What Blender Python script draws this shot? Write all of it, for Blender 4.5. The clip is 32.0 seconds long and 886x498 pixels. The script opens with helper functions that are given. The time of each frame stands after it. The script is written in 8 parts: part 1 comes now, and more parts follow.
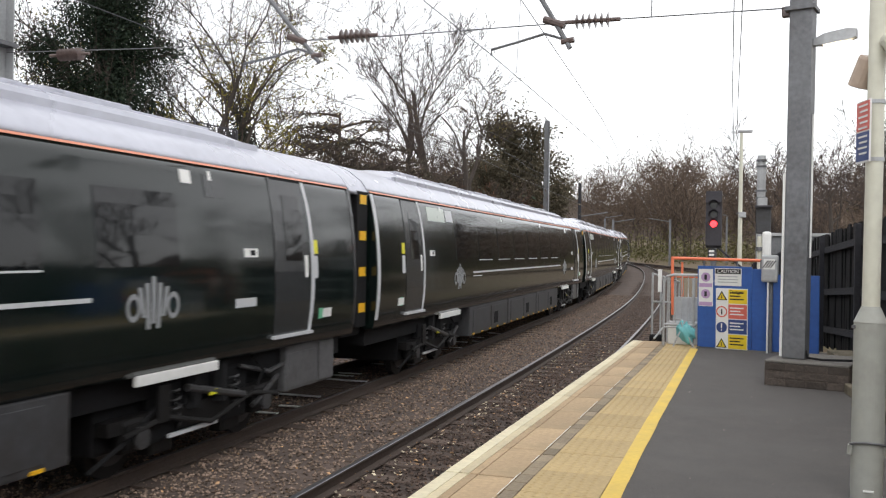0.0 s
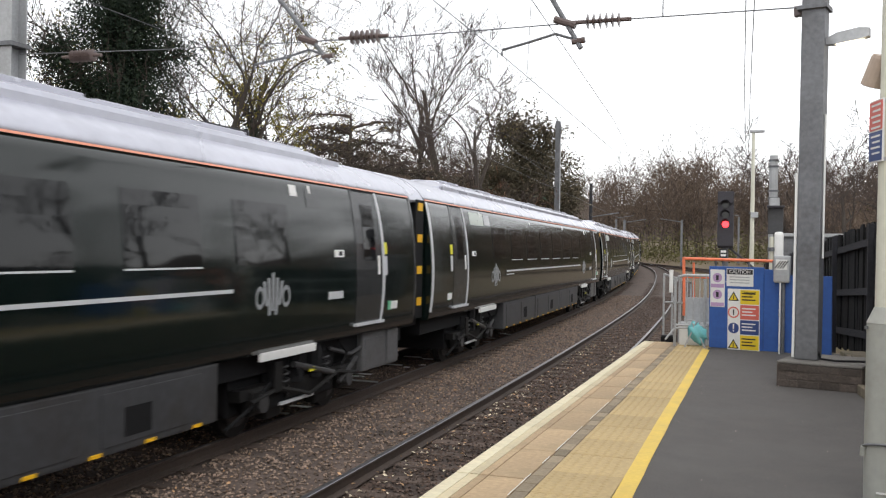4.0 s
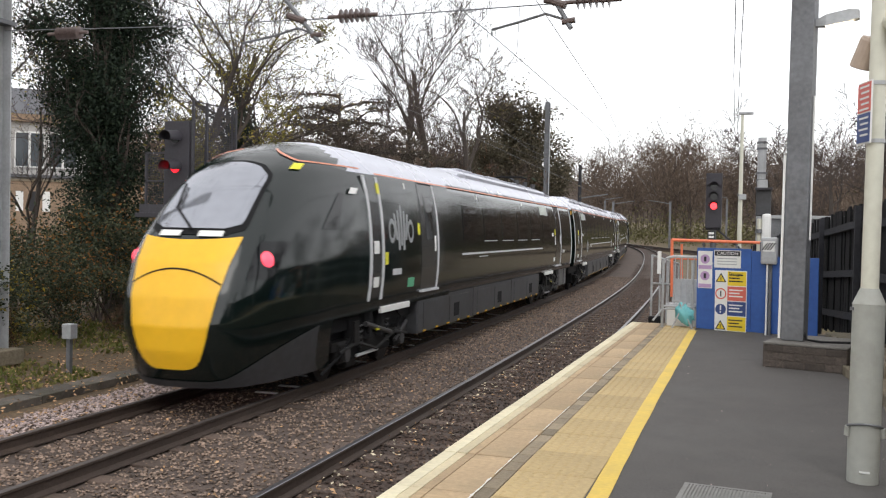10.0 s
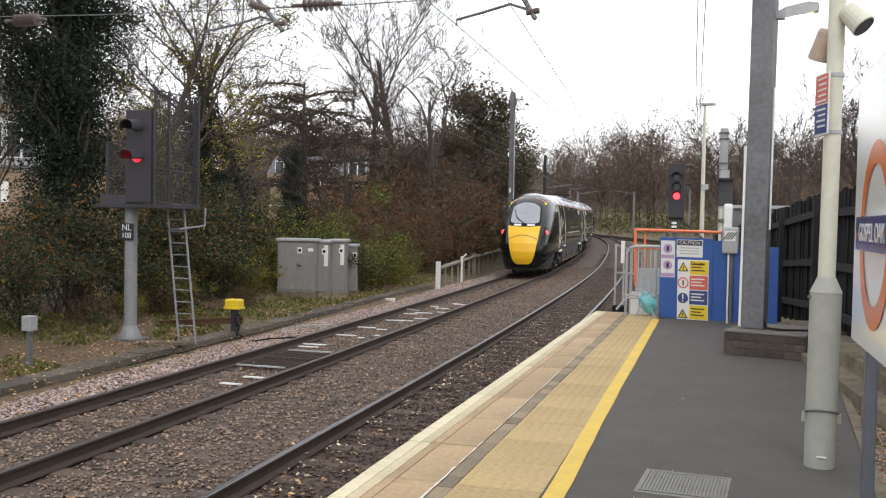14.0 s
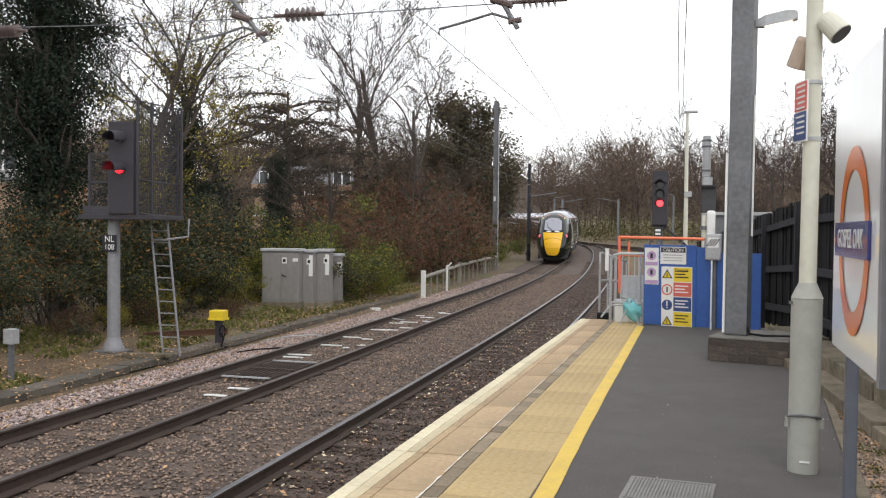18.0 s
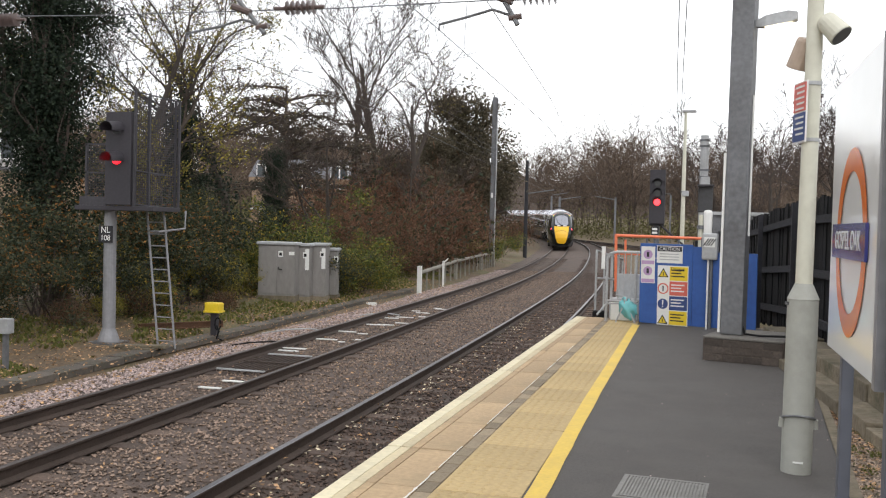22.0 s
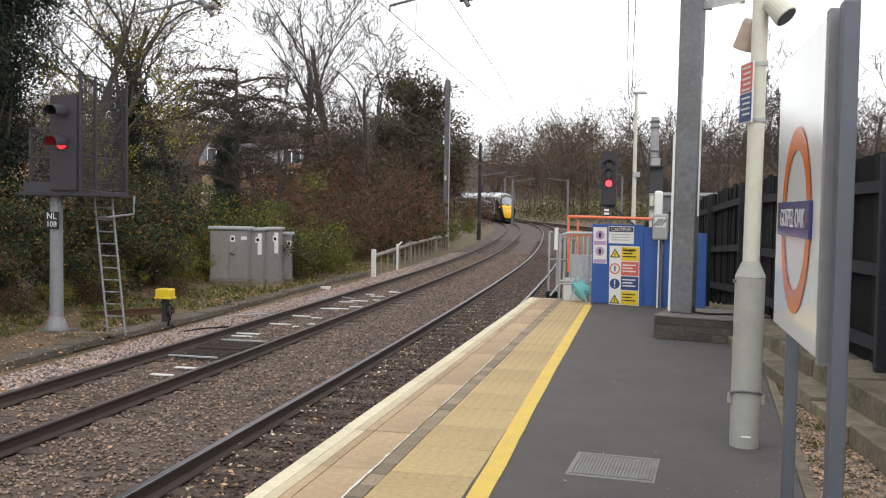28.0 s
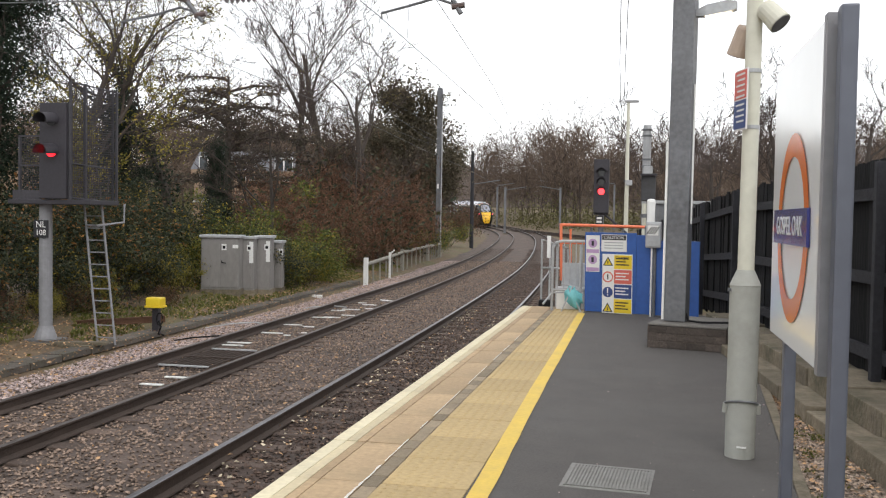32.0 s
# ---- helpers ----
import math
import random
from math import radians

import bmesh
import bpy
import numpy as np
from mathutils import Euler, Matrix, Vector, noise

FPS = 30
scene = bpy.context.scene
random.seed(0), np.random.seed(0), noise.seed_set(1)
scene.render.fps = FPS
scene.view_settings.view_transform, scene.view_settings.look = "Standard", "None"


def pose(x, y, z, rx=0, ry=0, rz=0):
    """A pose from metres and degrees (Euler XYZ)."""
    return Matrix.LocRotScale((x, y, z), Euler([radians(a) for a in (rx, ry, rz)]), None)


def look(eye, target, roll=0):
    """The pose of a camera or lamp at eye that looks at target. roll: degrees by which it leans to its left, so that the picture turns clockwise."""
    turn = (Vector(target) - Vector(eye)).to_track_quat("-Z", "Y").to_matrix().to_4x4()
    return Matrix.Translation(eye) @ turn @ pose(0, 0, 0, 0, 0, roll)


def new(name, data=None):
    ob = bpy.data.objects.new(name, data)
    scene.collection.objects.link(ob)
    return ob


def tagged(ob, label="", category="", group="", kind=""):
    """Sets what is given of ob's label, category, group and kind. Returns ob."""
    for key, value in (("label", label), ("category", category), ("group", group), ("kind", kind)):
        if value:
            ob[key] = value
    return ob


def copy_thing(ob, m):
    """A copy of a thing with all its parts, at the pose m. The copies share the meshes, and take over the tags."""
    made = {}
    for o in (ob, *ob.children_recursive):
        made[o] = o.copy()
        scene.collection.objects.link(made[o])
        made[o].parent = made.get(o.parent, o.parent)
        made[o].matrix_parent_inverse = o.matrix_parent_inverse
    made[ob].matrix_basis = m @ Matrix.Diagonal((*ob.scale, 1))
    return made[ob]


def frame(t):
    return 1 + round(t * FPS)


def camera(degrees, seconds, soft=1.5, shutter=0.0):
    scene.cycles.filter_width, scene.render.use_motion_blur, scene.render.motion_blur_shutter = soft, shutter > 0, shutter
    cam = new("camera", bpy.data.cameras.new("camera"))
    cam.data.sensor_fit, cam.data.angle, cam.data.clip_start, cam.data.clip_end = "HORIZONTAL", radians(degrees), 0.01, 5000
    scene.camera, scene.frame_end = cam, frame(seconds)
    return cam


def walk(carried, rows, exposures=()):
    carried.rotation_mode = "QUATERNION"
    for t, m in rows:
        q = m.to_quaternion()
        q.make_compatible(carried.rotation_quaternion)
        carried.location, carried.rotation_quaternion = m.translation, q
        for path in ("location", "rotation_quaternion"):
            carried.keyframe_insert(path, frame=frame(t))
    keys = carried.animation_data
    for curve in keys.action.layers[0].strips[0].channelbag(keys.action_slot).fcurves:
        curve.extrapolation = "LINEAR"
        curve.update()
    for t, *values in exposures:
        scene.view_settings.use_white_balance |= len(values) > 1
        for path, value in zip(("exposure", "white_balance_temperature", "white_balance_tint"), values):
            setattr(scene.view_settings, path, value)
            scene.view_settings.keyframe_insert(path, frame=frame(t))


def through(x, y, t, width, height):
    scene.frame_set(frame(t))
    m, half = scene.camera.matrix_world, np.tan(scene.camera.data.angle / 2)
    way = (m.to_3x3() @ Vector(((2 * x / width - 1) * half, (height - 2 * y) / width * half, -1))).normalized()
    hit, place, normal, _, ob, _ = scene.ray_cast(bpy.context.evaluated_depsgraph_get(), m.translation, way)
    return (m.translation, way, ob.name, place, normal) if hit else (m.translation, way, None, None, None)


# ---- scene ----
cam = camera(51.65, 32.0, soft=1.2, shutter=0.3)
walk(cam, [
    (0, pose(-0.029, -0.002, 1.537, 89.971, -0.971, 18.923)),
    (0.5, pose(-0.022, 0.011, 1.538, 90.066, -1.099, 19.001)),
    (1, pose(-0.028, 0.004, 1.538, 90.078, -0.907, 18.983)),
    (1.5, pose(-0.022, 0.007, 1.538, 90.039, -0.756, 19.102)),
    (2, pose(-0.017, 0.009, 1.535, 90.136, -0.779, 19.355)),
    (2.5, pose(-0.019, 0.002, 1.535, 90.214, -0.712, 19.494)),
    (3, pose(-0.024, 0.007, 1.537, 90.188, -0.755, 19.620)),
    (3.5, pose(-0.025, 0.005, 1.537, 90.115, -0.902, 19.634)),
    (5.5, pose(-0.032, 0.003, 1.535, 89.483, -0.980, 19.562)),
    (6, pose(-0.031, 0.002, 1.532, 89.309, -1.182, 19.576)),
    (6.5, pose(-0.034, 0.001, 1.535, 89.149, -1.114, 19.550)),
    (7, pose(-0.033, 0.011, 1.529, 89.070, -0.958, 19.507)),
    (7.5, pose(-0.033, 0.006, 1.532, 88.938, -0.853, 19.446)),
    (8, pose(-0.030, 0.008, 1.531, 88.855, -1.124, 19.300)),
    (8.5, pose(-0.032, 0.011, 1.529, 88.774, -1.224, 19.120)),
    (9, pose(-0.029, 0.008, 1.529, 88.765, -1.224, 19.053)),
    (9.5, pose(-0.029, 0.002, 1.529, 88.791, -1.156, 18.983)),
    (10, pose(-0.026, 0.006, 1.531, 88.805, -1.181, 18.915)),
    (10.5, pose(-0.030, 0.003, 1.531, 88.802, -1.256, 18.838)),
    (11, pose(-0.031, 0.001, 1.530, 88.778, -1.436, 18.714)),
    (11.5, pose(-0.031, 0.001, 1.533, 88.702, -1.541, 18.703)),
    (12, pose(-0.026, 0.002, 1.529, 88.638, -1.490, 18.600)),
    (12.5, pose(-0.028, -0.000, 1.529, 88.518, -1.416, 18.409)),
    (13, pose(-0.021, 0.005, 1.530, 88.332, -1.177, 18.085)),
    (13.5, pose(-0.016, -0.003, 1.530, 88.245, -1.220, 17.502)),
    (14, pose(-0.014, -0.003, 1.531, 88.229, -1.109, 16.775)),
    (14.5, pose(-0.013, 0.001, 1.529, 88.208, -1.115, 16.227)),
    (16.5, pose(-0.005, -0.002, 1.530, 88.655, -0.984, 15.831)),
    (17, pose(-0.003, -0.005, 1.529, 88.718, -0.912, 15.845)),
    (17.5, pose(-0.001, -0.007, 1.528, 88.749, -0.839, 15.832)),
    (18, pose(0.000, -0.001, 1.532, 88.801, -0.660, 15.848)),
    (18.5, pose(-0.000, -0.007, 1.529, 88.895, -0.835, 15.785)),
    (19, pose(0.003, -0.011, 1.529, 88.943, -0.935, 15.680)),
    (19.5, pose(0.003, -0.011, 1.530, 88.971, -1.205, 15.597)),
    (20, pose(0.002, -0.023, 1.533, 89.025, -1.168, 15.521)),
    (20.5, pose(0.004, -0.023, 1.529, 89.091, -1.313, 15.518)),
    (21, pose(0.006, -0.021, 1.530, 88.999, -1.124, 15.544)),
    (21.5, pose(0.001, -0.011, 1.531, 88.764, -1.537, 15.699)),
    (22, pose(-0.005, 0.003, 1.532, 88.537, -1.493, 15.648)),
    (22.5, pose(-0.003, -0.002, 1.529, 88.362, -1.238, 15.329)),
    (23, pose(0.001, 0.004, 1.526, 88.186, -1.152, 14.874)),
    (23.5, pose(-0.000, -0.001, 1.526, 88.089, -1.267, 14.568)),
    (24, pose(-0.003, 0.004, 1.525, 88.091, -1.126, 14.264)),
    (24.5, pose(-0.003, 0.006, 1.529, 88.104, -1.127, 14.144)),
    (25, pose(-0.002, 0.000, 1.525, 88.031, -1.119, 14.106)),
    (25.5, pose(-0.002, 0.004, 1.526, 87.909, -0.886, 14.008)),
    (27.5, pose(0.001, 0.012, 1.524, 87.459, -0.821, 12.944)),
    (28, pose(0.004, 0.012, 1.526, 87.532, -0.967, 12.769)),
    (28.5, pose(0.002, 0.008, 1.526, 87.583, -1.249, 12.685)),
    (29, pose(0.001, 0.005, 1.525, 87.511, -1.118, 12.728)),
    (29.5, pose(0.001, 0.009, 1.524, 87.550, -1.155, 12.761)),
    (30, pose(0.002, 0.002, 1.525, 87.612, -1.371, 12.653)),
    (30.5, pose(0.002, -0.003, 1.526, 87.695, -1.330, 12.621)),
    (31, pose(0.004, -0.004, 1.526, 87.840, -1.138, 12.552)),
    (31.5, pose(0.000, -0.000, 1.525, 87.950, -0.906, 12.448)),
    (32, pose(-0.008, 0.085, 1.524, 88.058, -0.942, 12.300)),])

# ---- light: an overcast sky and a soft sun behind the clouds ----
world = bpy.data.worlds.new("overcast_sky")
scene.world = world
world.use_nodes = True
wn, wl = world.node_tree.nodes, world.node_tree.links
wn.clear()
sky = wn.new("ShaderNodeTexSky")
sky.sky_type, sky.sun_disc = "NISHITA", False
sky.sun_elevation, sky.sun_rotation = radians(38), radians(150)
sky_grey = wn.new("ShaderNodeHueSaturation")
sky_grey.inputs["Saturation"].default_value = 0.25
wl.new(sky.outputs[0], sky_grey.inputs["Color"])
cloud_noise = wn.new("ShaderNodeTexNoise")
cloud_noise.inputs["Scale"].default_value = 1.6
cloud_noise.inputs["Detail"].default_value = 4
cloud_ramp = wn.new("ShaderNodeValToRGB")
cloud_ramp.color_ramp.elements[0].color = (1.0, 1.0, 1.02, 1)
cloud_ramp.color_ramp.elements[1].color = (1.12, 1.12, 1.13, 1)
wl.new(cloud_noise.outputs["Fac"], cloud_ramp.inputs["Fac"])
sky_mix = wn.new("ShaderNodeMix")
sky_mix.data_type = "RGBA"
sky_mix.inputs[0].default_value = 0.94
sky_out = wn.new("ShaderNodeBackground")
sky_out.inputs["Strength"].default_value = 1.1
wl.new(sky_grey.outputs[0], sky_mix.inputs[6])
wl.new(cloud_ramp.outputs[0], sky_mix.inputs[7])
wl.new(sky_mix.outputs[2], sky_out.inputs["Color"])
wl.new(sky_out.outputs[0], wn.new("ShaderNodeOutputWorld").inputs["Surface"])
sun = new("sun", bpy.data.lights.new("sun", "SUN"))
sun.data.energy, sun.data.angle, sun.data.color = 0.8, radians(35), (1.0, 0.97, 0.93)
sun.matrix_world = look((0, 0, 0), (-0.35, 0.75, -0.9))


# ---- materials ----
def material(name, color, rough=0.7, metal=0.0, vary=0.25, scale=6.0, bump=0.0, bump_scale=60.0, stain_or_sheen=None, stain_or_sheen_amount=0.5, stain_or_sheen_scale=1.2, emit=None, strength=0.0, spec=0.5, random_hue=0.0, island=0.0, coords="Object", stretch=(1, 1, 1)):
    """Base colour with fine and broad variation, stains or painted-in sheen, roughness variation and relief."""
    m = bpy.data.materials.new(name)
    m.use_nodes = True
    n, l = m.node_tree.nodes, m.node_tree.links
    b = n["Principled BSDF"]
    b.inputs["Roughness"].default_value, b.inputs["Metallic"].default_value = rough, metal
    b.inputs["Specular IOR Level"].default_value = spec
    co = n.new("ShaderNodeTexCoord")
    mp = n.new("ShaderNodeMapping")
    mp.inputs["Scale"].default_value = stretch
    l.new(co.outputs[coords], mp.inputs[0])
    fine = n.new("ShaderNodeTexNoise")
    fine.inputs["Scale"].default_value, fine.inputs["Detail"].default_value = scale * 7, 5
    wide = n.new("ShaderNodeTexNoise")
    wide.inputs["Scale"].default_value, wide.inputs["Detail"].default_value = scale * 0.45, 4
    for t in (fine, wide):
        l.new(mp.outputs[0], t.inputs["Vector"])
    add = n.new("ShaderNodeMath")
    add.operation = "ADD"
    l.new(fine.outputs["Fac"], add.inputs[0])
    l.new(wide.outputs["Fac"], add.inputs[1])
    rng = n.new("ShaderNodeMapRange")
    rng.inputs["From Min"].default_value, rng.inputs["From Max"].default_value = 0.65, 1.35
    rng.inputs["To Min"].default_value, rng.inputs["To Max"].default_value = 1 - vary, 1 + vary
    l.new(add.outputs[0], rng.inputs["Value"])
    last = rng.outputs[0]
    for amount, node, socket in ((random_hue, "ShaderNodeObjectInfo", "Random"), (island, "ShaderNodeNewGeometry", "Random Per Island")):
        if amount:
            info = n.new(node)
            r2 = n.new("ShaderNodeMapRange")
            r2.inputs["To Min"].default_value, r2.inputs["To Max"].default_value = 1 - amount, 1 + amount
            l.new(info.outputs[socket], r2.inputs["Value"])
            mul = n.new("ShaderNodeMath")
            mul.operation = "MULTIPLY"
            l.new(last, mul.inputs[0])
            l.new(r2.outputs[0], mul.inputs[1])
            last = mul.outputs[0]
    tint = n.new("ShaderNodeVectorMath")
    tint.operation = "SCALE"
    tint.inputs[0].default_value = color[:3]
    l.new(last, tint.inputs["Scale"])
    out = tint.outputs[0]
    if stain_or_sheen:
        st = n.new("ShaderNodeTexNoise")
        st.inputs["Scale"].default_value, st.inputs["Detail"].default_value, st.inputs["Roughness"].default_value = stain_or_sheen_scale, 7, 0.7
        l.new(mp.outputs[0], st.inputs["Vector"])
        sr = n.new("ShaderNodeMapRange")
        sr.inputs["From Min"].default_value, sr.inputs["From Max"].default_value = 0.48, 0.68
        sr.inputs["To Max"].default_value = stain_or_sheen_amount
        l.new(st.outputs["Fac"], sr.inputs["Value"])
        mix = n.new("ShaderNodeMix")
        mix.data_type = "RGBA"
        l.new(sr.outputs[0], mix.inputs[0])
        l.new(out, mix.inputs[6])
        mix.inputs[7].default_value = (*stain_or_sheen, 1)
        out = mix.outputs[2]
    l.new(out, b.inputs["Base Color"])
    rr = n.new("ShaderNodeMapRange")
    rr.inputs["To Min"].default_value, rr.inputs["To Max"].default_value = max(0.02, rough * 0.8), min(1, rough * 1.15)
    l.new(wide.outputs["Fac"], rr.inputs["Value"])
    l.new(rr.outputs[0], b.inputs["Roughness"])
    if bump:
        bt = n.new("ShaderNodeTexNoise")
        bt.inputs["Scale"].default_value, bt.inputs["Detail"].default_value = bump_scale, 4
        l.new(mp.outputs[0], bt.inputs["Vector"])
        bp = n.new("ShaderNodeBump")
        bp.inputs["Strength"].default_value, bp.inputs["Distance"].default_value = bump, 0.02
        l.new(bt.outputs["Fac"], bp.inputs["Height"])
        l.new(bp.outputs[0], b.inputs["Normal"])
    if emit:
        b.inputs["Emission Color"].default_value, b.inputs["Emission Strength"].default_value = (*emit, 1), strength
    return m


M_ASPHALT = material("asphalt", (0.087, 0.080, 0.075), 0.9, vary=0.28, scale=8, bump=0.35, bump_scale=160, stain_or_sheen=(0.12, 0.115, 0.11), stain_or_sheen_amount=0.45, stain_or_sheen_scale=0.5)
M_BUFF = material("pink_buff_paving", (0.41, 0.295, 0.175), 0.85, vary=0.2, scale=4, bump=0.2, bump_scale=90, stain_or_sheen=(0.27, 0.21, 0.125), stain_or_sheen_amount=0.75, stain_or_sheen_scale=1.6, random_hue=0.14)
M_TACTILE = material("tactile_paving", (0.45, 0.335, 0.165), 0.85, vary=0.2, scale=4, bump=0.2, bump_scale=90, stain_or_sheen=(0.33, 0.25, 0.14), stain_or_sheen_amount=0.45, stain_or_sheen_scale=0.9, random_hue=0.08)
M_COPING = material("coping_stone", (0.66, 0.595, 0.42), 0.85, vary=0.12, scale=4, bump=0.2, stain_or_sheen=(0.34, 0.30, 0.22), stain_or_sheen_amount=0.5, stain_or_sheen_scale=2.0, random_hue=0.06)
M_BAND = material("beige_edge_band", (0.55, 0.47, 0.31), 0.85, vary=0.15, scale=4, stain_or_sheen=(0.3, 0.26, 0.2), stain_or_sheen_amount=0.5, stain_or_sheen_scale=2.0, random_hue=0.08)
M_SETT = material("grey_setts", (0.25, 0.20, 0.135), 0.9, vary=0.2, scale=5, bump=0.3, random_hue=0.25)
M_CHALK = material("white_grout_smear", (0.66, 0.64, 0.60), 0.9, vary=0.15, scale=6)
M_JOINT = material("joint_mortar", (0.20, 0.17, 0.12), 0.95, vary=0.3, scale=6, bump=0.4)
M_YELLOW_LINE = material("yellow_line_paint", (0.68, 0.475, 0.085), 0.7, vary=0.1, scale=5, stain_or_sheen=(0.5, 0.35, 0.1), stain_or_sheen_amount=0.5, stain_or_sheen_scale=3)
M_BALLAST = material("ballast", (0.098, 0.071, 0.058), 0.95, vary=0.55, scale=3.5, bump=1.0, bump_scale=22, stain_or_sheen=(0.045, 0.035, 0.03), stain_or_sheen_amount=0.6, stain_or_sheen_scale=0.7)
M_BALLAST_OILY = material("oily_ballast", (0.046, 0.030, 0.023), 0.9, vary=0.6, scale=3.5, bump=1.0, bump_scale=22, stain_or_sheen=(0.115, 0.064, 0.042), stain_or_sheen_amount=0.7, stain_or_sheen_scale=1.1)
M_STONE_OILY = material("oily_ballast_stone", (0.075, 0.050, 0.038), 0.85, vary=0.35, scale=8, island=0.7)
M_STONE = material("ballast_stone", (0.21, 0.152, 0.116), 0.92, vary=0.3, scale=8, island=0.75)
M_PALE_STONE = material("pale_ballast_stone", (0.36, 0.285, 0.265), 0.92, vary=0.3, scale=8, island=0.45)
M_RAIL = material("rusty_rail_side", (0.055, 0.038, 0.03), 0.8, metal=0.1, vary=0.3, scale=4, bump=0.3)
M_RAIL_TOP = material("polished_rail_top", (0.17, 0.165, 0.175), 0.34, metal=0.9, vary=0.1, scale=4)
M_RAIL_DULL = material("dull_rail_top", (0.10, 0.085, 0.08), 0.5, metal=0.5, vary=0.2, scale=4)
M_SLEEPER = material("dirty_sleeper", (0.085, 0.06, 0.047), 0.95, vary=0.4, scale=4, bump=0.6, bump_scale=30, random_hue=0.3)
M_EARTH = material("leaf_litter_earth", (0.125, 0.087, 0.052), 0.95, vary=0.5, scale=2.2, bump=0.9, bump_scale=14, stain_or_sheen=(0.10, 0.11, 0.035), stain_or_sheen_amount=0.7, stain_or_sheen_scale=0.35)
# the paler blotches paint blurred reflections of cloud and trees into the lacquer
M_GREEN = material("dark_green_train_paint", (0.004, 0.0085, 0.0075), 0.10, vary=0.12, scale=0.6, spec=0.6, bump=0.10, bump_scale=1.7, stain_or_sheen=(0.014, 0.017, 0.017), stain_or_sheen_amount=0.6, stain_or_sheen_scale=0.7)
M_ROOF = material("silver_grey_roof", (0.52, 0.53, 0.60), 0.28, metal=0.35, vary=0.08, scale=1.0, stain_or_sheen=(0.3, 0.3, 0.33), stain_or_sheen_amount=0.3, stain_or_sheen_scale=0.8)
M_DOOR = material("door_dark_grey", (0.030, 0.032, 0.034), 0.22, vary=0.1, scale=1.0)
M_SILVER = material("silver_paint", (0.55, 0.56, 0.58), 0.4, vary=0.08, scale=2.0)
M_WHITE = material("white_paint", (0.78, 0.78, 0.76), 0.5, vary=0.08, scale=2.0)
M_WINDOW = material("dark_train_glass", (0.006, 0.007, 0.008), 0.04, vary=0.1, scale=1.0, spec=0.5)
M_SKIRT = material("underframe_grey", (0.045, 0.046, 0.05), 0.55, vary=0.3, scale=1.5, stain_or_sheen=(0.028, 0.023, 0.02), stain_or_sheen_amount=0.6, stain_or_sheen_scale=1.0)
M_BLACK = material("black_rubber", (0.010, 0.010, 0.011), 0.8, spec=0.2, vary=0.3, scale=3)
M_BOGIE = material("bogie_steel", (0.009, 0.0085, 0.0085), 0.6, spec=0.25, vary=0.4, scale=4)
M_DAMPER = material("grey_damper_steel", (0.06, 0.06, 0.063), 0.45, metal=0.3, vary=0.3, scale=4, stain_or_sheen=(0.03, 0.028, 0.025), stain_or_sheen_amount=0.8, stain_or_sheen_scale=5)
M_LOCKER = material("grey_locker_paint", (0.105, 0.105, 0.108), 0.5, vary=0.25, scale=2, stain_or_sheen=(0.05, 0.045, 0.04), stain_or_sheen_amount=0.6, stain_or_sheen_scale=2)
M_EMBLEM = material("dull_silver_emblem", (0.27, 0.28, 0.29), 0.4, vary=0.1, scale=2)
M_YELLOW = material("warning_yellow", (0.86, 0.48, 0.02), 0.35, vary=0.06, scale=1.0)
M_LABEL_YELLOW = material("label_yellow", (0.72, 0.68, 0.03), 0.5, vary=0.08, scale=3)
M_LABEL_GREEN = material("label_green", (0.12, 0.42, 0.24), 0.5, vary=0.1, scale=3)
M_ORANGE_LINE = material("orange_line", (0.68, 0.25, 0.15), 0.4, vary=0.08, scale=2)
M_TAIL = material("tail_lamp_red", (0.6, 0.02, 0.03), 0.3, emit=(1.0, 0.09, 0.14), strength=1.8)


for _m, _ior in ((M_GREEN, 1.5), (M_WINDOW, 1.45), (M_DOOR, 1.52)):      # lacquer and tinted panes that mirror the sky
    _m.node_tree.nodes["Principled BSDF"].inputs["IOR"].default_value = _ior


# ---- mesh helpers ----
def part(name, bm, mat, parent=None, label="", smooth=False):
    me = bpy.data.meshes.new(name)
    if isinstance(bm, tuple):
        me.from_pydata(*bm)
    else:
        bmesh.ops.recalc_face_normals(bm, faces=bm.faces)
        bm.to_mesh(me)
        bm.free()
    for mt in (mat if isinstance(mat, (list, tuple)) else [mat]):
        me.materials.append(mt)
    if smooth:
        me.polygons.foreach_set("use_smooth", [True] * len(me.polygons))
    ob = new(name, me)
    if parent:
        ob.parent = parent
    if label:
        ob["label"] = label
    return ob


def thing(name, label, category, m=None, group="", kind=""):
    ob = new(name)
    ob.empty_display_size = 0.2
    if m is not None:
        ob.matrix_basis = m
    return tagged(ob, label, category, group, kind)


def box(bm, x0, x1, y0, y1, z0, z1, m=None, mat=0):
    v = [bm.verts.new((m @ Vector(c)) if m else c) for c in ((x0, y0, z0), (x1, y0, z0), (x1, y1, z0), (x0, y1, z0), (x0, y0, z1), (x1, y0, z1), (x1, y1, z1), (x0, y1, z1))]
    for f in ((3, 2, 1, 0), (4, 5, 6, 7), (0, 1, 5, 4), (1, 2, 6, 5), (2, 3, 7, 6), (3, 0, 4, 7)):
        bm.faces.new([v[i] for i in f]).material_index = mat
    return v


def slab(x0, x1, y0, y1, z0, z1, bevel=0.0):
    bm = bmesh.new()
    box(bm, x0, x1, y0, y1, z0, z1)
    if bevel:
        bmesh.ops.bevel(bm, geom=bm.edges[:], offset=bevel, segments=2, affect="EDGES", profile=0.6)
    return bm


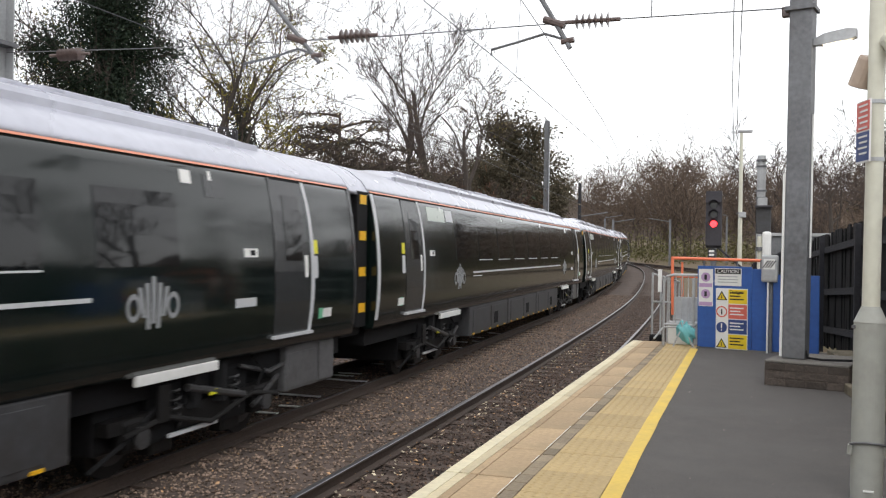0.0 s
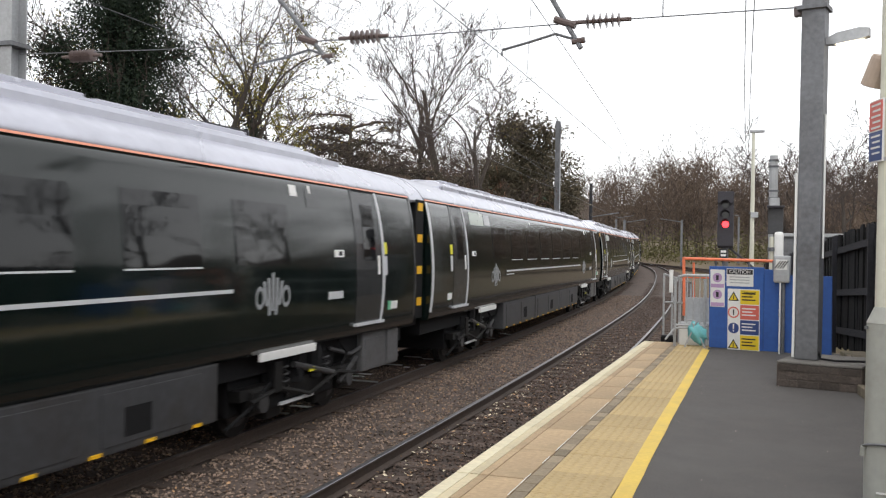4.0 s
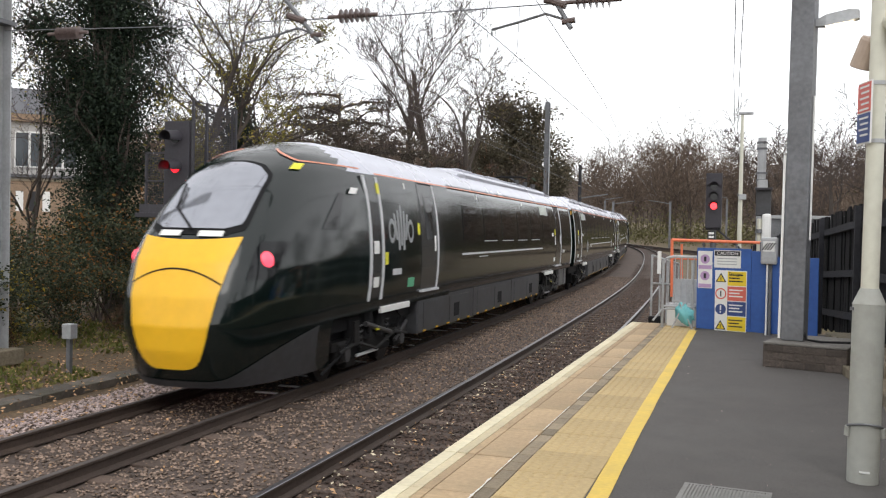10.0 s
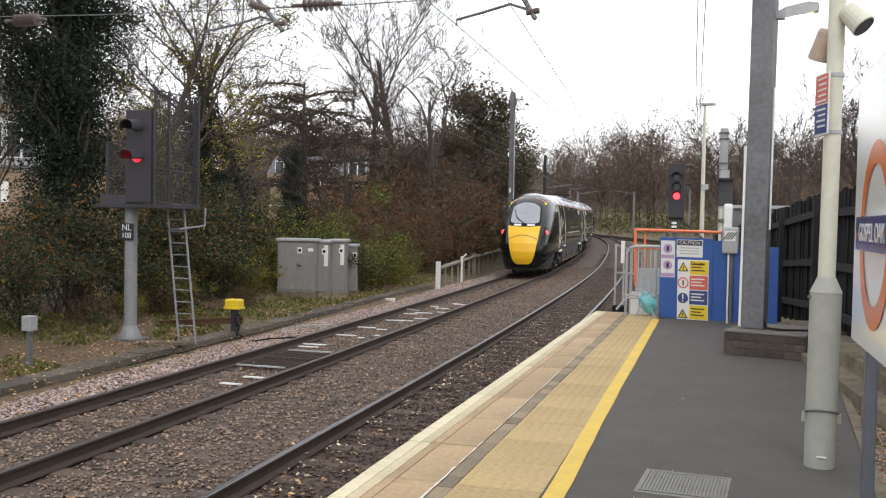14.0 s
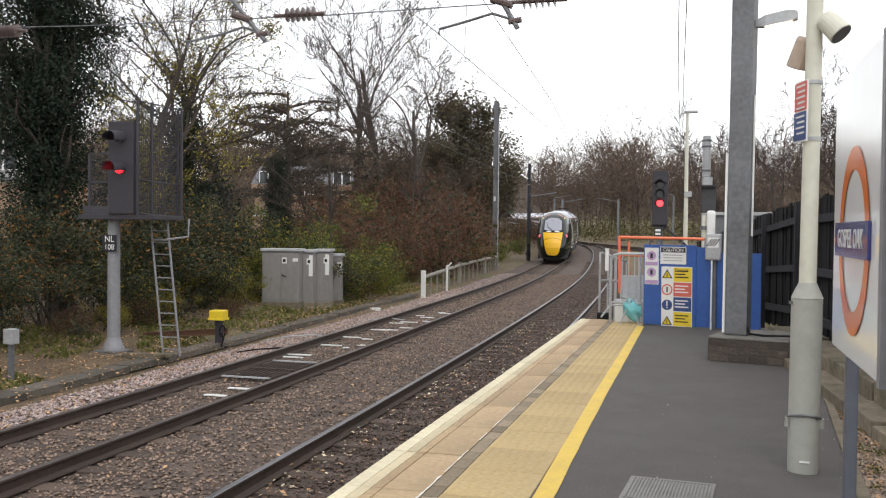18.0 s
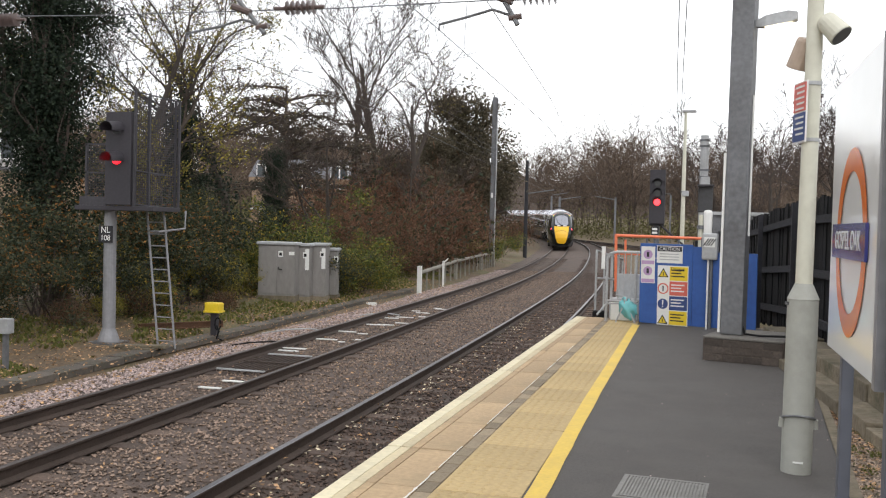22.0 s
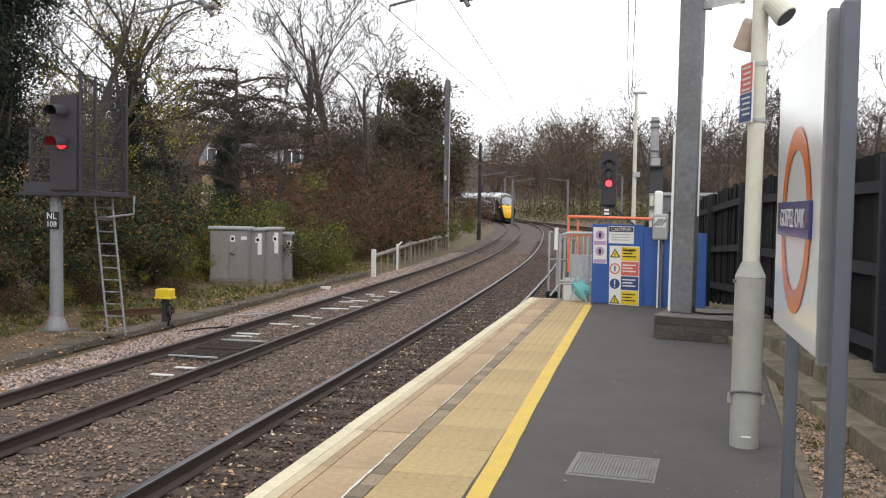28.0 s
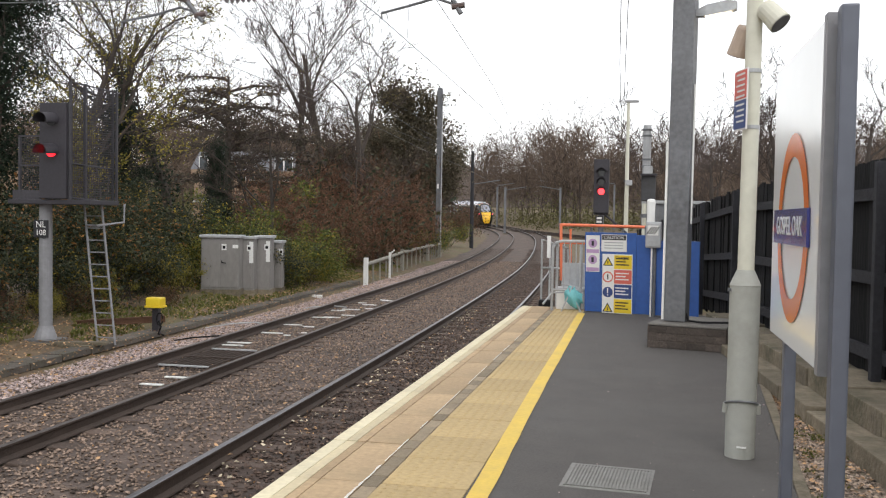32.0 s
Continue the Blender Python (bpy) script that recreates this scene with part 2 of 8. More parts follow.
def tube(bm, path, radii, sides=8, cap=True):
    """A tapered tube along the points of path."""
    rings = []
    up = Vector((0.3, 0.2, 1)).normalized()
    for i, p in enumerate(path):
        p = Vector(p)
        a, b = Vector(path[max(i - 1, 0)]), Vector(path[min(i + 1, len(path) - 1)])
        d = (b - a).normalized()
        s = d.cross(up)
        s = s.normalized() if s.length > 1e-3 else d.cross(Vector((1, 0, 0))).normalized()
        t = d.cross(s)
        r = radii[i] if isinstance(radii, (list, tuple)) else radii
        rings.append([bm.verts.new(p + r * (math.cos(6.2832 * k / sides) * s + math.sin(6.2832 * k / sides) * t)) for k in range(sides)])
    for u, v in zip(rings, rings[1:]):
        for k in range(sides):
            bm.faces.new((u[k], u[(k + 1) % sides], v[(k + 1) % sides], v[k]))
    if cap:
        bm.faces.new(rings[0][::-1])
        bm.faces.new(rings[-1])
    return bm


def pipe(path, radii, sides=8):
    return tube(bmesh.new(), path, radii, sides)


def ring_disc(bm, centre, axis, r, thick, sides=20):
    c, d = Vector(centre), Vector(axis).normalized()
    return tube(bm, [c - d * thick / 2, c + d * thick / 2], r, sides)


def words(body, size, m, mat, parent, name="lettering", extrude=0.001):
    """Lettering in the built-in font, as a mesh."""
    cu = bpy.data.curves.new(name, "FONT")
    cu.body, cu.size, cu.extrude, cu.align_x, cu.align_y = body, size, extrude, "CENTER", "CENTER"
    tmp = bpy.data.objects.new("tmp", cu)
    me = bpy.data.meshes.new_from_object(tmp)
    bpy.data.objects.remove(tmp)
    me.transform(m)
    me.materials.clear()
    me.materials.append(mat)
    ob = new(name, me)
    ob.parent = parent
    return ob


# ---- the line of the tracks ----
ZR = -0.915
S0 = -160
sgrid = np.arange(S0, 601, 1.0)
kappa = np.interp(sgrid, [-150, -10, 15, 30, 45, 60, 80, 100, 120, 140, 165, 600], [0, 0, 0.0014, 0.00098, 0.0021, 0.00061, 0.00105, 0.00359, 0.00365, 0.00362, 0.00362, 0])
head = np.concatenate([[0], np.cumsum((kappa[1:] + kappa[:-1]) / 2)])
head = np.minimum(head - head[-S0] + 0.01497, 1.2)
mid = (head[1:] + head[:-1]) / 2
line_x = np.concatenate([[0], np.cumsum(-np.sin(mid))])
line_y = np.concatenate([[0], np.cumsum(np.cos(mid))])
line_x, line_y = line_x - line_x[-S0] - 7.07, line_y - line_y[-S0]
line_z = ZR + 0.0153 * np.where(sgrid < 50, 0, np.where(sgrid < 80, (sgrid - 50) ** 2 / 60, sgrid - 65))
NEAR = 3.684   # from the far track's centre to the near track's


def on_line(s, off=0.0, up=0.0):
    """The place s metres along the far track, off metres to its right and up metres above its rails, and its heading."""
    x, y, z, h = (float(np.interp(s, sgrid, a)) for a in (line_x, line_y, line_z, head))
    return Vector((x + off * math.cos(h), y + off * math.sin(h), z + up)), h


def sweep(profile, stations, place, closed=True):
    """Vertices and faces of a profile of (off, up) carried along a line."""
    vs, fs, n = [], [], len(profile)
    for i, s in enumerate(stations):
        for o, u in profile:
            vs.append(tuple(place(s, o, u)[0]))
        if i:
            for k in range(n if closed else n - 1):
                a, b = (i - 1) * n + k, (i - 1) * n + (k + 1) % n
                fs.append((a, b, b + n, a + n))
    if closed:
        fs += [tuple(range(n))[::-1], tuple(range(len(vs) - n, len(vs)))]
    return vs, fs, n


def smoothstep(a, b, v):
    t = min(max((v - a) / (b - a), 0), 1)
    return t * t * (3 - 2 * t)


def ground_height(x, y):
    s = min(max(y, -100), 330)
    c, h = on_line(s)
    if y > 120:      # the line bends away: take the nearest point of it
        k = int(np.argmin((line_x - x) ** 2 + (line_y - y) ** 2))
        c, h = Vector((line_x[k], line_y[k], line_z[k])), head[k]
    d = (x - c.x) * math.cos(h) + (y - c.y) * math.sin(h)
    z = c.z - 0.30
    if d < -2.2:
        z += float(np.interp(-d, (2.2, 2.6, 4.0, 5.0, 8.0, 20.0, 60.0), (0.0, 0.18, 0.30, 0.44, 0.62, 1.2, 2.6)))
    if x > 2.6 and y < 60:
        z += 1.6 * smoothstep(2.6, 6, x)
    if y > 60 and d > 8:
        z += 0.02 * min(d - 8, 60)
    far = math.hypot(x, y)
    return z + 0.05 * noise.noise(Vector((x * 0.35, y * 0.35, 0))) * (1 if abs(d) > 4.5 else 0) + 3.0 * smoothstep(150, 400, far)


def build_ground():
    xs = np.concatenate([np.linspace(-900, -120, 8), np.linspace(-100, -32, 12), np.arange(-30, 8.1, 0.75), np.linspace(10, 100, 14), np.linspace(150, 900, 7)])
    ys = np.concatenate([np.linspace(-300, -30, 8), np.arange(-20, 70, 1.5), np.arange(70, 240, 6.0), np.linspace(250, 1500, 12)])
    vs = [(float(x), float(y), ground_height(float(x), float(y))) for y in ys for x in xs]
    n = len(xs)
    fs = [(j * n + i, j * n + i + 1, (j + 1) * n + i + 1, (j + 1) * n + i) for j in range(len(ys) - 1) for i in range(n - 1)]
    tagged(part("ground", (vs, [], fs), M_EARTH, smooth=True), "brown earth bank with leaf litter and weeds beside the tracks", "ground", kind="structure")


build_ground()


def stone_mesh(places, mean, rnd):
    """Angular stones, eight faces each, in one mesh."""
    vs, fs = [], []
    for p in places:
        r = mean * rnd.uniform(0.55, 1.35)
        b = len(vs)
        a = rnd.uniform(0, 6.28)
        for k in range(4):
            q = r * rnd.uniform(0.7, 1.2)
            vs.append((p[0] + q * math.cos(a + k * 1.571), p[1] + q * math.sin(a + k * 1.571), p[2] + r * rnd.uniform(-0.2, 0.35)))
        vs.append((p[0] + r * rnd.uniform(-0.4, 0.4), p[1] + r * rnd.uniform(-0.4, 0.4), p[2] + r * rnd.uniform(0.5, 0.9)))
        vs.append((p[0], p[1], p[2] - r * 0.6))
        for k in range(4):
            fs.append((b + k, b + (k + 1) % 4, b + 4))
            fs.append((b + (k + 1) % 4, b + k, b + 5))
    return vs, [], fs


BALLAST_TOP = [(-3.1, -0.40), (-2.6, -0.26), (-1.5, -0.175), (-0.9, -0.20), (-0.6, -0.19), (0, -0.175), (0.6, -0.19), (0.9, -0.20), (1.5, -0.165), (1.84, -0.15), (2.2, -0.165), (2.8, -0.20), (3.1, -0.19), (3.68, -0.175), (4.3, -0.19), (4.6, -0.20), (5.3, -0.20), (6.3, -0.42)]


def build_ballast():
    stations = list(np.arange(-40, 60, 2.0)) + list(np.arange(60, 330, 5.0))
    vs, fs, n = sweep(BALLAST_TOP[:12], stations, on_line, closed=False)
    tagged(part("ballast_bed", (vs, [], fs), M_BALLAST, smooth=True), "brown-grey railway ballast with fallen leaves between the rails", "ballast", kind="structure")
    vs, fs, n = sweep(BALLAST_TOP[11:], stations, on_line, closed=False)
    tagged(part("near_ballast_bed", (vs, [], fs), M_BALLAST_OILY, smooth=True), "dark oily ballast of the track beside the platform", "ballast", kind="structure")
    rnd = random.Random(4)
    offs, ups = zip(*BALLAST_TOP)
    near, pale, oily = [], [], []
    for _ in range(88000):
        s = 3 + 52 * rnd.random() ** 1.8
        o = rnd.uniform(-3.1, 6.0)
        if min(abs(o - c) for c in (-0.75, 0.75, NEAR - 0.75, NEAR + 0.75)) < 0.09:
            continue
        p, _h = on_line(s, o, float(np.interp(o, offs, ups)) + 0.012)
        (pale if o < -1.25 and rnd.random() < 0.85 else (oily if o > 2.75 and rnd.random() < 0.93 else near)).append(p)
    for _ in range(9000):
        s, o = 4 + 34 * rnd.random() ** 1.6, rnd.uniform(-2.35, -0.95)
        p, _h = on_line(s, o, float(np.interp(o, offs, ups)) + 0.01)
        pale.append(p)
    tagged(part("oily_ballast_stones", stone_mesh(oily, 0.025, rnd), M_STONE_OILY), "dark stained ballast stones of the near track", "stones", kind="stuff")
    tagged(part("ballast_stones", stone_mesh(near, 0.022, rnd), M_STONE), "loose angular brown ballast stones", "ballast", kind="stuff")
    tagged(part("clean_ballast_stones", stone_mesh(pale, 0.027, rnd), M_PALE_STONE), "paler pinkish new ballast along the cess", "ballast", kind="stuff")


build_ballast()


def build_track(name, label, place, stations, sleepers, dull=False):
    t = thing(name, label, "railway track", kind="structure")
    for c in (-0.7525, 0.7525):
        prof = [(c - 0.075, -0.165), (c + 0.075, -0.165), (c + 0.07, -0.15), (c + 0.012, -0.125), (c + 0.012, -0.045), (c + 0.036, -0.03), (c + 0.036, -0.006), (c + 0.028, 0), (c - 0.028, 0), (c - 0.036, -0.006), (c - 0.036, -0.03), (c - 0.012, -0.045), (c - 0.012, -0.125), (c - 0.07, -0.15)]
        vs, fs, n = sweep(prof, stations, place)
        r = part("rail", (vs, [], fs), [M_RAIL, M_RAIL_DULL if dull else M_RAIL_TOP], t, "steel running rail with rusty sides and polished top")
        for p in r.data.polygons:
            if len(p.vertices) == 4 and min(p.vertices) % n in (6, 7, 8) and max(p.vertices) - min(p.vertices) == n + 1:
                p.material_index = 1
    me = None
    for s in sleepers:
        p, h = place(s, 0, -0.205)
        if me is None:
            ob = part("sleeper", slab(-1.25, 1.25, -0.125, 0.125, -0.10, 0.035, 0.02), M_SLEEPER, t)
            me = ob.data
        else:
            ob = new("sleeper", me)
            ob.parent = t
        ob.matrix_basis = Matrix.Translation(p) @ Matrix.Rotation(h, 4, "Z")
    return t


st_track = list(np.arange(-40, 70, 2.0)) + list(np.arange(70, 326, 4.0))
build_track("far_track", "curved railway track with rusty rails in brown ballast", on_line, st_track, np.arange(0, 75, 0.7), dull=True)
build_track("near_track", "railway track beside the platform edge, with one worn bright rail", lambda s, o, u: on_line(s, o + NEAR, u), st_track, np.arange(4, 75, 0.7))


def branch(s, o, u):
    """The line that joins from the right, beyond the platform."""
    a, b, c = Vector((7.0, 74, 0)), Vector((-3.5, 98, 0)), Vector((-18.5, 130, 0))
    t = s / 60
    p = a * (1 - t) ** 2 + 2 * b * t * (1 - t) + c * t * t
    d = ((b - a) * (1 - t) + (c - b) * t).normalized()
    return p + Vector((d.y, -d.x, 0)) * o + Vector((0, 0, float(np.interp(p.y, line_y[:330], line_z[:330])) + 0.06 + u)), math.atan2(-d.x, d.y)


build_track("branch_track", "railway track that joins from a branch beyond the platform", branch, list(np.arange(0, 60, 3.0)), np.arange(0, 58, 1.4), dull=True)


# ---- the platform ----
PY0, PY1 = -8.0, 16.15          # the platform's near and far end
EDGE = -2.04                    # its edge above the track


def build_platform():
    pf = thing("platform", "station platform with asphalt surface and buff paved edge", "platform", kind="structure")
    bm = bmesh.new()
    rim = ((-0.93, PY0), (0.80, PY0), (0.80, 4.3), (1.22, 10.9), (1.22, 15.5), (-0.93, 15.5))
    top = [bm.verts.new((x, y, 0.0)) for x, y in rim]
    low = [bm.verts.new((x, y, -1.2)) for x, y in rim]
    bm.faces.new(top)
    for k in range(6):
        bm.faces.new((top[k], low[k], low[(k + 1) % 6], top[(k + 1) % 6]))
    part("asphalt_surface", bm, M_ASPHALT, pf, "worn dark grey asphalt")
    bm = bmesh.new()
    box(bm, EDGE + 0.06, -0.935, PY0, PY1 - 0.02, -1.2, -0.022)
    part("edge_wall", bm, M_JOINT, pf, "dirty platform edge wall")
    rows = ((EDGE, EDGE + 0.095, 0.9, "coping_stone", M_COPING), (EDGE + 0.099, EDGE + 0.168, 0.9, "edge_band", M_BAND), (EDGE + 0.173, EDGE + 0.232, 0.9, "paving_strip", M_BUFF), (EDGE + 0.238, EDGE + 0.50, 0.9, "paving_slab", M_BUFF), (EDGE + 0.505, EDGE + 0.60, 0.22, "sett", M_SETT), (EDGE + 0.605, EDGE + 1.105, 0.6, "tactile_slab", M_TACTILE))
    for x0, x1, pitch, name, mat in rows:
        me, y, rnd = None, 1.5 - int(7.5 / pitch) * pitch, random.Random(7)
        while y < PY1 - 0.05:
            y1 = min(y + pitch, PY1)
            w = y1 - y
            if me is None or w < pitch - 0.01:
                bm = slab(x0, x1, 0.004, w - 0.004, -0.10, 0.0, 0.004)
                if name == "tactile_slab" and w > pitch - 0.01:
                    for i in range(6):
                        for j in range(9):
                            cx, cy = x0 + 0.04 + i * 0.073, 0.034 + j * 0.0666
                            v = [bm.verts.new((cx + r * math.cos(k * 1.0472), cy + r * math.sin(k * 1.0472), z)) for r, z in ((0.016, 0.0), (0.010, 0.005)) for k in range(6)]
                            for k in range(6):
                                bm.faces.new((v[k], v[(k + 1) % 6], v[6 + (k + 1) % 6], v[6 + k]))
                            bm.faces.new(v[6:])
                ob = part(name, bm, mat, pf)
                if w > pitch - 0.01:
                    me = ob.data
            else:
                ob = new(name, me)
                ob.parent = pf
            ob.location = (rnd.uniform(-0.002, 0.002), y, rnd.uniform(-0.003, 0.002))
            y += pitch
    bm = bmesh.new()
    y, rnd = -6.2, random.Random(3)
    left, right = [], []
    while y < 15.4:
        x = float(np.interp(y, (-6.2, 5.1, 8.0, 15.4), (-0.86, -0.914, -0.956, -1.010)))
        left.append(bm.verts.new((x + rnd.uniform(-0.002, 0.002), y, 0.0055)))
        right.append(bm.verts.new((x + 0.118 + rnd.uniform(-0.003, 0.003), y, 0.0055)))
        y += 0.35
    for a, b, c, d in zip(left, right, right[1:], left[1:]):
        bm.faces.new((a, b, c, d))
    y = 2.6
    while y < 11.5:      # broken smears of pale grout along the setts
        n, w = rnd.randint(5, 26), rnd.uniform(0.003, 0.010) * (1.5 - 0.09 * y)
        q = bmesh.new()
        va = [q.verts.new((EDGE + 0.496 + rnd.uniform(-w, 0), y + 0.05 * i, 0.0045)) for i in range(n)]
        vb = [q.verts.new((EDGE + 0.500 + rnd.uniform(0, w * 0.6), y + 0.05 * i, 0.0045)) for i in range(n)]
        for i in range(n - 1):
            q.faces.new((va[i], vb[i], vb[i + 1], va[i + 1]))
        part("grout_smear", q, M_CHALK, pf)
        y += 0.05 * n + rnd.uniform(0.02, 0.5) * (0.4 + 0.1 * y)
    part("yellow_line", bm, M_YELLOW_LINE, pf, "painted yellow safety line")


build_platform()


# ---- the train ----
M_PANEL = material("pale_display", (0.50, 0.55, 0.50), 0.3, vary=0.1, scale=2)
HALF = [(1.10, 1.29), (1.3, 1.33), (1.7, 1.35), (2.1, 1.345), (2.6, 1.31), (3.0, 1.26), (3.36, 1.18), (3.55, 1.05), (3.72, 0.82), (3.83, 0.54), (3.88, 0.25), (3.90, 0.0)]
HZ = tuple(np.linspace(1.10, 3.36, 20)) + (3.46, 3.55, 3.64, 3.72, 3.78, 3.83, 3.88, 3.90)
HX = [float(np.mean([np.interp(min(max(z + k, 1.10), 3.90), *zip(*HALF)) for k in np.linspace(-0.2, 0.2, 9)])) if 1.3 < z < 3.2 else float(np.interp(z, *zip(*HALF))) for z in HZ]
CAR = 25.2


def half_width(z):
    return float(np.interp(z, HZ, HX))


def side_patch(y0, y1, z0, z1, side=1, out=0.004, slant=0.0, bend=0.0, steps=5):
    """A panel that follows the train's side, with a rim, from y0 to y1 and z0 to z1; slant leans its upper end, bend bows it."""
    bm = bmesh.new()
    a, b = [], []
    z0, z1 = 1.30 + (z0 - 1.05) * 1.08, 1.30 + (z1 - 1.05) * 1.08     # heights are given over a floor at 1.05
    for i in range(steps + 1):
        f = i / steps
        z = z0 + (z1 - z0) * f
        x = (half_width(z) + out) * side
        dy = slant * f + bend * 4 * f * (1 - f)
        a.append((bm.verts.new((x, y0 + dy, z)), bm.verts.new((x - 0.03 * side, y0 + dy, z))))
        b.append((bm.verts.new((x, y1 + dy, z)), bm.verts.new((x - 0.03 * side, y1 + dy, z))))
    for i in range(steps):
        bm.faces.new((a[i][0], b[i][0], b[i + 1][0], a[i + 1][0]))
        bm.faces.new((a[i][0], a[i + 1][0], a[i + 1][1], a[i][1]))
        bm.faces.new((b[i][0], b[i][1], b[i + 1][1], b[i + 1][0]))
    bm.faces.new((a[0][0], a[0][1], b[0][1], b[0][0]))
    bm.faces.new((a[-1][0], b[-1][0], b[-1][1], a[-1][1]))
    return bm


def shell(y0, y1, zlow, zhigh, cap=True, n=2):
    """The car body between two heights, swept from y0 to y1."""
    zs = [zlow] + [z for z in HZ if zlow < z < zhigh] + [zhigh]
    prof = [(half_width(z), z) for z in zs] + [(-half_width(z), z) for z in reversed(zs) if half_width(z) > 0]
    bm = bmesh.new()
    rings = [[bm.verts.new((x, y, z)) for x, z in prof] for y in np.linspace(y0, y1, n)]
    k = len(prof)
    for u, v in zip(rings, rings[1:]):
        for i in range(k):
            bm.faces.new((u[i], u[(i + 1) % k], v[(i + 1) % k], v[i]))
    if cap:
        for f in (bm.faces.new(rings[0]), bm.faces.new(rings[-1][::-1])):
            for e in f.edges:
                e.smooth = False
    for e in bm.edges:      # the sills and the eaves stay sharp
        if min(v.co.z for v in e.verts) == max(v.co.z for v in e.verts) in (zlow, zhigh):
            e.smooth = False
    return bm


def add_bogie(car, y, way=1):
    b = part("bogie", pipe([(-1.05, y, 0.62), (1.05, y, 0.62)], 0.16, 8), M_BOGIE, car, "black bogie with springs and dampers")
    # added black block: stands in for the deep shade under the car
    part("bogie_shade_fill", slab(-0.98, 0.98, y - 1.75, y + 1.75, 0.30, 0.98, 0.04), M_BLACK, b)
    for side in (-1, 1):
        x = side * 1.08
        bm = bmesh.new()
        box(bm, x - 0.08, x + 0.08, y - 1.75, y + 1.75, 0.52, 0.66)
        box(bm, x - 0.07, x + 0.07, y - 0.55, y + 0.55, 0.40, 0.58)
        for dy in (-1.3, 1.3):
            box(bm, x - 0.10, x + 0.12, y + dy - 0.2, y + dy + 0.2, 0.36, 0.60)
        part("bogie_frame", bm, M_BOGIE, b)
        # another black filler, for the shade between frame and springs
        part("side_shade_fill", slab(x - 0.09, x + 0.04, y - 1.0, y + 1.0, 0.30, 0.98, 0.05), M_BLACK, b, "black filler behind the springs that stands in for shade")
        for dy in (-1.3, 1.3):
            part("axle_box", slab(x - 0.06, x + 0.10, y + dy - 0.24, y + dy + 0.24, 0.30, 0.66, 0.05), M_BOGIE, b)
            part("brake_unit", slab(x - 0.20, x - 0.02, y + dy * 0.55 - 0.22, y + dy * 0.55 + 0.22, 0.16, 0.52, 0.04), M_BOGIE, b)
        for dy in (-0.28, 0.28):
            part("air_spring", pipe([(x, y + dy, 0.6), (x, y + dy, 1.1)], 0.17, 10), M_BLACK, b)
        part("damper", pipe([(x + 0.14 * side, y - 0.5, 0.86), (x + 0.14 * side, y + 0.75, 0.60)], 0.045, 8), M_DAMPER, b)
        part("damper", pipe([(x + 0.12 * side, y + 1.0, 0.42), (x + 0.12 * side, y + 1.65, 0.72)], 0.035, 6), M_DAMPER, b)
        part("sand_pipe", pipe([(x + 0.1 * side, y - 1.0, 0.70), (x + 0.12 * side, y - 1.5, 0.45), (x, y - 1.95, 0.2)], 0.025, 6), M_BLACK, b)
        part("equaliser", pipe([(x + 0.15 * side, y - 1.6, 0.50), (x + 0.15 * side, y - 0.9, 0.60), (x + 0.15 * side, y, 0.40), (x + 0.15 * side, y + 0.9, 0.60), (x + 0.15 * side, y + 1.6, 0.50)], 0.03, 6), M_BOGIE, b)
        part("axle_cap", pipe([(x + 0.10 * side, y - 1.3, 0.45), (x + 0.17 * side, y - 1.3, 0.45)], 0.12, 12), M_DAMPER, b)
        part("axle_cap", pipe([(x + 0.10 * side, y + 1.3, 0.45), (x + 0.17 * side, y + 1.3, 0.45)], 0.12, 12), M_DAMPER, b)
        part("hose", pipe([(x + 0.1 * side, y - 0.2, 1.05), (x + 0.16 * side, y - 0.45, 0.8), (x + 0.12 * side, y - 0.3, 0.62)], 0.022, 6), M_BLACK, b)
        part("hose", pipe([(x + 0.1 * side, y + 1.0, 1.05), (x + 0.16 * side, y + 1.2, 0.85), (x + 0.12 * side, y + 1.1, 0.66)], 0.022, 6), M_BLACK, b)
        for dy in (-0.62, 0.62):
            part("coil_spring", pipe([(x + 0.06 * side + 0.075 * math.cos(k * 0.9), y + dy + 0.075 * math.sin(k * 0.9), 0.46 + 0.014 * k) for k in range(29)], 0.016, 5), M_DAMPER, b)
        part("step_mark", slab(x + 0.17 * side - 0.01, x + 0.17 * side + 0.01, y - 0.07, y + 0.07, 0.71, 0.77), M_LABEL_YELLOW, b, "yellow mark on the bogie")
        part("lifting_bracket", slab(x + 0.16 * side - 0.02, x + 0.16 * side + 0.02, y - 1.05, y - 0.85, 0.55, 0.95, 0.006), M_BOGIE, b)
        part("brake_lever", slab(x + 0.09 * side - 0.02, x + 0.09 * side + 0.02, y - 0.75, y + 0.2, 0.34, 0.38), M_SILVER, b)
        part("bogie_fairing", slab(x - 0.03 + 0.21 * side, x + 0.03 + 0.21 * side, y - 1.5 if way > 0 else y, y + (0.0 if way > 0 else 1.5), 1.0, 1.11, 0.01), M_WHITE, b, "pale grey bogie beam")
        for dy in (-1.3, 1.3):
            bm = bmesh.new()
            ring_disc(bm, (side * 0.76, y + dy, 0.43), (1, 0, 0), 0.43, 0.13, 24)
            wheel = part("wheel", bm, M_BOGIE, car)
            part("brake_disc", pipe([(side * 0.83, y + dy, 0.43), (side * 0.86, y + dy, 0.43)], 0.30, 24), M_DAMPER, wheel)
            part("hub", pipe([(side * 0.84, y + dy, 0.43), (side * 0.93, y + dy, 0.43)], 0.14, 14), M_BOGIE, wheel)


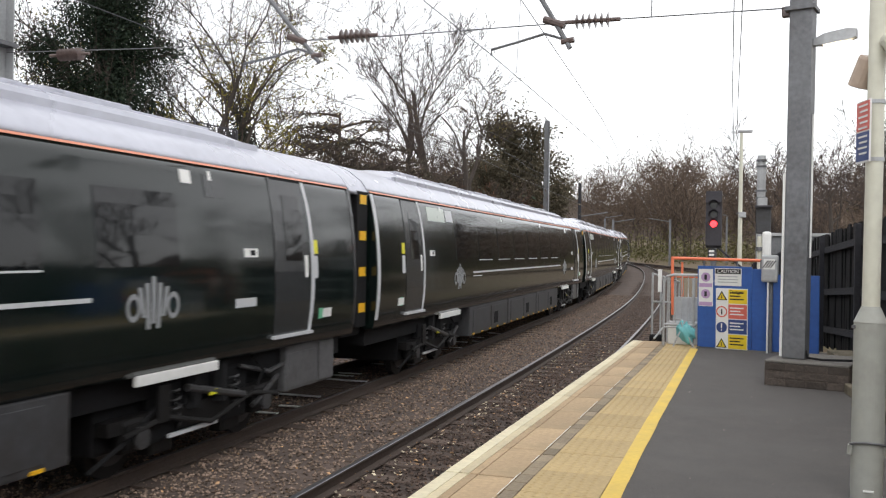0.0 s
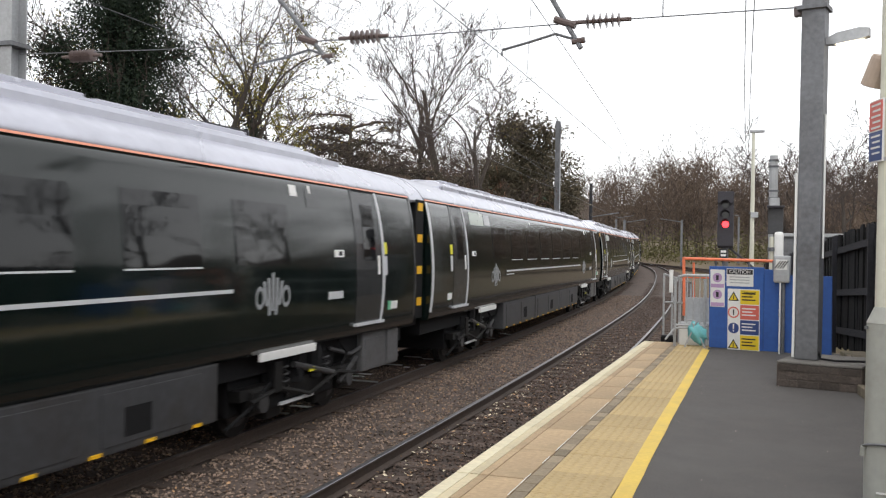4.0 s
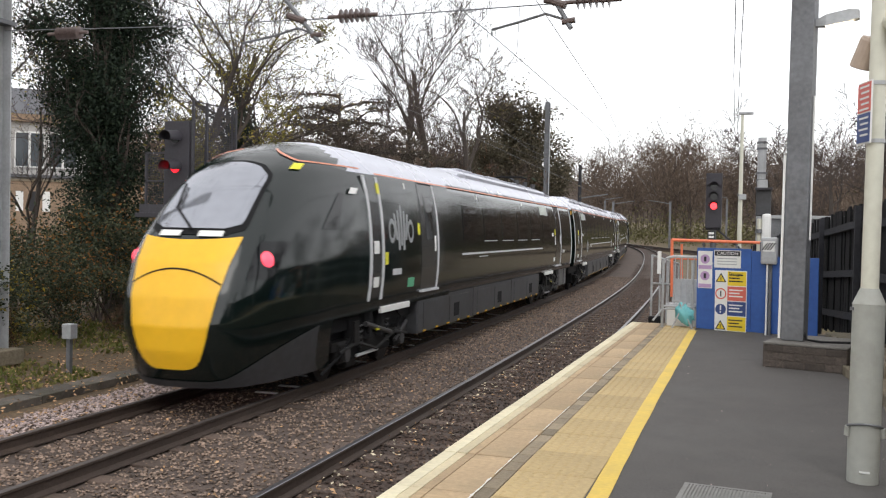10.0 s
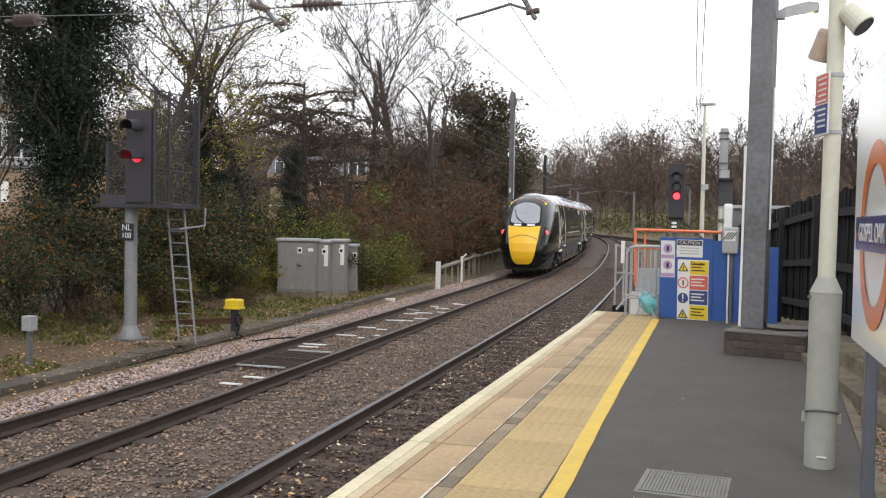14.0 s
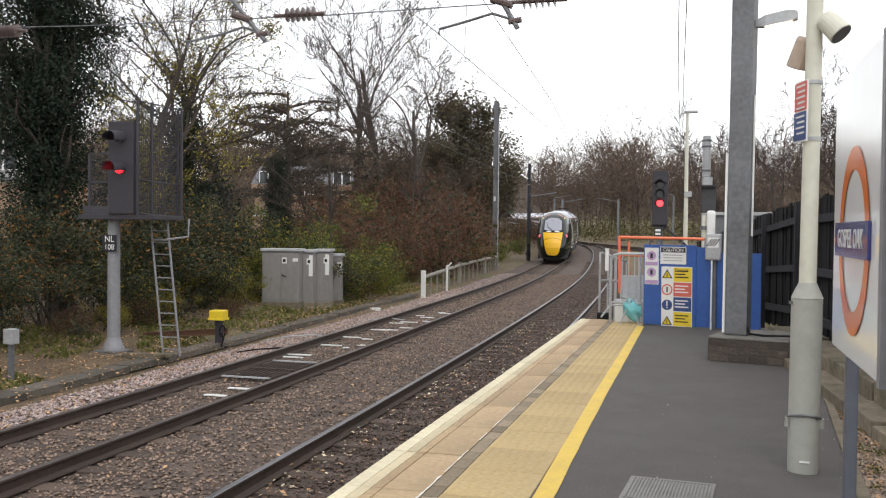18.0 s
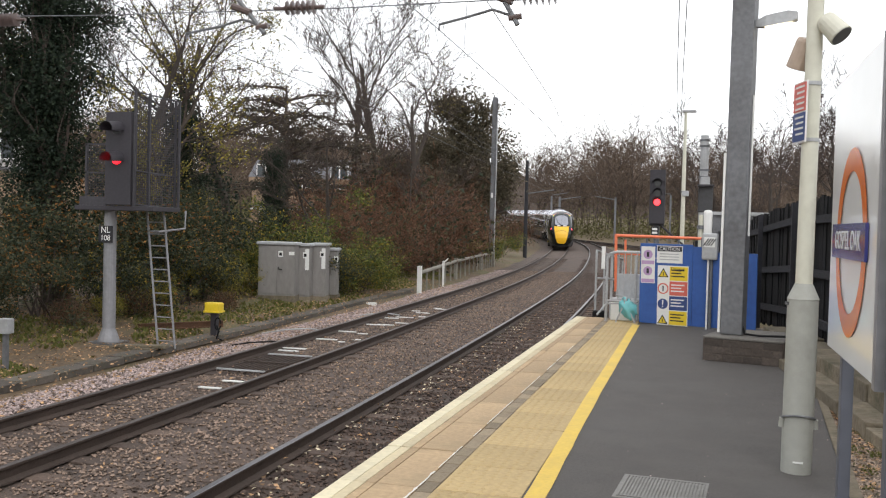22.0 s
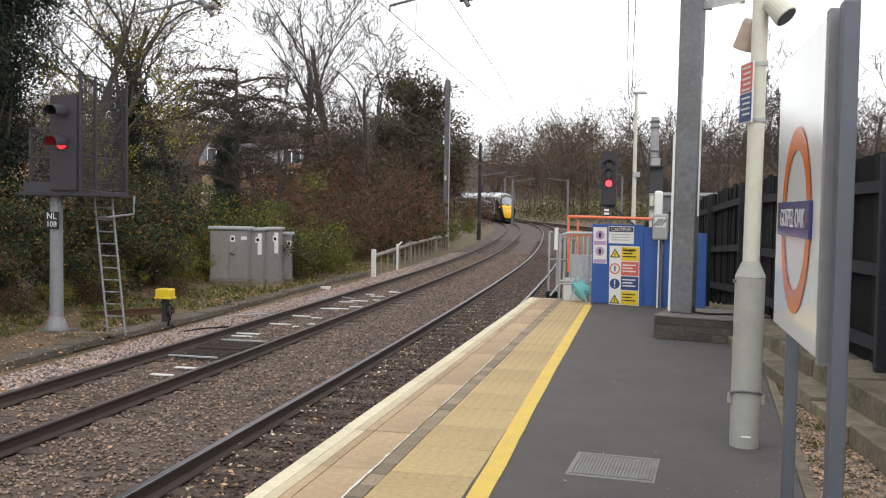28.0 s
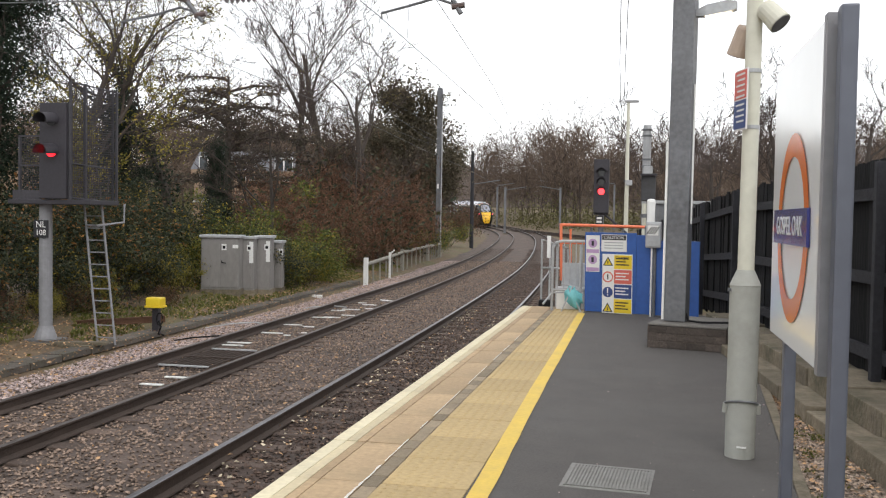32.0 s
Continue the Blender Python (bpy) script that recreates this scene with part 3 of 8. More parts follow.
def add_door(car, y, side, wide=0.95):
    """A plug door: a dark leaf with a tall window, between curved silver grab edges, and a step."""
    d = part("door", side_patch(y - wide / 2, y + wide / 2, 1.05, 2.92, side, 0.006), M_DOOR, car, "dark grey plug door with a tall window")
    part("door_window", side_patch(y - 0.22, y + 0.24, 1.93, 2.74, side, 0.010), M_WINDOW, d)
    part("door_header", side_patch(y - wide / 2 - 0.03, y + wide / 2 + 0.04, 2.92, 2.945, side, 0.008), M_BLACK, d)
    part("door_gap", side_patch(y - wide / 2 - 0.022, y - wide / 2 - 0.002, 1.02, 2.92, side, 0.0075), M_BLACK, d)
    part("door_edge", side_patch(y + wide / 2 - 0.02, y + wide / 2 + 0.07, 0.98, 2.94, side, 0.012, -0.05, 0.10, 8), M_SILVER, d, "silver curved door edge")
    part("door_edge", side_patch(y - wide / 2 - 0.05, y - wide / 2, 1.05, 2.94, side, 0.009), M_DOOR, d)
    part("door_step", slab(side * 1.32 - 0.06, side * 1.32 + 0.06, y - 0.55, y + 0.55, 1.24, 1.28), M_SILVER, d, "pale metal door step")
    part("door_button", side_patch(y + 0.33, y + 0.42, 1.72, 2.0, side, 0.010), M_WHITE, d)


def wing_mark(car, y, side, size=0.62, mid=1.63):
    """A dull silver maker's mark: a fan of bars between two rounded open shapes."""
    bits = []
    for dy, lean, z0, z1 in ((-0.26, -0.11, -0.16, 0.30), (-0.13, -0.05, -0.34, 0.36), (0.0, 0.0, -0.26, 0.46), (0.13, 0.05, -0.34, 0.36), (0.26, 0.11, -0.16, 0.30)):
        bits.append(side_patch(y + (dy - 0.052) * size, y + (dy + 0.052) * size, mid + z0 * size, mid + z1 * size, side, 0.007, lean * size))
    for dy in (-0.54, 0.54):      # two rings
        bm = bmesh.new()
        row = []
        for k in range(17):
            a = 6.283 * k / 16
            pair = []
            for r in (0.13, 0.215):
                z = 1.30 + (mid + r * math.sin(a) * size - 1.05) * 1.08
                pair.append(bm.verts.new(((half_width(z) + 0.007) * side, y + (dy + r * 0.85 * math.cos(a)) * size, z)))
            row.append(pair)
        for u, v in zip(row, row[1:]):
            bm.faces.new((u[0], u[1], v[1], v[0]))
        bits.append(bm)
    mark = part("operator_mark", bits[0], M_EMBLEM, car, "dull silver emblem of plain bars and rings")
    for bit in bits[1:]:
        part("emblem_bar", bit, M_EMBLEM, mark)


def add_roof_gear(car, y0, y1):
    """A long low raised housing with slanted ends, ribs along it, and slatted covers."""
    bm = bmesh.new()
    a, b = y0 + 1.6, y1 - 1.6
    rings = []
    for y, f in ((a, 0.0), (a + 1.5, 1.0), (b - 1.5, 1.0), (b, 0.0)):
        rings.append([bm.verts.new((x, y, z)) for x, z in ((-0.86, 3.60), (-0.74, 3.74 + 0.13 * f), (-0.35, 3.84 + 0.14 * f), (0, 3.87 + 0.14 * f), (0.35, 3.84 + 0.14 * f), (0.74, 3.74 + 0.13 * f), (0.86, 3.60))])
    for u, v in zip(rings, rings[1:]):
        for k in range(6):
            bm.faces.new((u[k], u[k + 1], v[k + 1], v[k]))
    part("roof_housing", bm, M_ROOF, car, "low silver roof housing")
    for s in (-1, 1):
        part("roof_rib", slab(s * 0.80 - 0.015, s * 0.80 + 0.015, a + 0.6, b - 0.6, 3.72, 3.80), M_ROOF, car)
        part("roof_rib", slab(s * 0.55 - 0.012, s * 0.55 + 0.012, a + 1.4, b - 1.4, 3.90, 3.945), M_ROOF, car)
    n = int((b - a - 3) // 1.6)
    for k in range(n):
        y = a + 1.7 + k * 1.6
        for s in (-1, 1):
            part("roof_cover", slab(s * 0.30 - 0.2, s * 0.30 + 0.2, y, y + 1.4, 3.94, 4.00 - 0.02 * (k % 2), 0.015), M_ROOF, car)


def side_fittings(car, y0, y1, side, cab=False):
    """Windows, stripes, labels and doors of one side between the car's ends y0 (behind) and y1 (ahead)."""
    doors = [y1 - 3.05] if cab else [y0 + 2.05, y1 - 2.1]
    w0 = y0 + (7.2 if cab else 4.6)
    w1 = y1 - 4.4
    n = int((w1 - w0) // 1.95)
    for k in range(n):
        c = w0 + (w1 - w0) * (k + 0.5) / n
        part("window", side_patch(c - 0.66, c + 0.66, 1.90, 2.62, side, 0.007), M_WINDOW, car)
        if 0 < k < n - 1:
            part("window_sill_line", side_patch(c - 0.66, c + 0.66, 1.872, 1.89, side, 0.008), M_SILVER, car)
    for d in doors:
        add_door(car, d, side)
        way = 1 if d > (y0 + y1) / 2 else -1
        out = -1 if cab else way      # labels stand on the outer side of each door; the driving car has them inside
        part("door_label", side_patch(d + 0.66 * out - 0.08, d + 0.66 * out + 0.08, 2.02, 2.20, side, 0.007), M_LABEL_YELLOW, car, "yellow warning label")
        part("door_label", side_patch(d + 0.66 * out - 0.07, d + 0.66 * out + 0.07, 1.70, 1.99, side, 0.007), M_SILVER, car, "pale door label")
        ex = d + 1.02 * out
        part("exit_label", side_patch(ex - 0.20 * out - 0.03, ex - 0.20 * out + 0.10, 1.16, 1.30, side, 0.007), M_LABEL_GREEN, car, "green exit label")
        part("exit_label", side_patch(ex - 0.10 * out - 0.01, ex - 0.10 * out + 0.28, 1.17, 1.29, side, 0.0075), M_WHITE, car, "white exit label")
        part("number_label", side_patch(d - 1.12 * way - 0.16, d - 1.12 * way + 0.16, 1.98, 2.08, side, 0.007), M_WHITE, car, "small white plate with unreadable marks")
        part("label_mark", side_patch(d - 1.12 * way - 0.02, d - 1.12 * way + 0.10, 2.00, 2.06, side, 0.009), M_BLACK, car)
        if way > 0:
            low = d + 1.15 if cab else d - 1.25
            part("number_label", side_patch(low - 0.24, low + 0.24, 1.42, 1.52, side, 0.007), M_SILVER, car)
            part("vent_panel", side_patch(d - 2.05, d - 1.62, 2.62, 2.86, side, 0.006), M_DOOR, car)
    if cab:
        part("destination_panel", side_patch(y1 - 6.3, y1 - 5.0, 2.62, 2.88, side, 0.007), M_PANEL, car, "pale destination display panel")
    else:
        part("destination_panel", side_patch(y0 + 3.05, y0 + 4.25, 2.62, 2.88, side, 0.007), M_PANEL, car, "pale destination display panel")
        part("number_panel", side_patch(y0 + 4.32, y0 + 4.85, 2.64, 2.86, side, 0.007), M_SILVER, car)
        part("corner_lamp", side_patch(y1 - 4.6, y1 - 4.4, 2.74, 2.88, side, 0.009), M_WHITE, car)
    part("lower_stripe", side_patch(w0 + (0.2 if cab else 1.75), w1 - 1.75, 1.60, 1.64, side, 0.006), M_SILVER, car, "thin silver stripe")
    part("lower_stripe", side_patch(w0 + 1.75, w0 + 2.6, 1.53, 1.55, side, 0.006), M_SILVER, car)
    part("orange_stripe", side_patch(y0 + (2.3 if cab else 0.05), y1 - 0.05, 2.958, 2.982, side, 0.005), M_ORANGE_LINE, car, "orange line below the roof")
    for k in range(4):
        c = y0 + (y1 - y0) * (k + 0.7) / 4.4
        part("rain_marker", side_patch(c - 0.03, c + 0.03, 2.80, 2.90, side, 0.008), M_WHITE, car)


def underframe(car, y0, y1, cab=False):
    m0 = (y0 + y1) / 2
    part("underfloor", slab(-1.1, 1.1, y0 + (1.6 if cab else 0.1), y1 - 0.1, 0.80, 1.10), M_BLACK, car, "dark underfloor with pipes")
    for c, ln in ((m0 - 4.2, 4.15), (m0, 4.15), (m0 + 4.2, 4.15)):
        e = part("equipment_box", slab(-1.28, 1.28, c - ln / 2, c + ln / 2, 0.42, 1.105, 0.03), M_SKIRT, car, "dusty grey underfloor equipment case")
        for side in (-1, 1):
            part("access_panel", slab(side * 1.28 - 0.01, side * 1.28 + 0.01, c - ln * 0.42, c - ln * 0.05, 0.50, 1.02, 0.006), M_SKIRT, e)
            part("access_panel", slab(side * 1.28 - 0.01, side * 1.28 + 0.01, c + ln * 0.02, c + ln * 0.42, 0.50, 1.02, 0.006), M_SKIRT, e)
            part("vent_grille", slab(side * 1.28 - 0.016, side * 1.28 + 0.016, c + ln * 0.10, c + ln * 0.20, 0.56, 0.85), M_BLACK, e)
            for k in range(5):
                yy = c - ln * 0.42 + k * ln * 0.2
                part("yellow_mark", slab(side * 1.285 - 0.008, side * 1.285 + 0.008, yy, yy + 0.16, 0.435, 0.47), M_YELLOW, e)
    c = y1 - 1.25
    lock = part("equipment_locker", slab(-1.2, 1.2, c - 0.75, c + 0.75, 0.46, 1.105, 0.03), M_LOCKER, car, "grey equipment locker at the car end")
    for side in (-1, 1):
        part("locker_door", slab(side * 1.2 - 0.012, side * 1.2 + 0.012, c - 0.68, c + 0.12, 0.52, 0.98, 0.006), M_LOCKER, lock)
        part("locker_door", slab(side * 1.2 - 0.03, side * 1.2 + 0.03, c + 0.22, c + 0.70, 0.50, 1.06, 0.006), M_LOCKER, lock)
        part("pipe", pipe([(side * 1.15, c - 1.9, 0.95), (side * 1.18, c - 1.2, 0.80), (side * 1.18, c - 0.8, 0.86)], 0.03, 6), M_DAMPER, lock)


def build_car():
    car = thing("train_car", "dark green passenger train car with silver roof and orange line", "train car", group="cars of the train")
    y0, y1 = 0.0, CAR
    part("body", shell(y0, y1, 1.10, 3.36), M_GREEN, car, "glossy dark green body", smooth=True)
    part("roof", shell(y0, y1, 3.365, 3.90), M_ROOF, car, "silver-grey curved roof", smooth=True)
    add_roof_gear(car, y0, y1)
    for side in (-1, 1):
        side_fittings(car, y0, y1, side)
        for y in (y0 + 5.2, y1 - 5.2):
            wing_mark(car, y, side, 0.62, 1.52)
        part("end_edge", side_patch(y0, y0 + 0.12, 1.0, 2.94, side, 0.012, 0.0, 0.05, 8), M_SILVER, car, "silver vertical edge of the car end")
        part("end_edge", side_patch(y1 - 0.10, y1, 1.0, 2.94, side, 0.008), M_DOOR, car, "dark vertical edge of the car end")
    underframe(car, y0, y1)
    add_bogie(car, y0 + 3.9, -1)
    add_bogie(car, y1 - 3.9)
    g = part("gangway", slab(-1.08, 1.08, y1, y1 + 0.8, 1.0, 3.45, 0.05), M_BLACK, car, "black rubber gangway between the cars")
    part("gangway_cover", shell(y1 + 0.02, y1 + 0.78, 3.30, 3.84), M_ROOF, g, "grey cover over the gangway", smooth=True)
    part("gangway_frame", slab(-1.2, 1.2, y1 + 0.34, y1 + 0.76, 1.15, 3.36, 0.02), M_BLACK, g, "black outer frame of the gangway")
    for side in (-1, 1):
        for k in range(4):
            part("warning_mark", slab(side * 1.2 - 0.012, side * 1.2 + 0.012, y1 + 0.44, y1 + 0.68, 1.39 + k * 0.587, 1.54 + k * 0.587), M_YELLOW, g, "amber warning mark")
        part("jumper_cable", pipe([(side * 0.7, y1, 1.1), (side * 0.75, y1 + 0.4, 0.75), (side * 0.7, y1 + 0.8, 1.1)], 0.035, 6), M_BLACK, g)
    part("coupler", pipe([(0, y1 - 0.3, 0.75), (0, y1 + 1.0, 0.75)], 0.14, 8), M_BLACK, car)
    return car


# the nose: depth behind the tip at each height, on the centre line
NOSE_Z = (0.30, 0.48, 0.80, 1.12, 1.50, 1.94, 2.28, 2.63, 2.96, 3.28, 3.55, 3.74, 3.86, 3.90)
NOSE_U = (0.30, 0.16, 0.04, 0.0, 0.06, 0.24, 0.48, 0.82, 1.18, 1.62, 2.15, 2.80, 3.6, 4.5)


def nose_point(r, z, out=0.0):
    """A point of the nose: r from -1 to 1 across, z up; y runs ahead, the tip at 0."""
    w = half_width(z) if z > 1.1 else float(np.interp(z, (0.30, 1.1), (1.10, 1.29)))
    a = abs(r)
    u = float(np.interp(z, NOSE_Z, NOSE_U)) + 0.42 * a ** 2 + 2.0 * a ** 7
    return Vector((w * r, u, z))


def nose_patch(z0, z1, r0, r1, out, nz=10, nr=12):
    """A patch of the nose from z0 to z1; r0 and r1 are pairs of r at z0 and z1. It stands out by out."""
    bm = bmesh.new()
    rows = []
    for i in range(nz + 1):
        f = i / nz
        z = z0 + (z1 - z0) * f
        a, b = r0[0] + (r0[1] - r0[0]) * f, r1[0] + (r1[1] - r1[0]) * f
        row = []
        for j in range(nr + 1):
            r = a + (b - a) * j / nr
            p = nose_point(r, z)
            n = (nose_point(min(r + 0.01, 1), z) - nose_point(max(r - 0.01, -1), z)).cross(nose_point(r, min(z + 0.02, 3.9)) - nose_point(r, max(z - 0.02, 0.3))).normalized()
            if n.y > 0:
                n = -n
            row.append(bm.verts.new(p + n * out))
        rows.append(row)
    for u, v in zip(rows, rows[1:]):
        for j in range(nr):
            bm.faces.new((u[j], u[j + 1], v[j + 1], v[j]))
    return bm


M_SCREEN = material("windscreen_glass", (0.36, 0.37, 0.41), 0.06, metal=0.75, vary=0.06, scale=1.0, spec=1.0)


def arc_height(r):
    """Where the orange line crosses the nose: high over the windscreen, down to the eaves at the sides."""
    return 3.35 + 0.29 * (1 - min(abs(r) / 0.93, 1) ** 2.2)


def screen_patch(z0, z1, w0, w1, out, n=14):
    """A rounded four-sided patch over the front of the nose."""
    bm = bmesh.new()
    rows = []
    for i in range(n + 1):
        f = i / n
        g = abs(2 * f - 1)
        w = (w0 + (w1 - w0) * f) * (1 - 0.30 * g ** 14)
        row = []
        for j in range(n + 1):
            r = -w + 2 * w * j / n
            z = z0 + (z1 - z0) * f + (0.16 * f * (1 - (r / w1) ** 2))
            p = nose_point(r, z)
            m = (nose_point(min(r + 0.01, 1), z) - nose_point(max(r - 0.01, -1), z)).cross(nose_point(r, z + 0.02) - nose_point(r, z - 0.02)).normalized()
            row.append(bm.verts.new(p + m * (out if m.y < 0 else -out)))
        rows.append(row)
    for u, v in zip(rows, rows[1:]):
        for j in range(n):
            bm.faces.new((u[j], u[j + 1], v[j + 1], v[j]))
    return bm


def front_patch(out):
    """The yellow panel: narrower towards the bottom, with rounded lower corners and a slightly hollow top edge."""
    bm, rows = bmesh.new(), []
    zs = (0.56, 0.58, 0.62, 0.70, 0.82, 1.0, 1.25, 1.5, 1.75, 2.0, 2.29)
    rs = (0.18, 0.25, 0.305, 0.355, 0.39, 0.42, 0.445, 0.47, 0.495, 0.52, 0.55)
    for z in [0.56, 0.57, 0.58, 0.60] + [0.62 + 0.0334 * k for k in range(51)]:
        w = float(np.interp(z, zs, rs))
        row = []
        for j in range(17):
            r = -w + 2 * w * j / 16
            zz = z - 0.05 * max(0.0, (z - 1.9) / 0.39) * (1 - (r / w) ** 2)
            m = (nose_point(r + 0.01, zz) - nose_point(r - 0.01, zz)).cross(nose_point(r, zz + 0.02) - nose_point(r, zz - 0.02)).normalized()
            row.append(bm.verts.new(nose_point(r, zz) + m * (out if m.y < 0 else -out)))
        rows.append(row)
    for u, v in zip(rows, rows[1:]):
        for j in range(16):
            bm.faces.new((u[j], u[j + 1], v[j + 1], v[j]))
    return bm


def joint_arc(out):
    """The bowed joint across the yellow panel."""
    bm = bmesh.new()
    ends = []
    for j in range(21):
        r = -0.49 + 0.98 * j / 20
        z = 1.66 + 0.20 * (1 - (r / 0.49) ** 2)
        ends.append([bm.verts.new(nose_point(r, z + dz) + Vector((0, -out, 0))) for dz in (0.0, 0.022)])
    for a, b in zip(ends, ends[1:]):
        bm.faces.new((a[0], b[0], b[1], a[1]))
    return bm


def skirt_side(s):
    """A grey panel along the lower edge that grows taller from the front towards the bogie."""
    bm, cols = bmesh.new(), []
    for j in range(13):
        r = 0.45 + 0.52 * j / 12
        h = 0.10 + 0.62 * (j / 12) ** 2.2
        col = []
        for i in range(5):
            q = nose_point(r, 0.30 + h * i / 4)
            col.append(bm.verts.new((s * (q.x + 0.012), q.y - 0.012, q.z)))
        cols.append(col)
    for u, v in zip(cols, cols[1:]):
        for i in range(4):
            bm.faces.new((u[i], v[i], v[i + 1], u[i + 1]))
    return bm


def build_cab_car():
    """The driving car at the train's rear; its nose tip is at y = 0."""
    car = thing("train_driving_car", "dark green driving car with streamlined nose and yellow front", "train car", group="cars of the train")
    y1 = CAR + 0.2
    rs = [math.copysign(abs(v) ** 0.75, v) for v in np.linspace(-1, 1, 41)]
    for name, steps, mat, label in (("nose", 40, M_GREEN, "streamlined dark green nose"), ("nose_roof", 9, M_ROOF, "grey roof sloping up from the nose")):
        bm = bmesh.new()
        rows = []
        for g in np.linspace(0, 1, steps + 1):
            rows.append([bm.verts.new(nose_point(r, 0.30 + (arc_height(r) - 0.30) * g if name == "nose" else arc_height(r) + (3.90 - arc_height(r)) * g)) for r in rs])
        for u, v in zip(rows, rows[1:]):
            for j in range(len(rs) - 1):
                bm.faces.new((u[j], u[j + 1], v[j + 1], v[j]))
        bm.faces.ensure_lookup_table()
        for k in (0, -1):      # the sides run on to the body, above the bogie
            tail = [bm.verts.new((row[k].co.x, 8.6, row[k].co.z)) for row in rows]
            for i in range(steps):
                if rows[i][k].co.z > 1.05:
                    bm.faces.new((rows[i][k], rows[i + 1][k], tail[i + 1], tail[i]))
        bmesh.ops.delete(bm, geom=[v for v in bm.verts if not v.link_faces], context="VERTS")
        if name == "nose_roof":      # the lacquer runs up over the cab before the grey roof begins
            for f in bm.faces:
                f.material_index = 0 if f.calc_center_median().y < 3.3 else 1
        part(name, bm, mat if name == "nose" else [M_GREEN, M_ROOF], car, label, smooth=True)
    part("front_panel", front_patch(0.02), M_YELLOW, car, "bright yellow front warning panel with rounded lower corners", smooth=True)
    part("panel_joint", joint_arc(0.027), M_BLACK, car)
    for s in (-1, 1):
        part("side_skirt", skirt_side(s), M_SKIRT, car, "dusty grey skirt panel under the nose", smooth=True)
        part("lamp_lens", nose_patch(1.74, 2.24, (0.66 * s, 0.68 * s), (0.80 * s, 0.84 * s), 0.010, 6, 5), M_WINDOW, car, "dark lamp lens", smooth=True)
    part("coupler_hatch", nose_patch(0.74, 0.86, (-0.07, -0.07), (0.07, 0.07), 0.018, 2, 3), M_BLACK, car)
    part("screen_rim", screen_patch(2.31, 3.25, 0.55, 0.545, 0.010), M_BLACK, car, "black windscreen surround", smooth=True)
    part("windscreen", screen_patch(2.39, 3.21, 0.50, 0.505, 0.022), M_SCREEN, car, "large sloping windscreen reflecting the sky", smooth=True)
    bm = bmesh.new()
    for side in (-1, 1):      # two lines that dip to the marker lamps beside the windscreen
        row = []
        for k in range(17):
            r = 0.30 + 0.66 * k / 16
            q = nose_point(side * r, float(np.interp(r, (0.30, 0.66, 0.96), (3.62, 3.42, 3.41))))
            row.append((bm.verts.new(q + Vector((0, -0.02, 0.008))), bm.verts.new(q + Vector((0, 0.03, 0.030)))))
        for u, v in zip(row, row[1:]):
            bm.faces.new((u[0], v[0], v[1], u[1]))
    part("orange_arc", bm, M_ORANGE_LINE, car, "orange line over the nose")
    part("skirt_lip", nose_patch(0.30, 0.40, (-0.97, -0.97), (0.97, 0.97), 0.014, 2, 24), M_SKIRT, car, "grey lip under the nose", smooth=True)
    part("wiper", pipe([nose_point(0.02, 2.37) + Vector((0, -0.05, 0.02)), nose_point(-0.3, 2.65) + Vector((0, -0.06, 0.03)), nose_point(-0.42, 3.0) + Vector((0, -0.06, 0.03))], 0.018, 6), M_BLACK, car)
    for s in (-1, 1):
        part("screen_plate", nose_patch(2.285, 2.36, (0.10 * s, 0.10 * s), (0.36 * s, 0.36 * s), 0.02, 1, 4), M_WHITE, car)
        bm = bmesh.new()
        p = nose_point(0.74 * s, 1.98)
        bmesh.ops.create_uvsphere(bm, u_segments=14, v_segments=8, radius=0.14, matrix=Matrix.Translation(p + Vector((-0.05 * s, 0.085, 0))))
        part("tail_lamp", bm, M_TAIL, car, "lit red tail lamp", smooth=True)
        part("marker_lamp", nose_patch(3.28, 3.38, (0.64 * s, 0.64 * s), (0.72 * s, 0.72 * s), 0.018, 2, 3), M_LABEL_YELLOW, car, "small yellow marker lamp")
        part("cab_side_window", nose_patch(2.42, 2.98, (0.92 * s, 0.93 * s), (0.965 * s, 0.945 * s), 0.010, 6, 4), M_WINDOW, car, smooth=True)
        part("camera_pod", nose_patch(2.98, 3.08, (0.955 * s, 0.955 * s), (0.975 * s, 0.975 * s), 0.03, 2, 2), M_WHITE, car)
        for y in (3.75, 4.32):
            part("cab_door_edge", side_patch(y - 0.05, y + 0.05, 1.0, 2.92, s, 0.014, -0.05, 0.06, 8), M_SILVER, car, "silver edge of the cab door")
        part("cab_door", side_patch(3.81, 4.26, 1.05, 2.90, s, 0.008), M_DOOR, car, "narrow cab door")
        part("cab_step_plate", side_patch(3.92, 4.16, 1.72, 1.92, s, 0.011), M_WHITE, car)
        part("cab_step_plate", side_patch(3.92, 4.16, 1.20, 1.36, s, 0.011), M_WHITE, car)
        part("cab_label", side_patch(4.22, 4.34, 2.66, 2.82, s, 0.017), M_LABEL_YELLOW, car, "yellow warning label")
        part("cab_label", side_patch(4.46, 4.60, 1.54, 1.74, s, 0.008), M_LABEL_YELLOW, car)
        part("number_label", side_patch(4.85, 5.30, 1.36, 1.46, s, 0.008), M_SILVER, car)
        add_door(car, 7.0, s)
        wing_mark(car, 5.33, s, 0.94, 2.08)
        part("door_label", side_patch(6.28, 6.40, 2.02, 2.22, s, 0.007), M_LABEL_YELLOW, car)
        part("exit_label", side_patch(5.7, 6.05, 1.12, 1.28, s, 0.007), M_LABEL_GREEN, car)
    part("body", shell(8.6, y1, 1.10, 3.36), M_GREEN, car, "glossy dark green body", smooth=True)
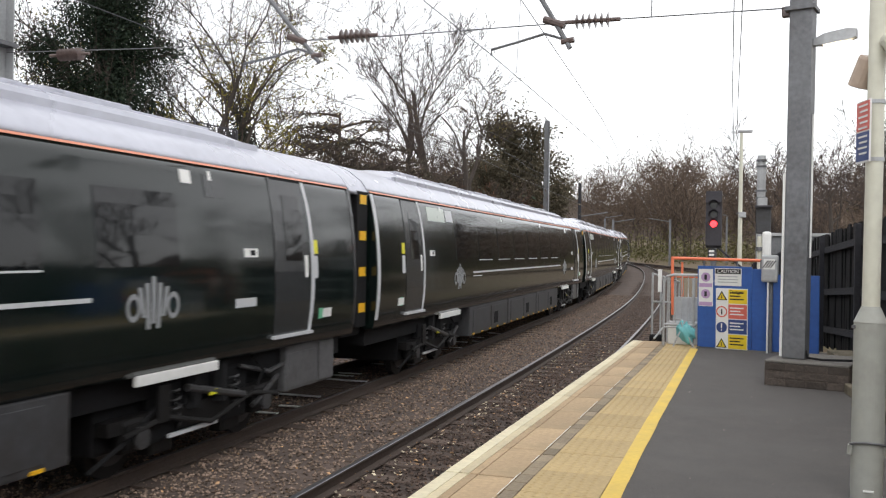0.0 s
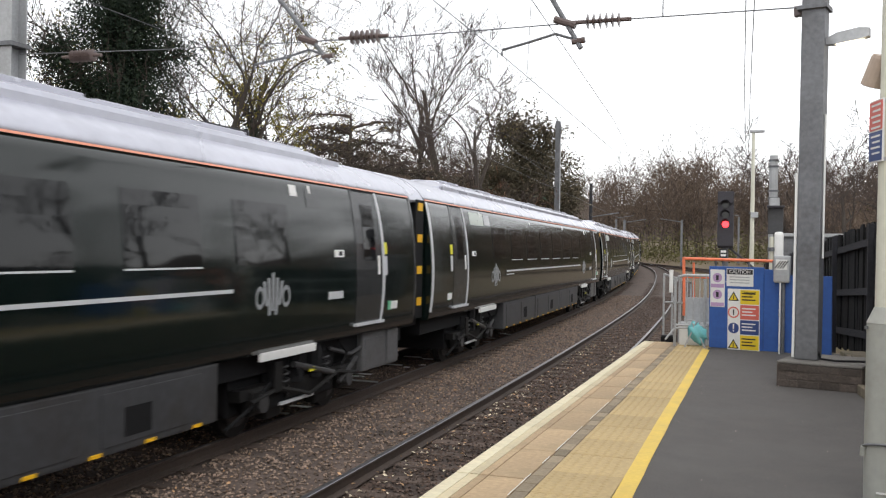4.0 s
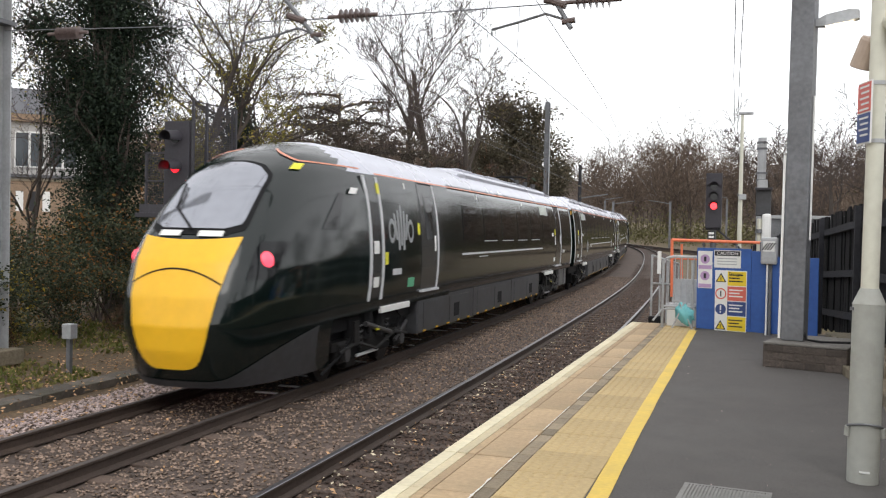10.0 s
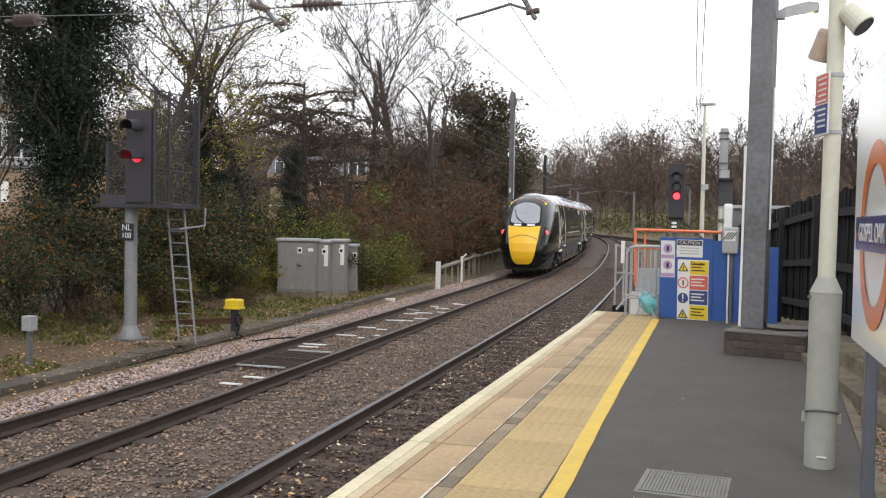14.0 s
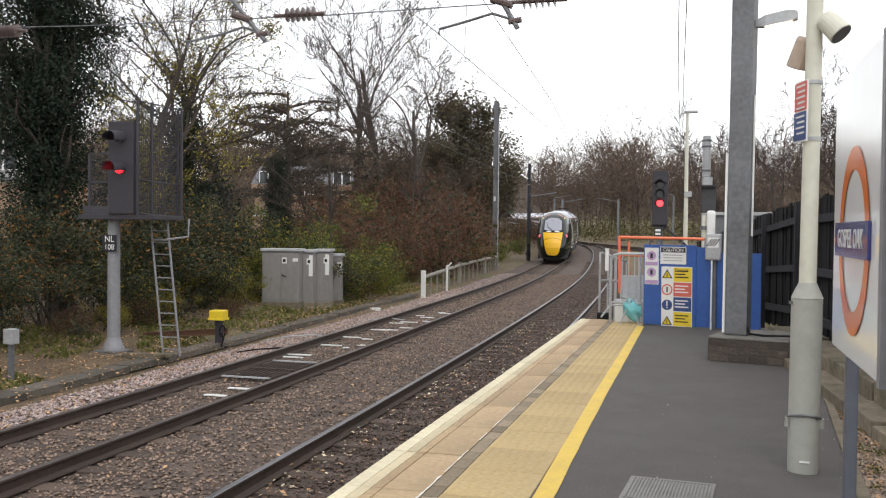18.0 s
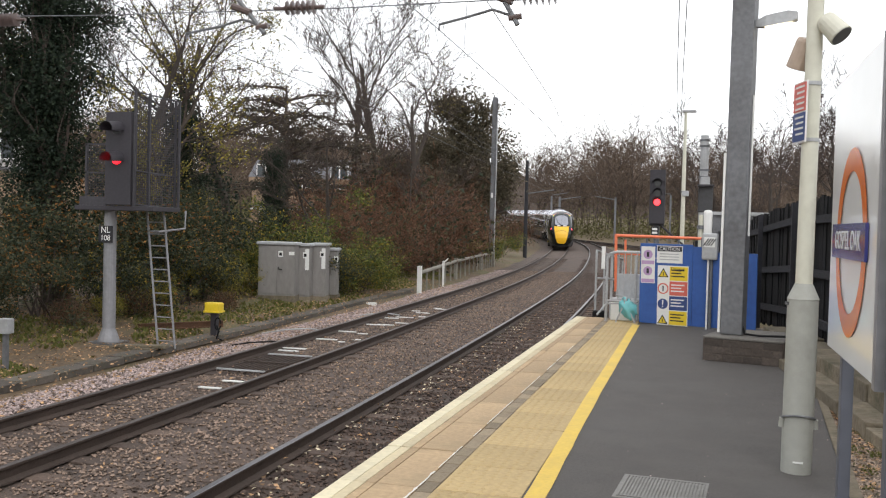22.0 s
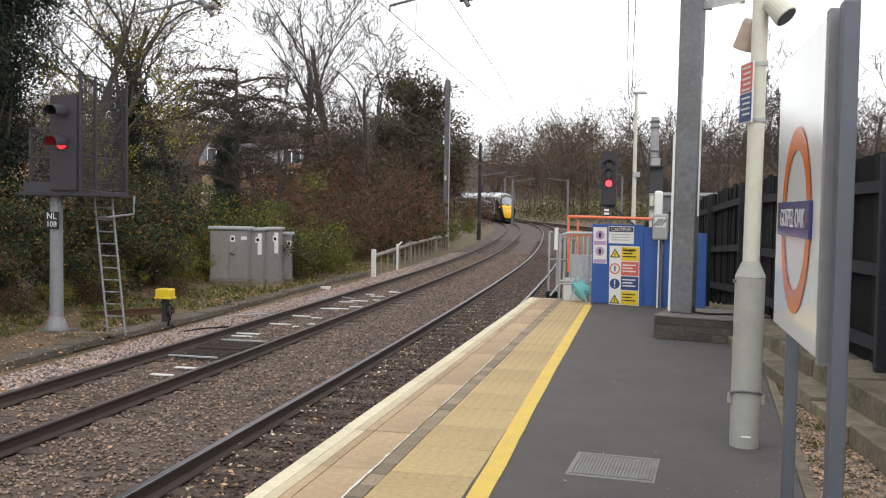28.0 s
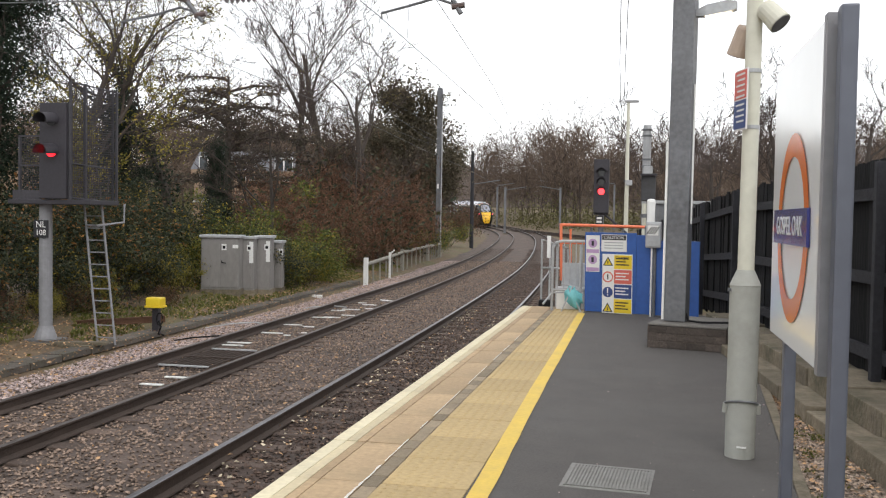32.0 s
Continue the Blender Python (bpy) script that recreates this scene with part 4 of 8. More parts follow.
    part("roof", shell(8.6, y1, 3.365, 3.90), M_ROOF, car, "silver-grey curved roof", smooth=True)
    add_roof_gear(car, 8.6, y1)
    for side in (-1, 1):
        side_fittings(car, 0.0 + 2.0, y1, side, cab=True)
        part("end_edge", side_patch(y1 - 0.12, y1, 1.0, 2.94, side, 0.012, 0.0, 0.05, 8), M_SILVER, car)
    pg = part("pantograph", pipe([(0, y1 - 5.5, 4.0), (0, y1 - 3.9, 4.18), (0, y1 - 5.3, 4.26)], 0.035, 6), M_SKIRT, car, "folded pantograph on insulators")
    part("pantograph_head", pipe([(-0.6, y1 - 5.3, 4.22), (-0.4, y1 - 5.3, 4.28), (0.4, y1 - 5.3, 4.28), (0.6, y1 - 5.3, 4.22)], 0.03, 6), M_BLACK, pg)
    for k in range(6):
        part("insulator", pipe([(0.45 * (-1) ** k, y1 - 6.3 + k * 0.7, 3.8), (0.45 * (-1) ** k, y1 - 6.3 + k * 0.7, 4.13)], 0.09, 8), M_SKIRT, pg)
    underframe(car, 0.2, y1, True)
    add_bogie(car, 4.4, -1)
    add_bogie(car, y1 - 3.9)
    g = part("gangway", slab(-1.08, 1.08, y1, y1 + 0.8, 1.0, 3.45, 0.05), M_BLACK, car, "black rubber gangway between the cars")
    part("gangway_cover", shell(y1 + 0.02, y1 + 0.78, 3.30, 3.84), M_ROOF, g, "grey cover over the gangway", smooth=True)
    part("gangway_frame", slab(-1.2, 1.2, y1 + 0.34, y1 + 0.76, 1.15, 3.36, 0.02), M_BLACK, g, "black outer frame of the gangway")
    for side in (-1, 1):
        for k in range(4):
            part("warning_mark", slab(side * 1.2 - 0.012, side * 1.2 + 0.012, y1 + 0.44, y1 + 0.68, 1.39 + k * 0.587, 1.54 + k * 0.587), M_YELLOW, g, "amber warning mark")
    return car


cab_car = build_cab_car()
middle_cars = [build_car()]
for _k in range(6):
    middle_cars.append(copy_thing(middle_cars[0], Matrix.Identity(4)))


# ---- fixtures of the platform ----
M_GALV = material("galvanised_steel", (0.17, 0.175, 0.185), 0.55, metal=0.35, vary=0.3, scale=2.5, stain_or_sheen=(0.09, 0.085, 0.085), stain_or_sheen_amount=0.6, stain_or_sheen_scale=2.0)
M_GALV_PALE = material("pale_galvanised_steel", (0.42, 0.43, 0.44), 0.5, metal=0.3, vary=0.15, scale=3, stain_or_sheen=(0.25, 0.24, 0.23), stain_or_sheen_amount=0.4, stain_or_sheen_scale=3)
M_CREAM = material("cream_paint", (0.64, 0.63, 0.53), 0.5, vary=0.08, scale=2, stain_or_sheen=(0.42, 0.40, 0.32), stain_or_sheen_amount=0.35, stain_or_sheen_scale=1.8)
M_GREY_PAINT = material("grey_green_paint", (0.36, 0.365, 0.33), 0.55, vary=0.1, scale=2, stain_or_sheen=(0.24, 0.23, 0.2), stain_or_sheen_amount=0.4, stain_or_sheen_scale=3)
M_CONCRETE = material("weathered_concrete", (0.19, 0.158, 0.112), 0.92, vary=0.35, scale=2.5, bump=0.7, bump_scale=30, stain_or_sheen=(0.075, 0.068, 0.04), stain_or_sheen_amount=0.9, random_hue=0.25, stain_or_sheen_scale=1.6)
M_TROUGH = material("mossy_concrete", (0.115, 0.10, 0.085), 0.95, vary=0.3, scale=2.5, bump=0.6, bump_scale=40, stain_or_sheen=(0.06, 0.06, 0.035), stain_or_sheen_amount=0.7, stain_or_sheen_scale=1.6, random_hue=0.25)
M_BRICK_DARK = material("dirty_brick_plinth", (0.075, 0.06, 0.05), 0.92, random_hue=0.3, vary=0.4, scale=5, bump=0.6, bump_scale=30)
M_PLINTH_TOP = material("grey_plinth_top", (0.16, 0.15, 0.135), 0.9, vary=0.25, scale=4, bump=0.4, stain_or_sheen=(0.09, 0.085, 0.075), stain_or_sheen_amount=0.6, stain_or_sheen_scale=2)
M_FENCE = material("black_stained_timber", (0.012, 0.012, 0.013), 0.9, spec=0.15, vary=0.4, scale=3, bump=0.4, bump_scale=30, random_hue=0.4, stretch=(1, 1, 0.15))
M_FENCE_RAIL = material("dark_timber_rail", (0.035, 0.035, 0.04), 0.85, spec=0.2, vary=0.3, scale=3, bump=0.3)
M_BLUE = material("blue_painted_board", (0.028, 0.095, 0.33), 0.5, vary=0.12, scale=2, stain_or_sheen=(0.02, 0.06, 0.2), stain_or_sheen_amount=0.5, stain_or_sheen_scale=2)
M_SIGN_WHITE = material("sign_white", (0.74, 0.74, 0.72), 0.4, vary=0.05, scale=3)
M_SIGN_YELLOW = material("sign_yellow", (0.75, 0.55, 0.03), 0.4, vary=0.06, scale=3)
M_SIGN_RED = material("sign_red", (0.62, 0.13, 0.10), 0.4, vary=0.06, scale=3)
M_SIGN_BLUE = material("sign_blue", (0.03, 0.06, 0.20), 0.4, vary=0.06, scale=3)
M_SIGN_LILAC = material("sign_lilac", (0.45, 0.30, 0.50), 0.4, vary=0.06, scale=3)
M_SIGN_BLACK = material("sign_black", (0.015, 0.015, 0.018), 0.45, vary=0.1, scale=3)
M_ORANGE_RAIL = material("orange_barrier_paint", (0.80, 0.20, 0.09), 0.5, vary=0.1, scale=3)
M_TEAL = material("turquoise_sack_plastic", (0.16, 0.47, 0.50), 0.5, vary=0.15, scale=6, bump=0.4, bump_scale=12)
M_ENAMEL = material("white_vitreous_enamel", (0.80, 0.81, 0.80), 0.07, vary=0.02, scale=1.0, spec=0.6)
M_RING = material("orange_enamel", (0.80, 0.19, 0.03), 0.12, vary=0.03, scale=1.0)
M_NAVY = material("navy_enamel", (0.035, 0.04, 0.20), 0.12, vary=0.03, scale=1.0)
M_SIGN_FRAME = material("grey_sign_frame", (0.12, 0.13, 0.16), 0.45, metal=0.2, vary=0.1, scale=2)
M_SIGNAL = material("signal_black", (0.034, 0.031, 0.038), 0.55, vary=0.2, scale=3)
M_SIGNAL_RED = material("signal_red_lens", (0.9, 0.02, 0.02), 0.2, emit=(1.0, 0.035, 0.045), strength=4.0)
M_SIGNAL_DEEP = material("deep_red_lens", (0.9, 0.02, 0.02), 0.2, emit=(1.0, 0.012, 0.025), strength=2.6)
M_CAGE = material("dark_cage_steel", (0.058, 0.055, 0.063), 0.6, metal=0.3, vary=0.3, scale=3)
M_POST_GREY = material("grey_post_paint", (0.25, 0.25, 0.265), 0.55, vary=0.15, scale=2, stain_or_sheen=(0.15, 0.145, 0.14), stain_or_sheen_amount=0.4, stain_or_sheen_scale=2)
M_LENS_OFF = material("dark_lens", (0.02, 0.02, 0.02), 0.15, vary=0.1, scale=3)
M_CABINET = material("grey_cabinet_paint", (0.235, 0.222, 0.212), 0.6, vary=0.12, scale=2, stain_or_sheen=(0.14, 0.13, 0.12), stain_or_sheen_amount=0.5, stain_or_sheen_scale=1.5, stretch=(1, 1, 0.4))
M_WIRE = material("overhead_wire", (0.05, 0.052, 0.055), 0.5, metal=0.5, vary=0.1, scale=3)
M_INSULATOR = material("brown_insulator", (0.125, 0.092, 0.085), 0.3, vary=0.2, scale=3)
M_WOOD_OLD = material("weathered_pale_timber", (0.25, 0.235, 0.20), 0.85, vary=0.25, scale=3, stain_or_sheen=(0.2, 0.2, 0.16), stain_or_sheen_amount=0.5, stain_or_sheen_scale=3)
M_RUST = material("rusty_steel", (0.11, 0.055, 0.03), 0.85, vary=0.35, scale=5, bump=0.4)
M_LAMP_GLOW = material("lit_lamp_lens", (0.9, 0.85, 0.7), 0.3, emit=(1.0, 0.86, 0.62), strength=3.0)
M_GRAVEL = material("path_gravel", (0.21, 0.17, 0.13), 0.95, vary=0.4, scale=5, bump=0.9, bump_scale=60, stain_or_sheen=(0.10, 0.12, 0.05), stain_or_sheen_amount=0.6, stain_or_sheen_scale=2)
M_GRAVEL_STONE = material("gravel_stone", (0.27, 0.21, 0.165), 0.9, vary=0.3, scale=8, island=0.9)
M_LEAF_LITTER = material("fallen_leaf", (0.34, 0.205, 0.105), 0.8, vary=0.3, scale=8, island=0.75)


M_PALE_LITTER = material("pale_leaf_litter", (0.50, 0.43, 0.31), 0.8, vary=0.3, scale=8, island=0.5)
M_COVER = material("dull_cover_steel", (0.21, 0.205, 0.19), 0.6, metal=0.2, vary=0.2, scale=4, stain_or_sheen=(0.12, 0.11, 0.10), stain_or_sheen_amount=0.6, stain_or_sheen_scale=6)


M_TAN = material("faded_tan_paint", (0.42, 0.33, 0.26), 0.6, vary=0.12, scale=3)


def fence_x(y):
    return 1.88 - 0.094 * (y - 7.94)


def fence_foot(y):
    """The height of the boards' lower ends: level along the platform, falling beside the ramp."""
    return float(np.interp(y, (7.94, 14.3, 31.0), (0.17, 0.11, -0.72)))


def kerb_x(y):
    return 1.24 - 0.09 * (y - 7.82)


def build_fence():
    f = thing("boundary_fence", "tall black close-boarded timber fence on a stepped concrete kerb", "fence")
    rnd = random.Random(11)
    board = None
    y = -5.938
    while y < 30.0:
        if board is None:
            ob = part("board", slab(-0.012, 0.012, -0.078, 0.078, 0, 1.90, 0.004), M_FENCE, f)
            board = ob.data
        else:
            ob = new("board", board)
            ob.parent = f
        ob.location = (fence_x(y) + 0.05 + rnd.uniform(-0.012, 0.012), y, fence_foot(y) + rnd.uniform(-0.02, 0.02))
        ob.rotation_euler = (rnd.uniform(-0.008, 0.008), rnd.uniform(-0.012, 0.012), 0.094)
        y += 0.147
    stations = (-6.0, 7.94, 14.3, 22.0, 30.0)
    for up in (0.30, 0.92, 1.61):
        bm = bmesh.new()
        rings = [[bm.verts.new((fence_x(yy) + dx, yy, fence_foot(yy) + up + dz)) for dx, dz in ((-0.03, -0.05), (0.03, -0.05), (0.03, 0.05), (-0.03, 0.05))] for yy in stations]
        for u, v in zip(rings, rings[1:]):
            for k in range(4):
                bm.faces.new((u[k], u[(k + 1) % 4], v[(k + 1) % 4], v[k]))
        bm.faces.new(rings[0]), bm.faces.new(rings[-1])
        part("fence_rail", bm, M_FENCE_RAIL, f, "dark horizontal timber rail")
    for y in (-3.7, -0.8, 2.1, 5.0, 7.9, 10.8, 13.7, 16.6, 19.5, 22.4, 25.3, 28.2):
        z = fence_foot(y)
        part("fence_post", slab(fence_x(y) - 0.10, fence_x(y) - 0.02, y - 0.05, y + 0.05, z - 0.1, z + 1.86, 0.008), M_FENCE_RAIL, f, "square dark post")


def build_kerb():
    k = thing("stepped_kerb", "weathered concrete blocks in two steps below the fence", "kerb", kind="structure")
    rnd = random.Random(5)
    for d0, d1, z0, z1 in ((0.0, 0.24, -0.3, 0.115), (0.235, 0.76, -0.3, 0.27)):
        y, me = 3.0 - 9 * 0.91, None
        while y < 13.2:
            if me is None:
                ob = part("kerb_block", slab(d0, d1, 0.005, 0.905, z0, z1, 0.012), M_CONCRETE, k)
                me = ob.data
            else:
                ob = new("kerb_block", me)
                ob.parent = k
            ob.location = (kerb_x(y) + rnd.uniform(-0.012, 0.012), y, rnd.uniform(-0.02, 0.012) - 0.008 * max(y - 8, 0))
            ob.rotation_euler = (rnd.uniform(-0.01, 0.01), rnd.uniform(-0.02, 0.02), 0.09 + rnd.uniform(-0.012, 0.012))
            y += 0.91
    tagged(part("gravel_strip", slab(0.78, 3.9, -6, 16, -1.3, -0.03), M_GRAVEL), "gravel strip with moss beside the asphalt", "gravel", kind="structure")
    edging = bmesh.new()
    q = [edging.verts.new(p) for p in ((0.80, -6, 0.01), (0.87, -6, 0.01), (0.87, 4.3, 0.01), (0.80, 4.3, 0.01), (1.29, 10.9, 0.01), (1.22, 10.9, 0.01), (0.87, -6, -0.1), (0.87, 4.3, -0.1), (1.29, 10.9, -0.1))]
    for f in ((0, 1, 2, 3), (3, 2, 4, 5), (1, 6, 7, 2), (2, 7, 8, 4)):
        edging.faces.new([q[i] for i in f])
    tagged(part("asphalt_edging", edging, M_CONCRETE), "narrow concrete edging strip", "edging", kind="structure")
    rnd = random.Random(8)
    pts = [(rnd.uniform(0.90 + max(0, 0.064 * (y - 4.5)), kerb_x(y) + 0.04), y, -0.03) for y in [3.0 + 5.8 * rnd.random() ** 1.2 for _ in range(6500)]]
    tagged(part("gravel_stones", stone_mesh(pts, 0.015, rnd), M_GRAVEL_STONE), "loose pale gravel with leaf fragments", "gravel", kind="stuff")


def build_strip_litter():
    """Leaf fragments, moss tufts and twigs on the gravel strip and the kerb steps."""
    rnd = random.Random(19)
    vs, fs = [], []
    for _ in range(900):
        y = 3.2 + 5.6 * rnd.random() ** 1.2
        x = rnd.uniform(0.90 + max(0, 0.064 * (y - 4.5)), max(kerb_x(y), 1.1))
        a, r, o = rnd.uniform(0, 6.28), rnd.uniform(0.010, 0.026), len(vs)
        for k in range(4):
            q = r * (1.0 if k % 2 == 0 else 0.55)
            vs.append((x + q * math.cos(a + k * 1.571), y + q * math.sin(a + k * 1.571), -0.012 + rnd.uniform(0, 0.012)))
        fs += [(o, o + 1, o + 2), (o, o + 2, o + 3)]
    tagged(part("strip_leaves", (vs, [], fs), M_LEAF_LITTER), "brown leaf fragments on the gravel strip", "leaves", kind="stuff")
    pts = []
    for _ in range(60):
        y = 3.2 + 7 * rnd.random()
        c = Vector((0.93 + max(0, 0.064 * (y - 4.5)) + rnd.uniform(0, 0.3), y, -0.01))
        pts += [c + Vector((rnd.gauss(0, 0.03), rnd.gauss(0, 0.05), rnd.uniform(0, 0.02))) for _k in range(26)]
    tagged(part("moss_tufts", leaf_mesh(pts, 0.011, rnd), M_GRASS), "small tufts of moss and weed on the gravel strip", "moss", kind="stuff")


def build_grit():
    rnd = random.Random(15)
    pts = [(rnd.uniform(-0.8, 0.78), 3.2 + 9 * rnd.random() ** 1.3, 0.003) for _ in range(60)] + [(0.83 + rnd.gauss(0, 0.07) + max(0, 0.064 * (y - 4.3)), y, 0.006) for y in [3.4 + 6 * rnd.random() for _ in range(90)]]
    tagged(part("grit", stone_mesh(pts, 0.006, rnd), M_PALE_STONE), "pale crumbs of grit on the asphalt", "grit", kind="stuff")


build_fence()
build_kerb()
build_grit()


def build_drain_cover():
    g = thing("drain_cover", "grey ribbed metal inspection cover set in the asphalt", "cover")
    m = pose(-0.17, 5.545, 0.0, 0, 0, -4)
    g.matrix_basis = m
    part("cover_frame", slab(-0.255, 0.255, -0.265, 0.265, -0.02, 0.004, 0.002), M_COVER, g)
    for k in (0, 8):
        part("cross_bar", slab(-0.235, 0.235, -0.225 + k * 0.055, -0.215 + k * 0.055, 0.003, 0.008), M_COVER, g)
    for k in range(24):
        part("rib", slab(-0.232 + k * 0.0198, -0.232 + k * 0.0198 + 0.011, -0.235, 0.235, 0.003, 0.010), M_COVER, g)


build_drain_cover()


def build_lamp_post():
    p = thing("platform_lamp_post", "cream tubular lamp post with wide grey base, speakers and notice", "lamp post", pose(0.645, 6.3, 0, 0, 0.4, 0))
    part("base_tube", pipe([(0, 0, 0), (0, 0, 0.34), (0, 0, 1.12)], [0.094, 0.096, 0.096], 40), M_GREY_PAINT, p, "wide grey-green lower tube")
    part("collar", pipe([(0, 0, 1.12), (0, 0, 1.22)], [0.099, 0.055], 40), M_GREY_PAINT, p, "conical collar")
    part("upper_tube", pipe([(0, 0, 1.2), (0, 0, 4.6)], [0.053, 0.048], 36), M_CREAM, p, "cream upper tube")
    part("door_hinge", pipe([(-0.10, -0.03, 1.08), (-0.10, -0.03, 1.1)], 0.012, 8), M_GALV, p)
    part("hinge_lug", pipe([(-0.102, -0.02, 0.29), (-0.098, -0.03, 0.35)], 0.02, 8), M_GREY_PAINT, p)
    part("hinge_lug", pipe([(0.102, -0.02, 0.29), (0.098, -0.03, 0.35)], 0.02, 8), M_GREY_PAINT, p)
    part("hinge_ring", pipe([(0.105 * math.sin(a), -0.105 * math.cos(a), 0.345 + 0.035 * math.cos(a * 1.0)) for a in np.linspace(-1.4, 1.4, 11)], 0.008, 6), M_GALV, p, "raised ring of the base hinge")
    part("key_plate", slab(-0.03, 0.03, -0.102, -0.09, 0.075, 0.085), M_SIGN_WHITE, p)
    for z in (2.50, 2.14):
        part("clamp_band", pipe([(0, 0, z - 0.012), (0, 0, z + 0.012)], 0.058, 18), M_GALV_PALE, p)
    s = part("notice_plate", slab(-0.075, -0.065, -0.10, 0.10, 2.12, 2.51), M_SIGN_WHITE, p, "red and blue notice plate")
    s.matrix_basis = pose(0, 0, 0, 0, 0, 16)
    for name, mat, a, b in (("notice_red", M_SIGN_RED, 2.32, 2.50), ("notice_blue", M_SIGN_BLUE, 2.13, 2.31)):
        part(name, slab(-0.079, -0.074, -0.095, 0.095, a, b), mat, s)
    for k in range(5):
        part("text_bar", slab(-0.082, -0.078, -0.075, 0.06 - 0.02 * (k % 2), 2.47 - k * 0.035, 2.482 - k * 0.035), M_SIGN_WHITE, s)
    for k in range(4):
        part("text_bar", slab(-0.082, -0.078, -0.075, 0.06 - 0.02 * (k % 2), 2.275 - k * 0.035, 2.287 - k * 0.035), M_SIGN_WHITE, s)
    for name, a, b, mat in (("loudspeaker", (0.05, -0.05, 2.90), (0.145, -0.11, 2.78), M_CREAM), ("loudspeaker", (-0.035, 0.06, 2.80), (-0.085, 0.12, 2.62), M_TAN)):
        a, b = Vector(a), Vector(b)
        d = (b - a).normalized()
        bm = pipe([a, a + d * 0.02, b - d * 0.01, b], [0.056, 0.064, 0.074, 0.074], 18)
        sp = part(name, bm, mat, p, "cream tubular loudspeaker")
        part("speaker_mouth", pipe([b - d * 0.004, b + d * 0.004], 0.066, 18), M_GALV, sp)
        part("bracket", pipe([(0, 0, a.z), (a + b) / 2], 0.012, 6), M_GALV, sp)


build_lamp_post()


def build_roundel_sign():
    """The station name board: an orange ring with a navy bar, on two posts."""
    s = thing("station_sign", "white enamel station name board with orange ring and navy bar", "sign", pose(0.62, 4.18, 0, 0, 0, 0))
    part("board", slab(-0.008, 0.03, -0.60, 0.61, 1.0, 2.25, 0.004), M_ENAMEL, s, "glossy white enamel board")
    part("side_frame", slab(-0.012, 0.05, -0.66, -0.602, 0.985, 2.265), M_POST_GREY, s)
    bm = bmesh.new()
    for k in range(48):
        a, b = 6.28319 * k / 48, 6.28319 * (k + 1) / 48
        bm.faces.new([bm.verts.new((-0.012, r * math.sin(t), 1.505 + r * math.cos(t))) for r, t in ((0.30, a), (0.40, a), (0.40, b), (0.30, b))])
    bmesh.ops.remove_doubles(bm, verts=bm.verts, dist=0.0005)
    part("ring", bm, M_RING, s, "orange ring")
    part("name_bar", slab(-0.022, -0.010, -0.42, 0.46, 1.435, 1.585), M_NAVY, s, "navy name bar")
    words("GOSPEL OAK", 0.115, Matrix.Translation((-0.0235, 0.02, 1.51)) @ Matrix.Rotation(radians(-90), 4, "Z") @ Matrix.Rotation(radians(90), 4, "X"), M_SIGN_WHITE, s)
    for y, w in ((0.30, 0.033), (-0.735, 0.036)):
        part("post", slab(0.012, 0.012 + w * 1.6, y - w, y + w, 0, 2.27 if y < 0 else 2.2, 0.008), M_SIGN_FRAME, s, "dark grey square post")


build_roundel_sign()


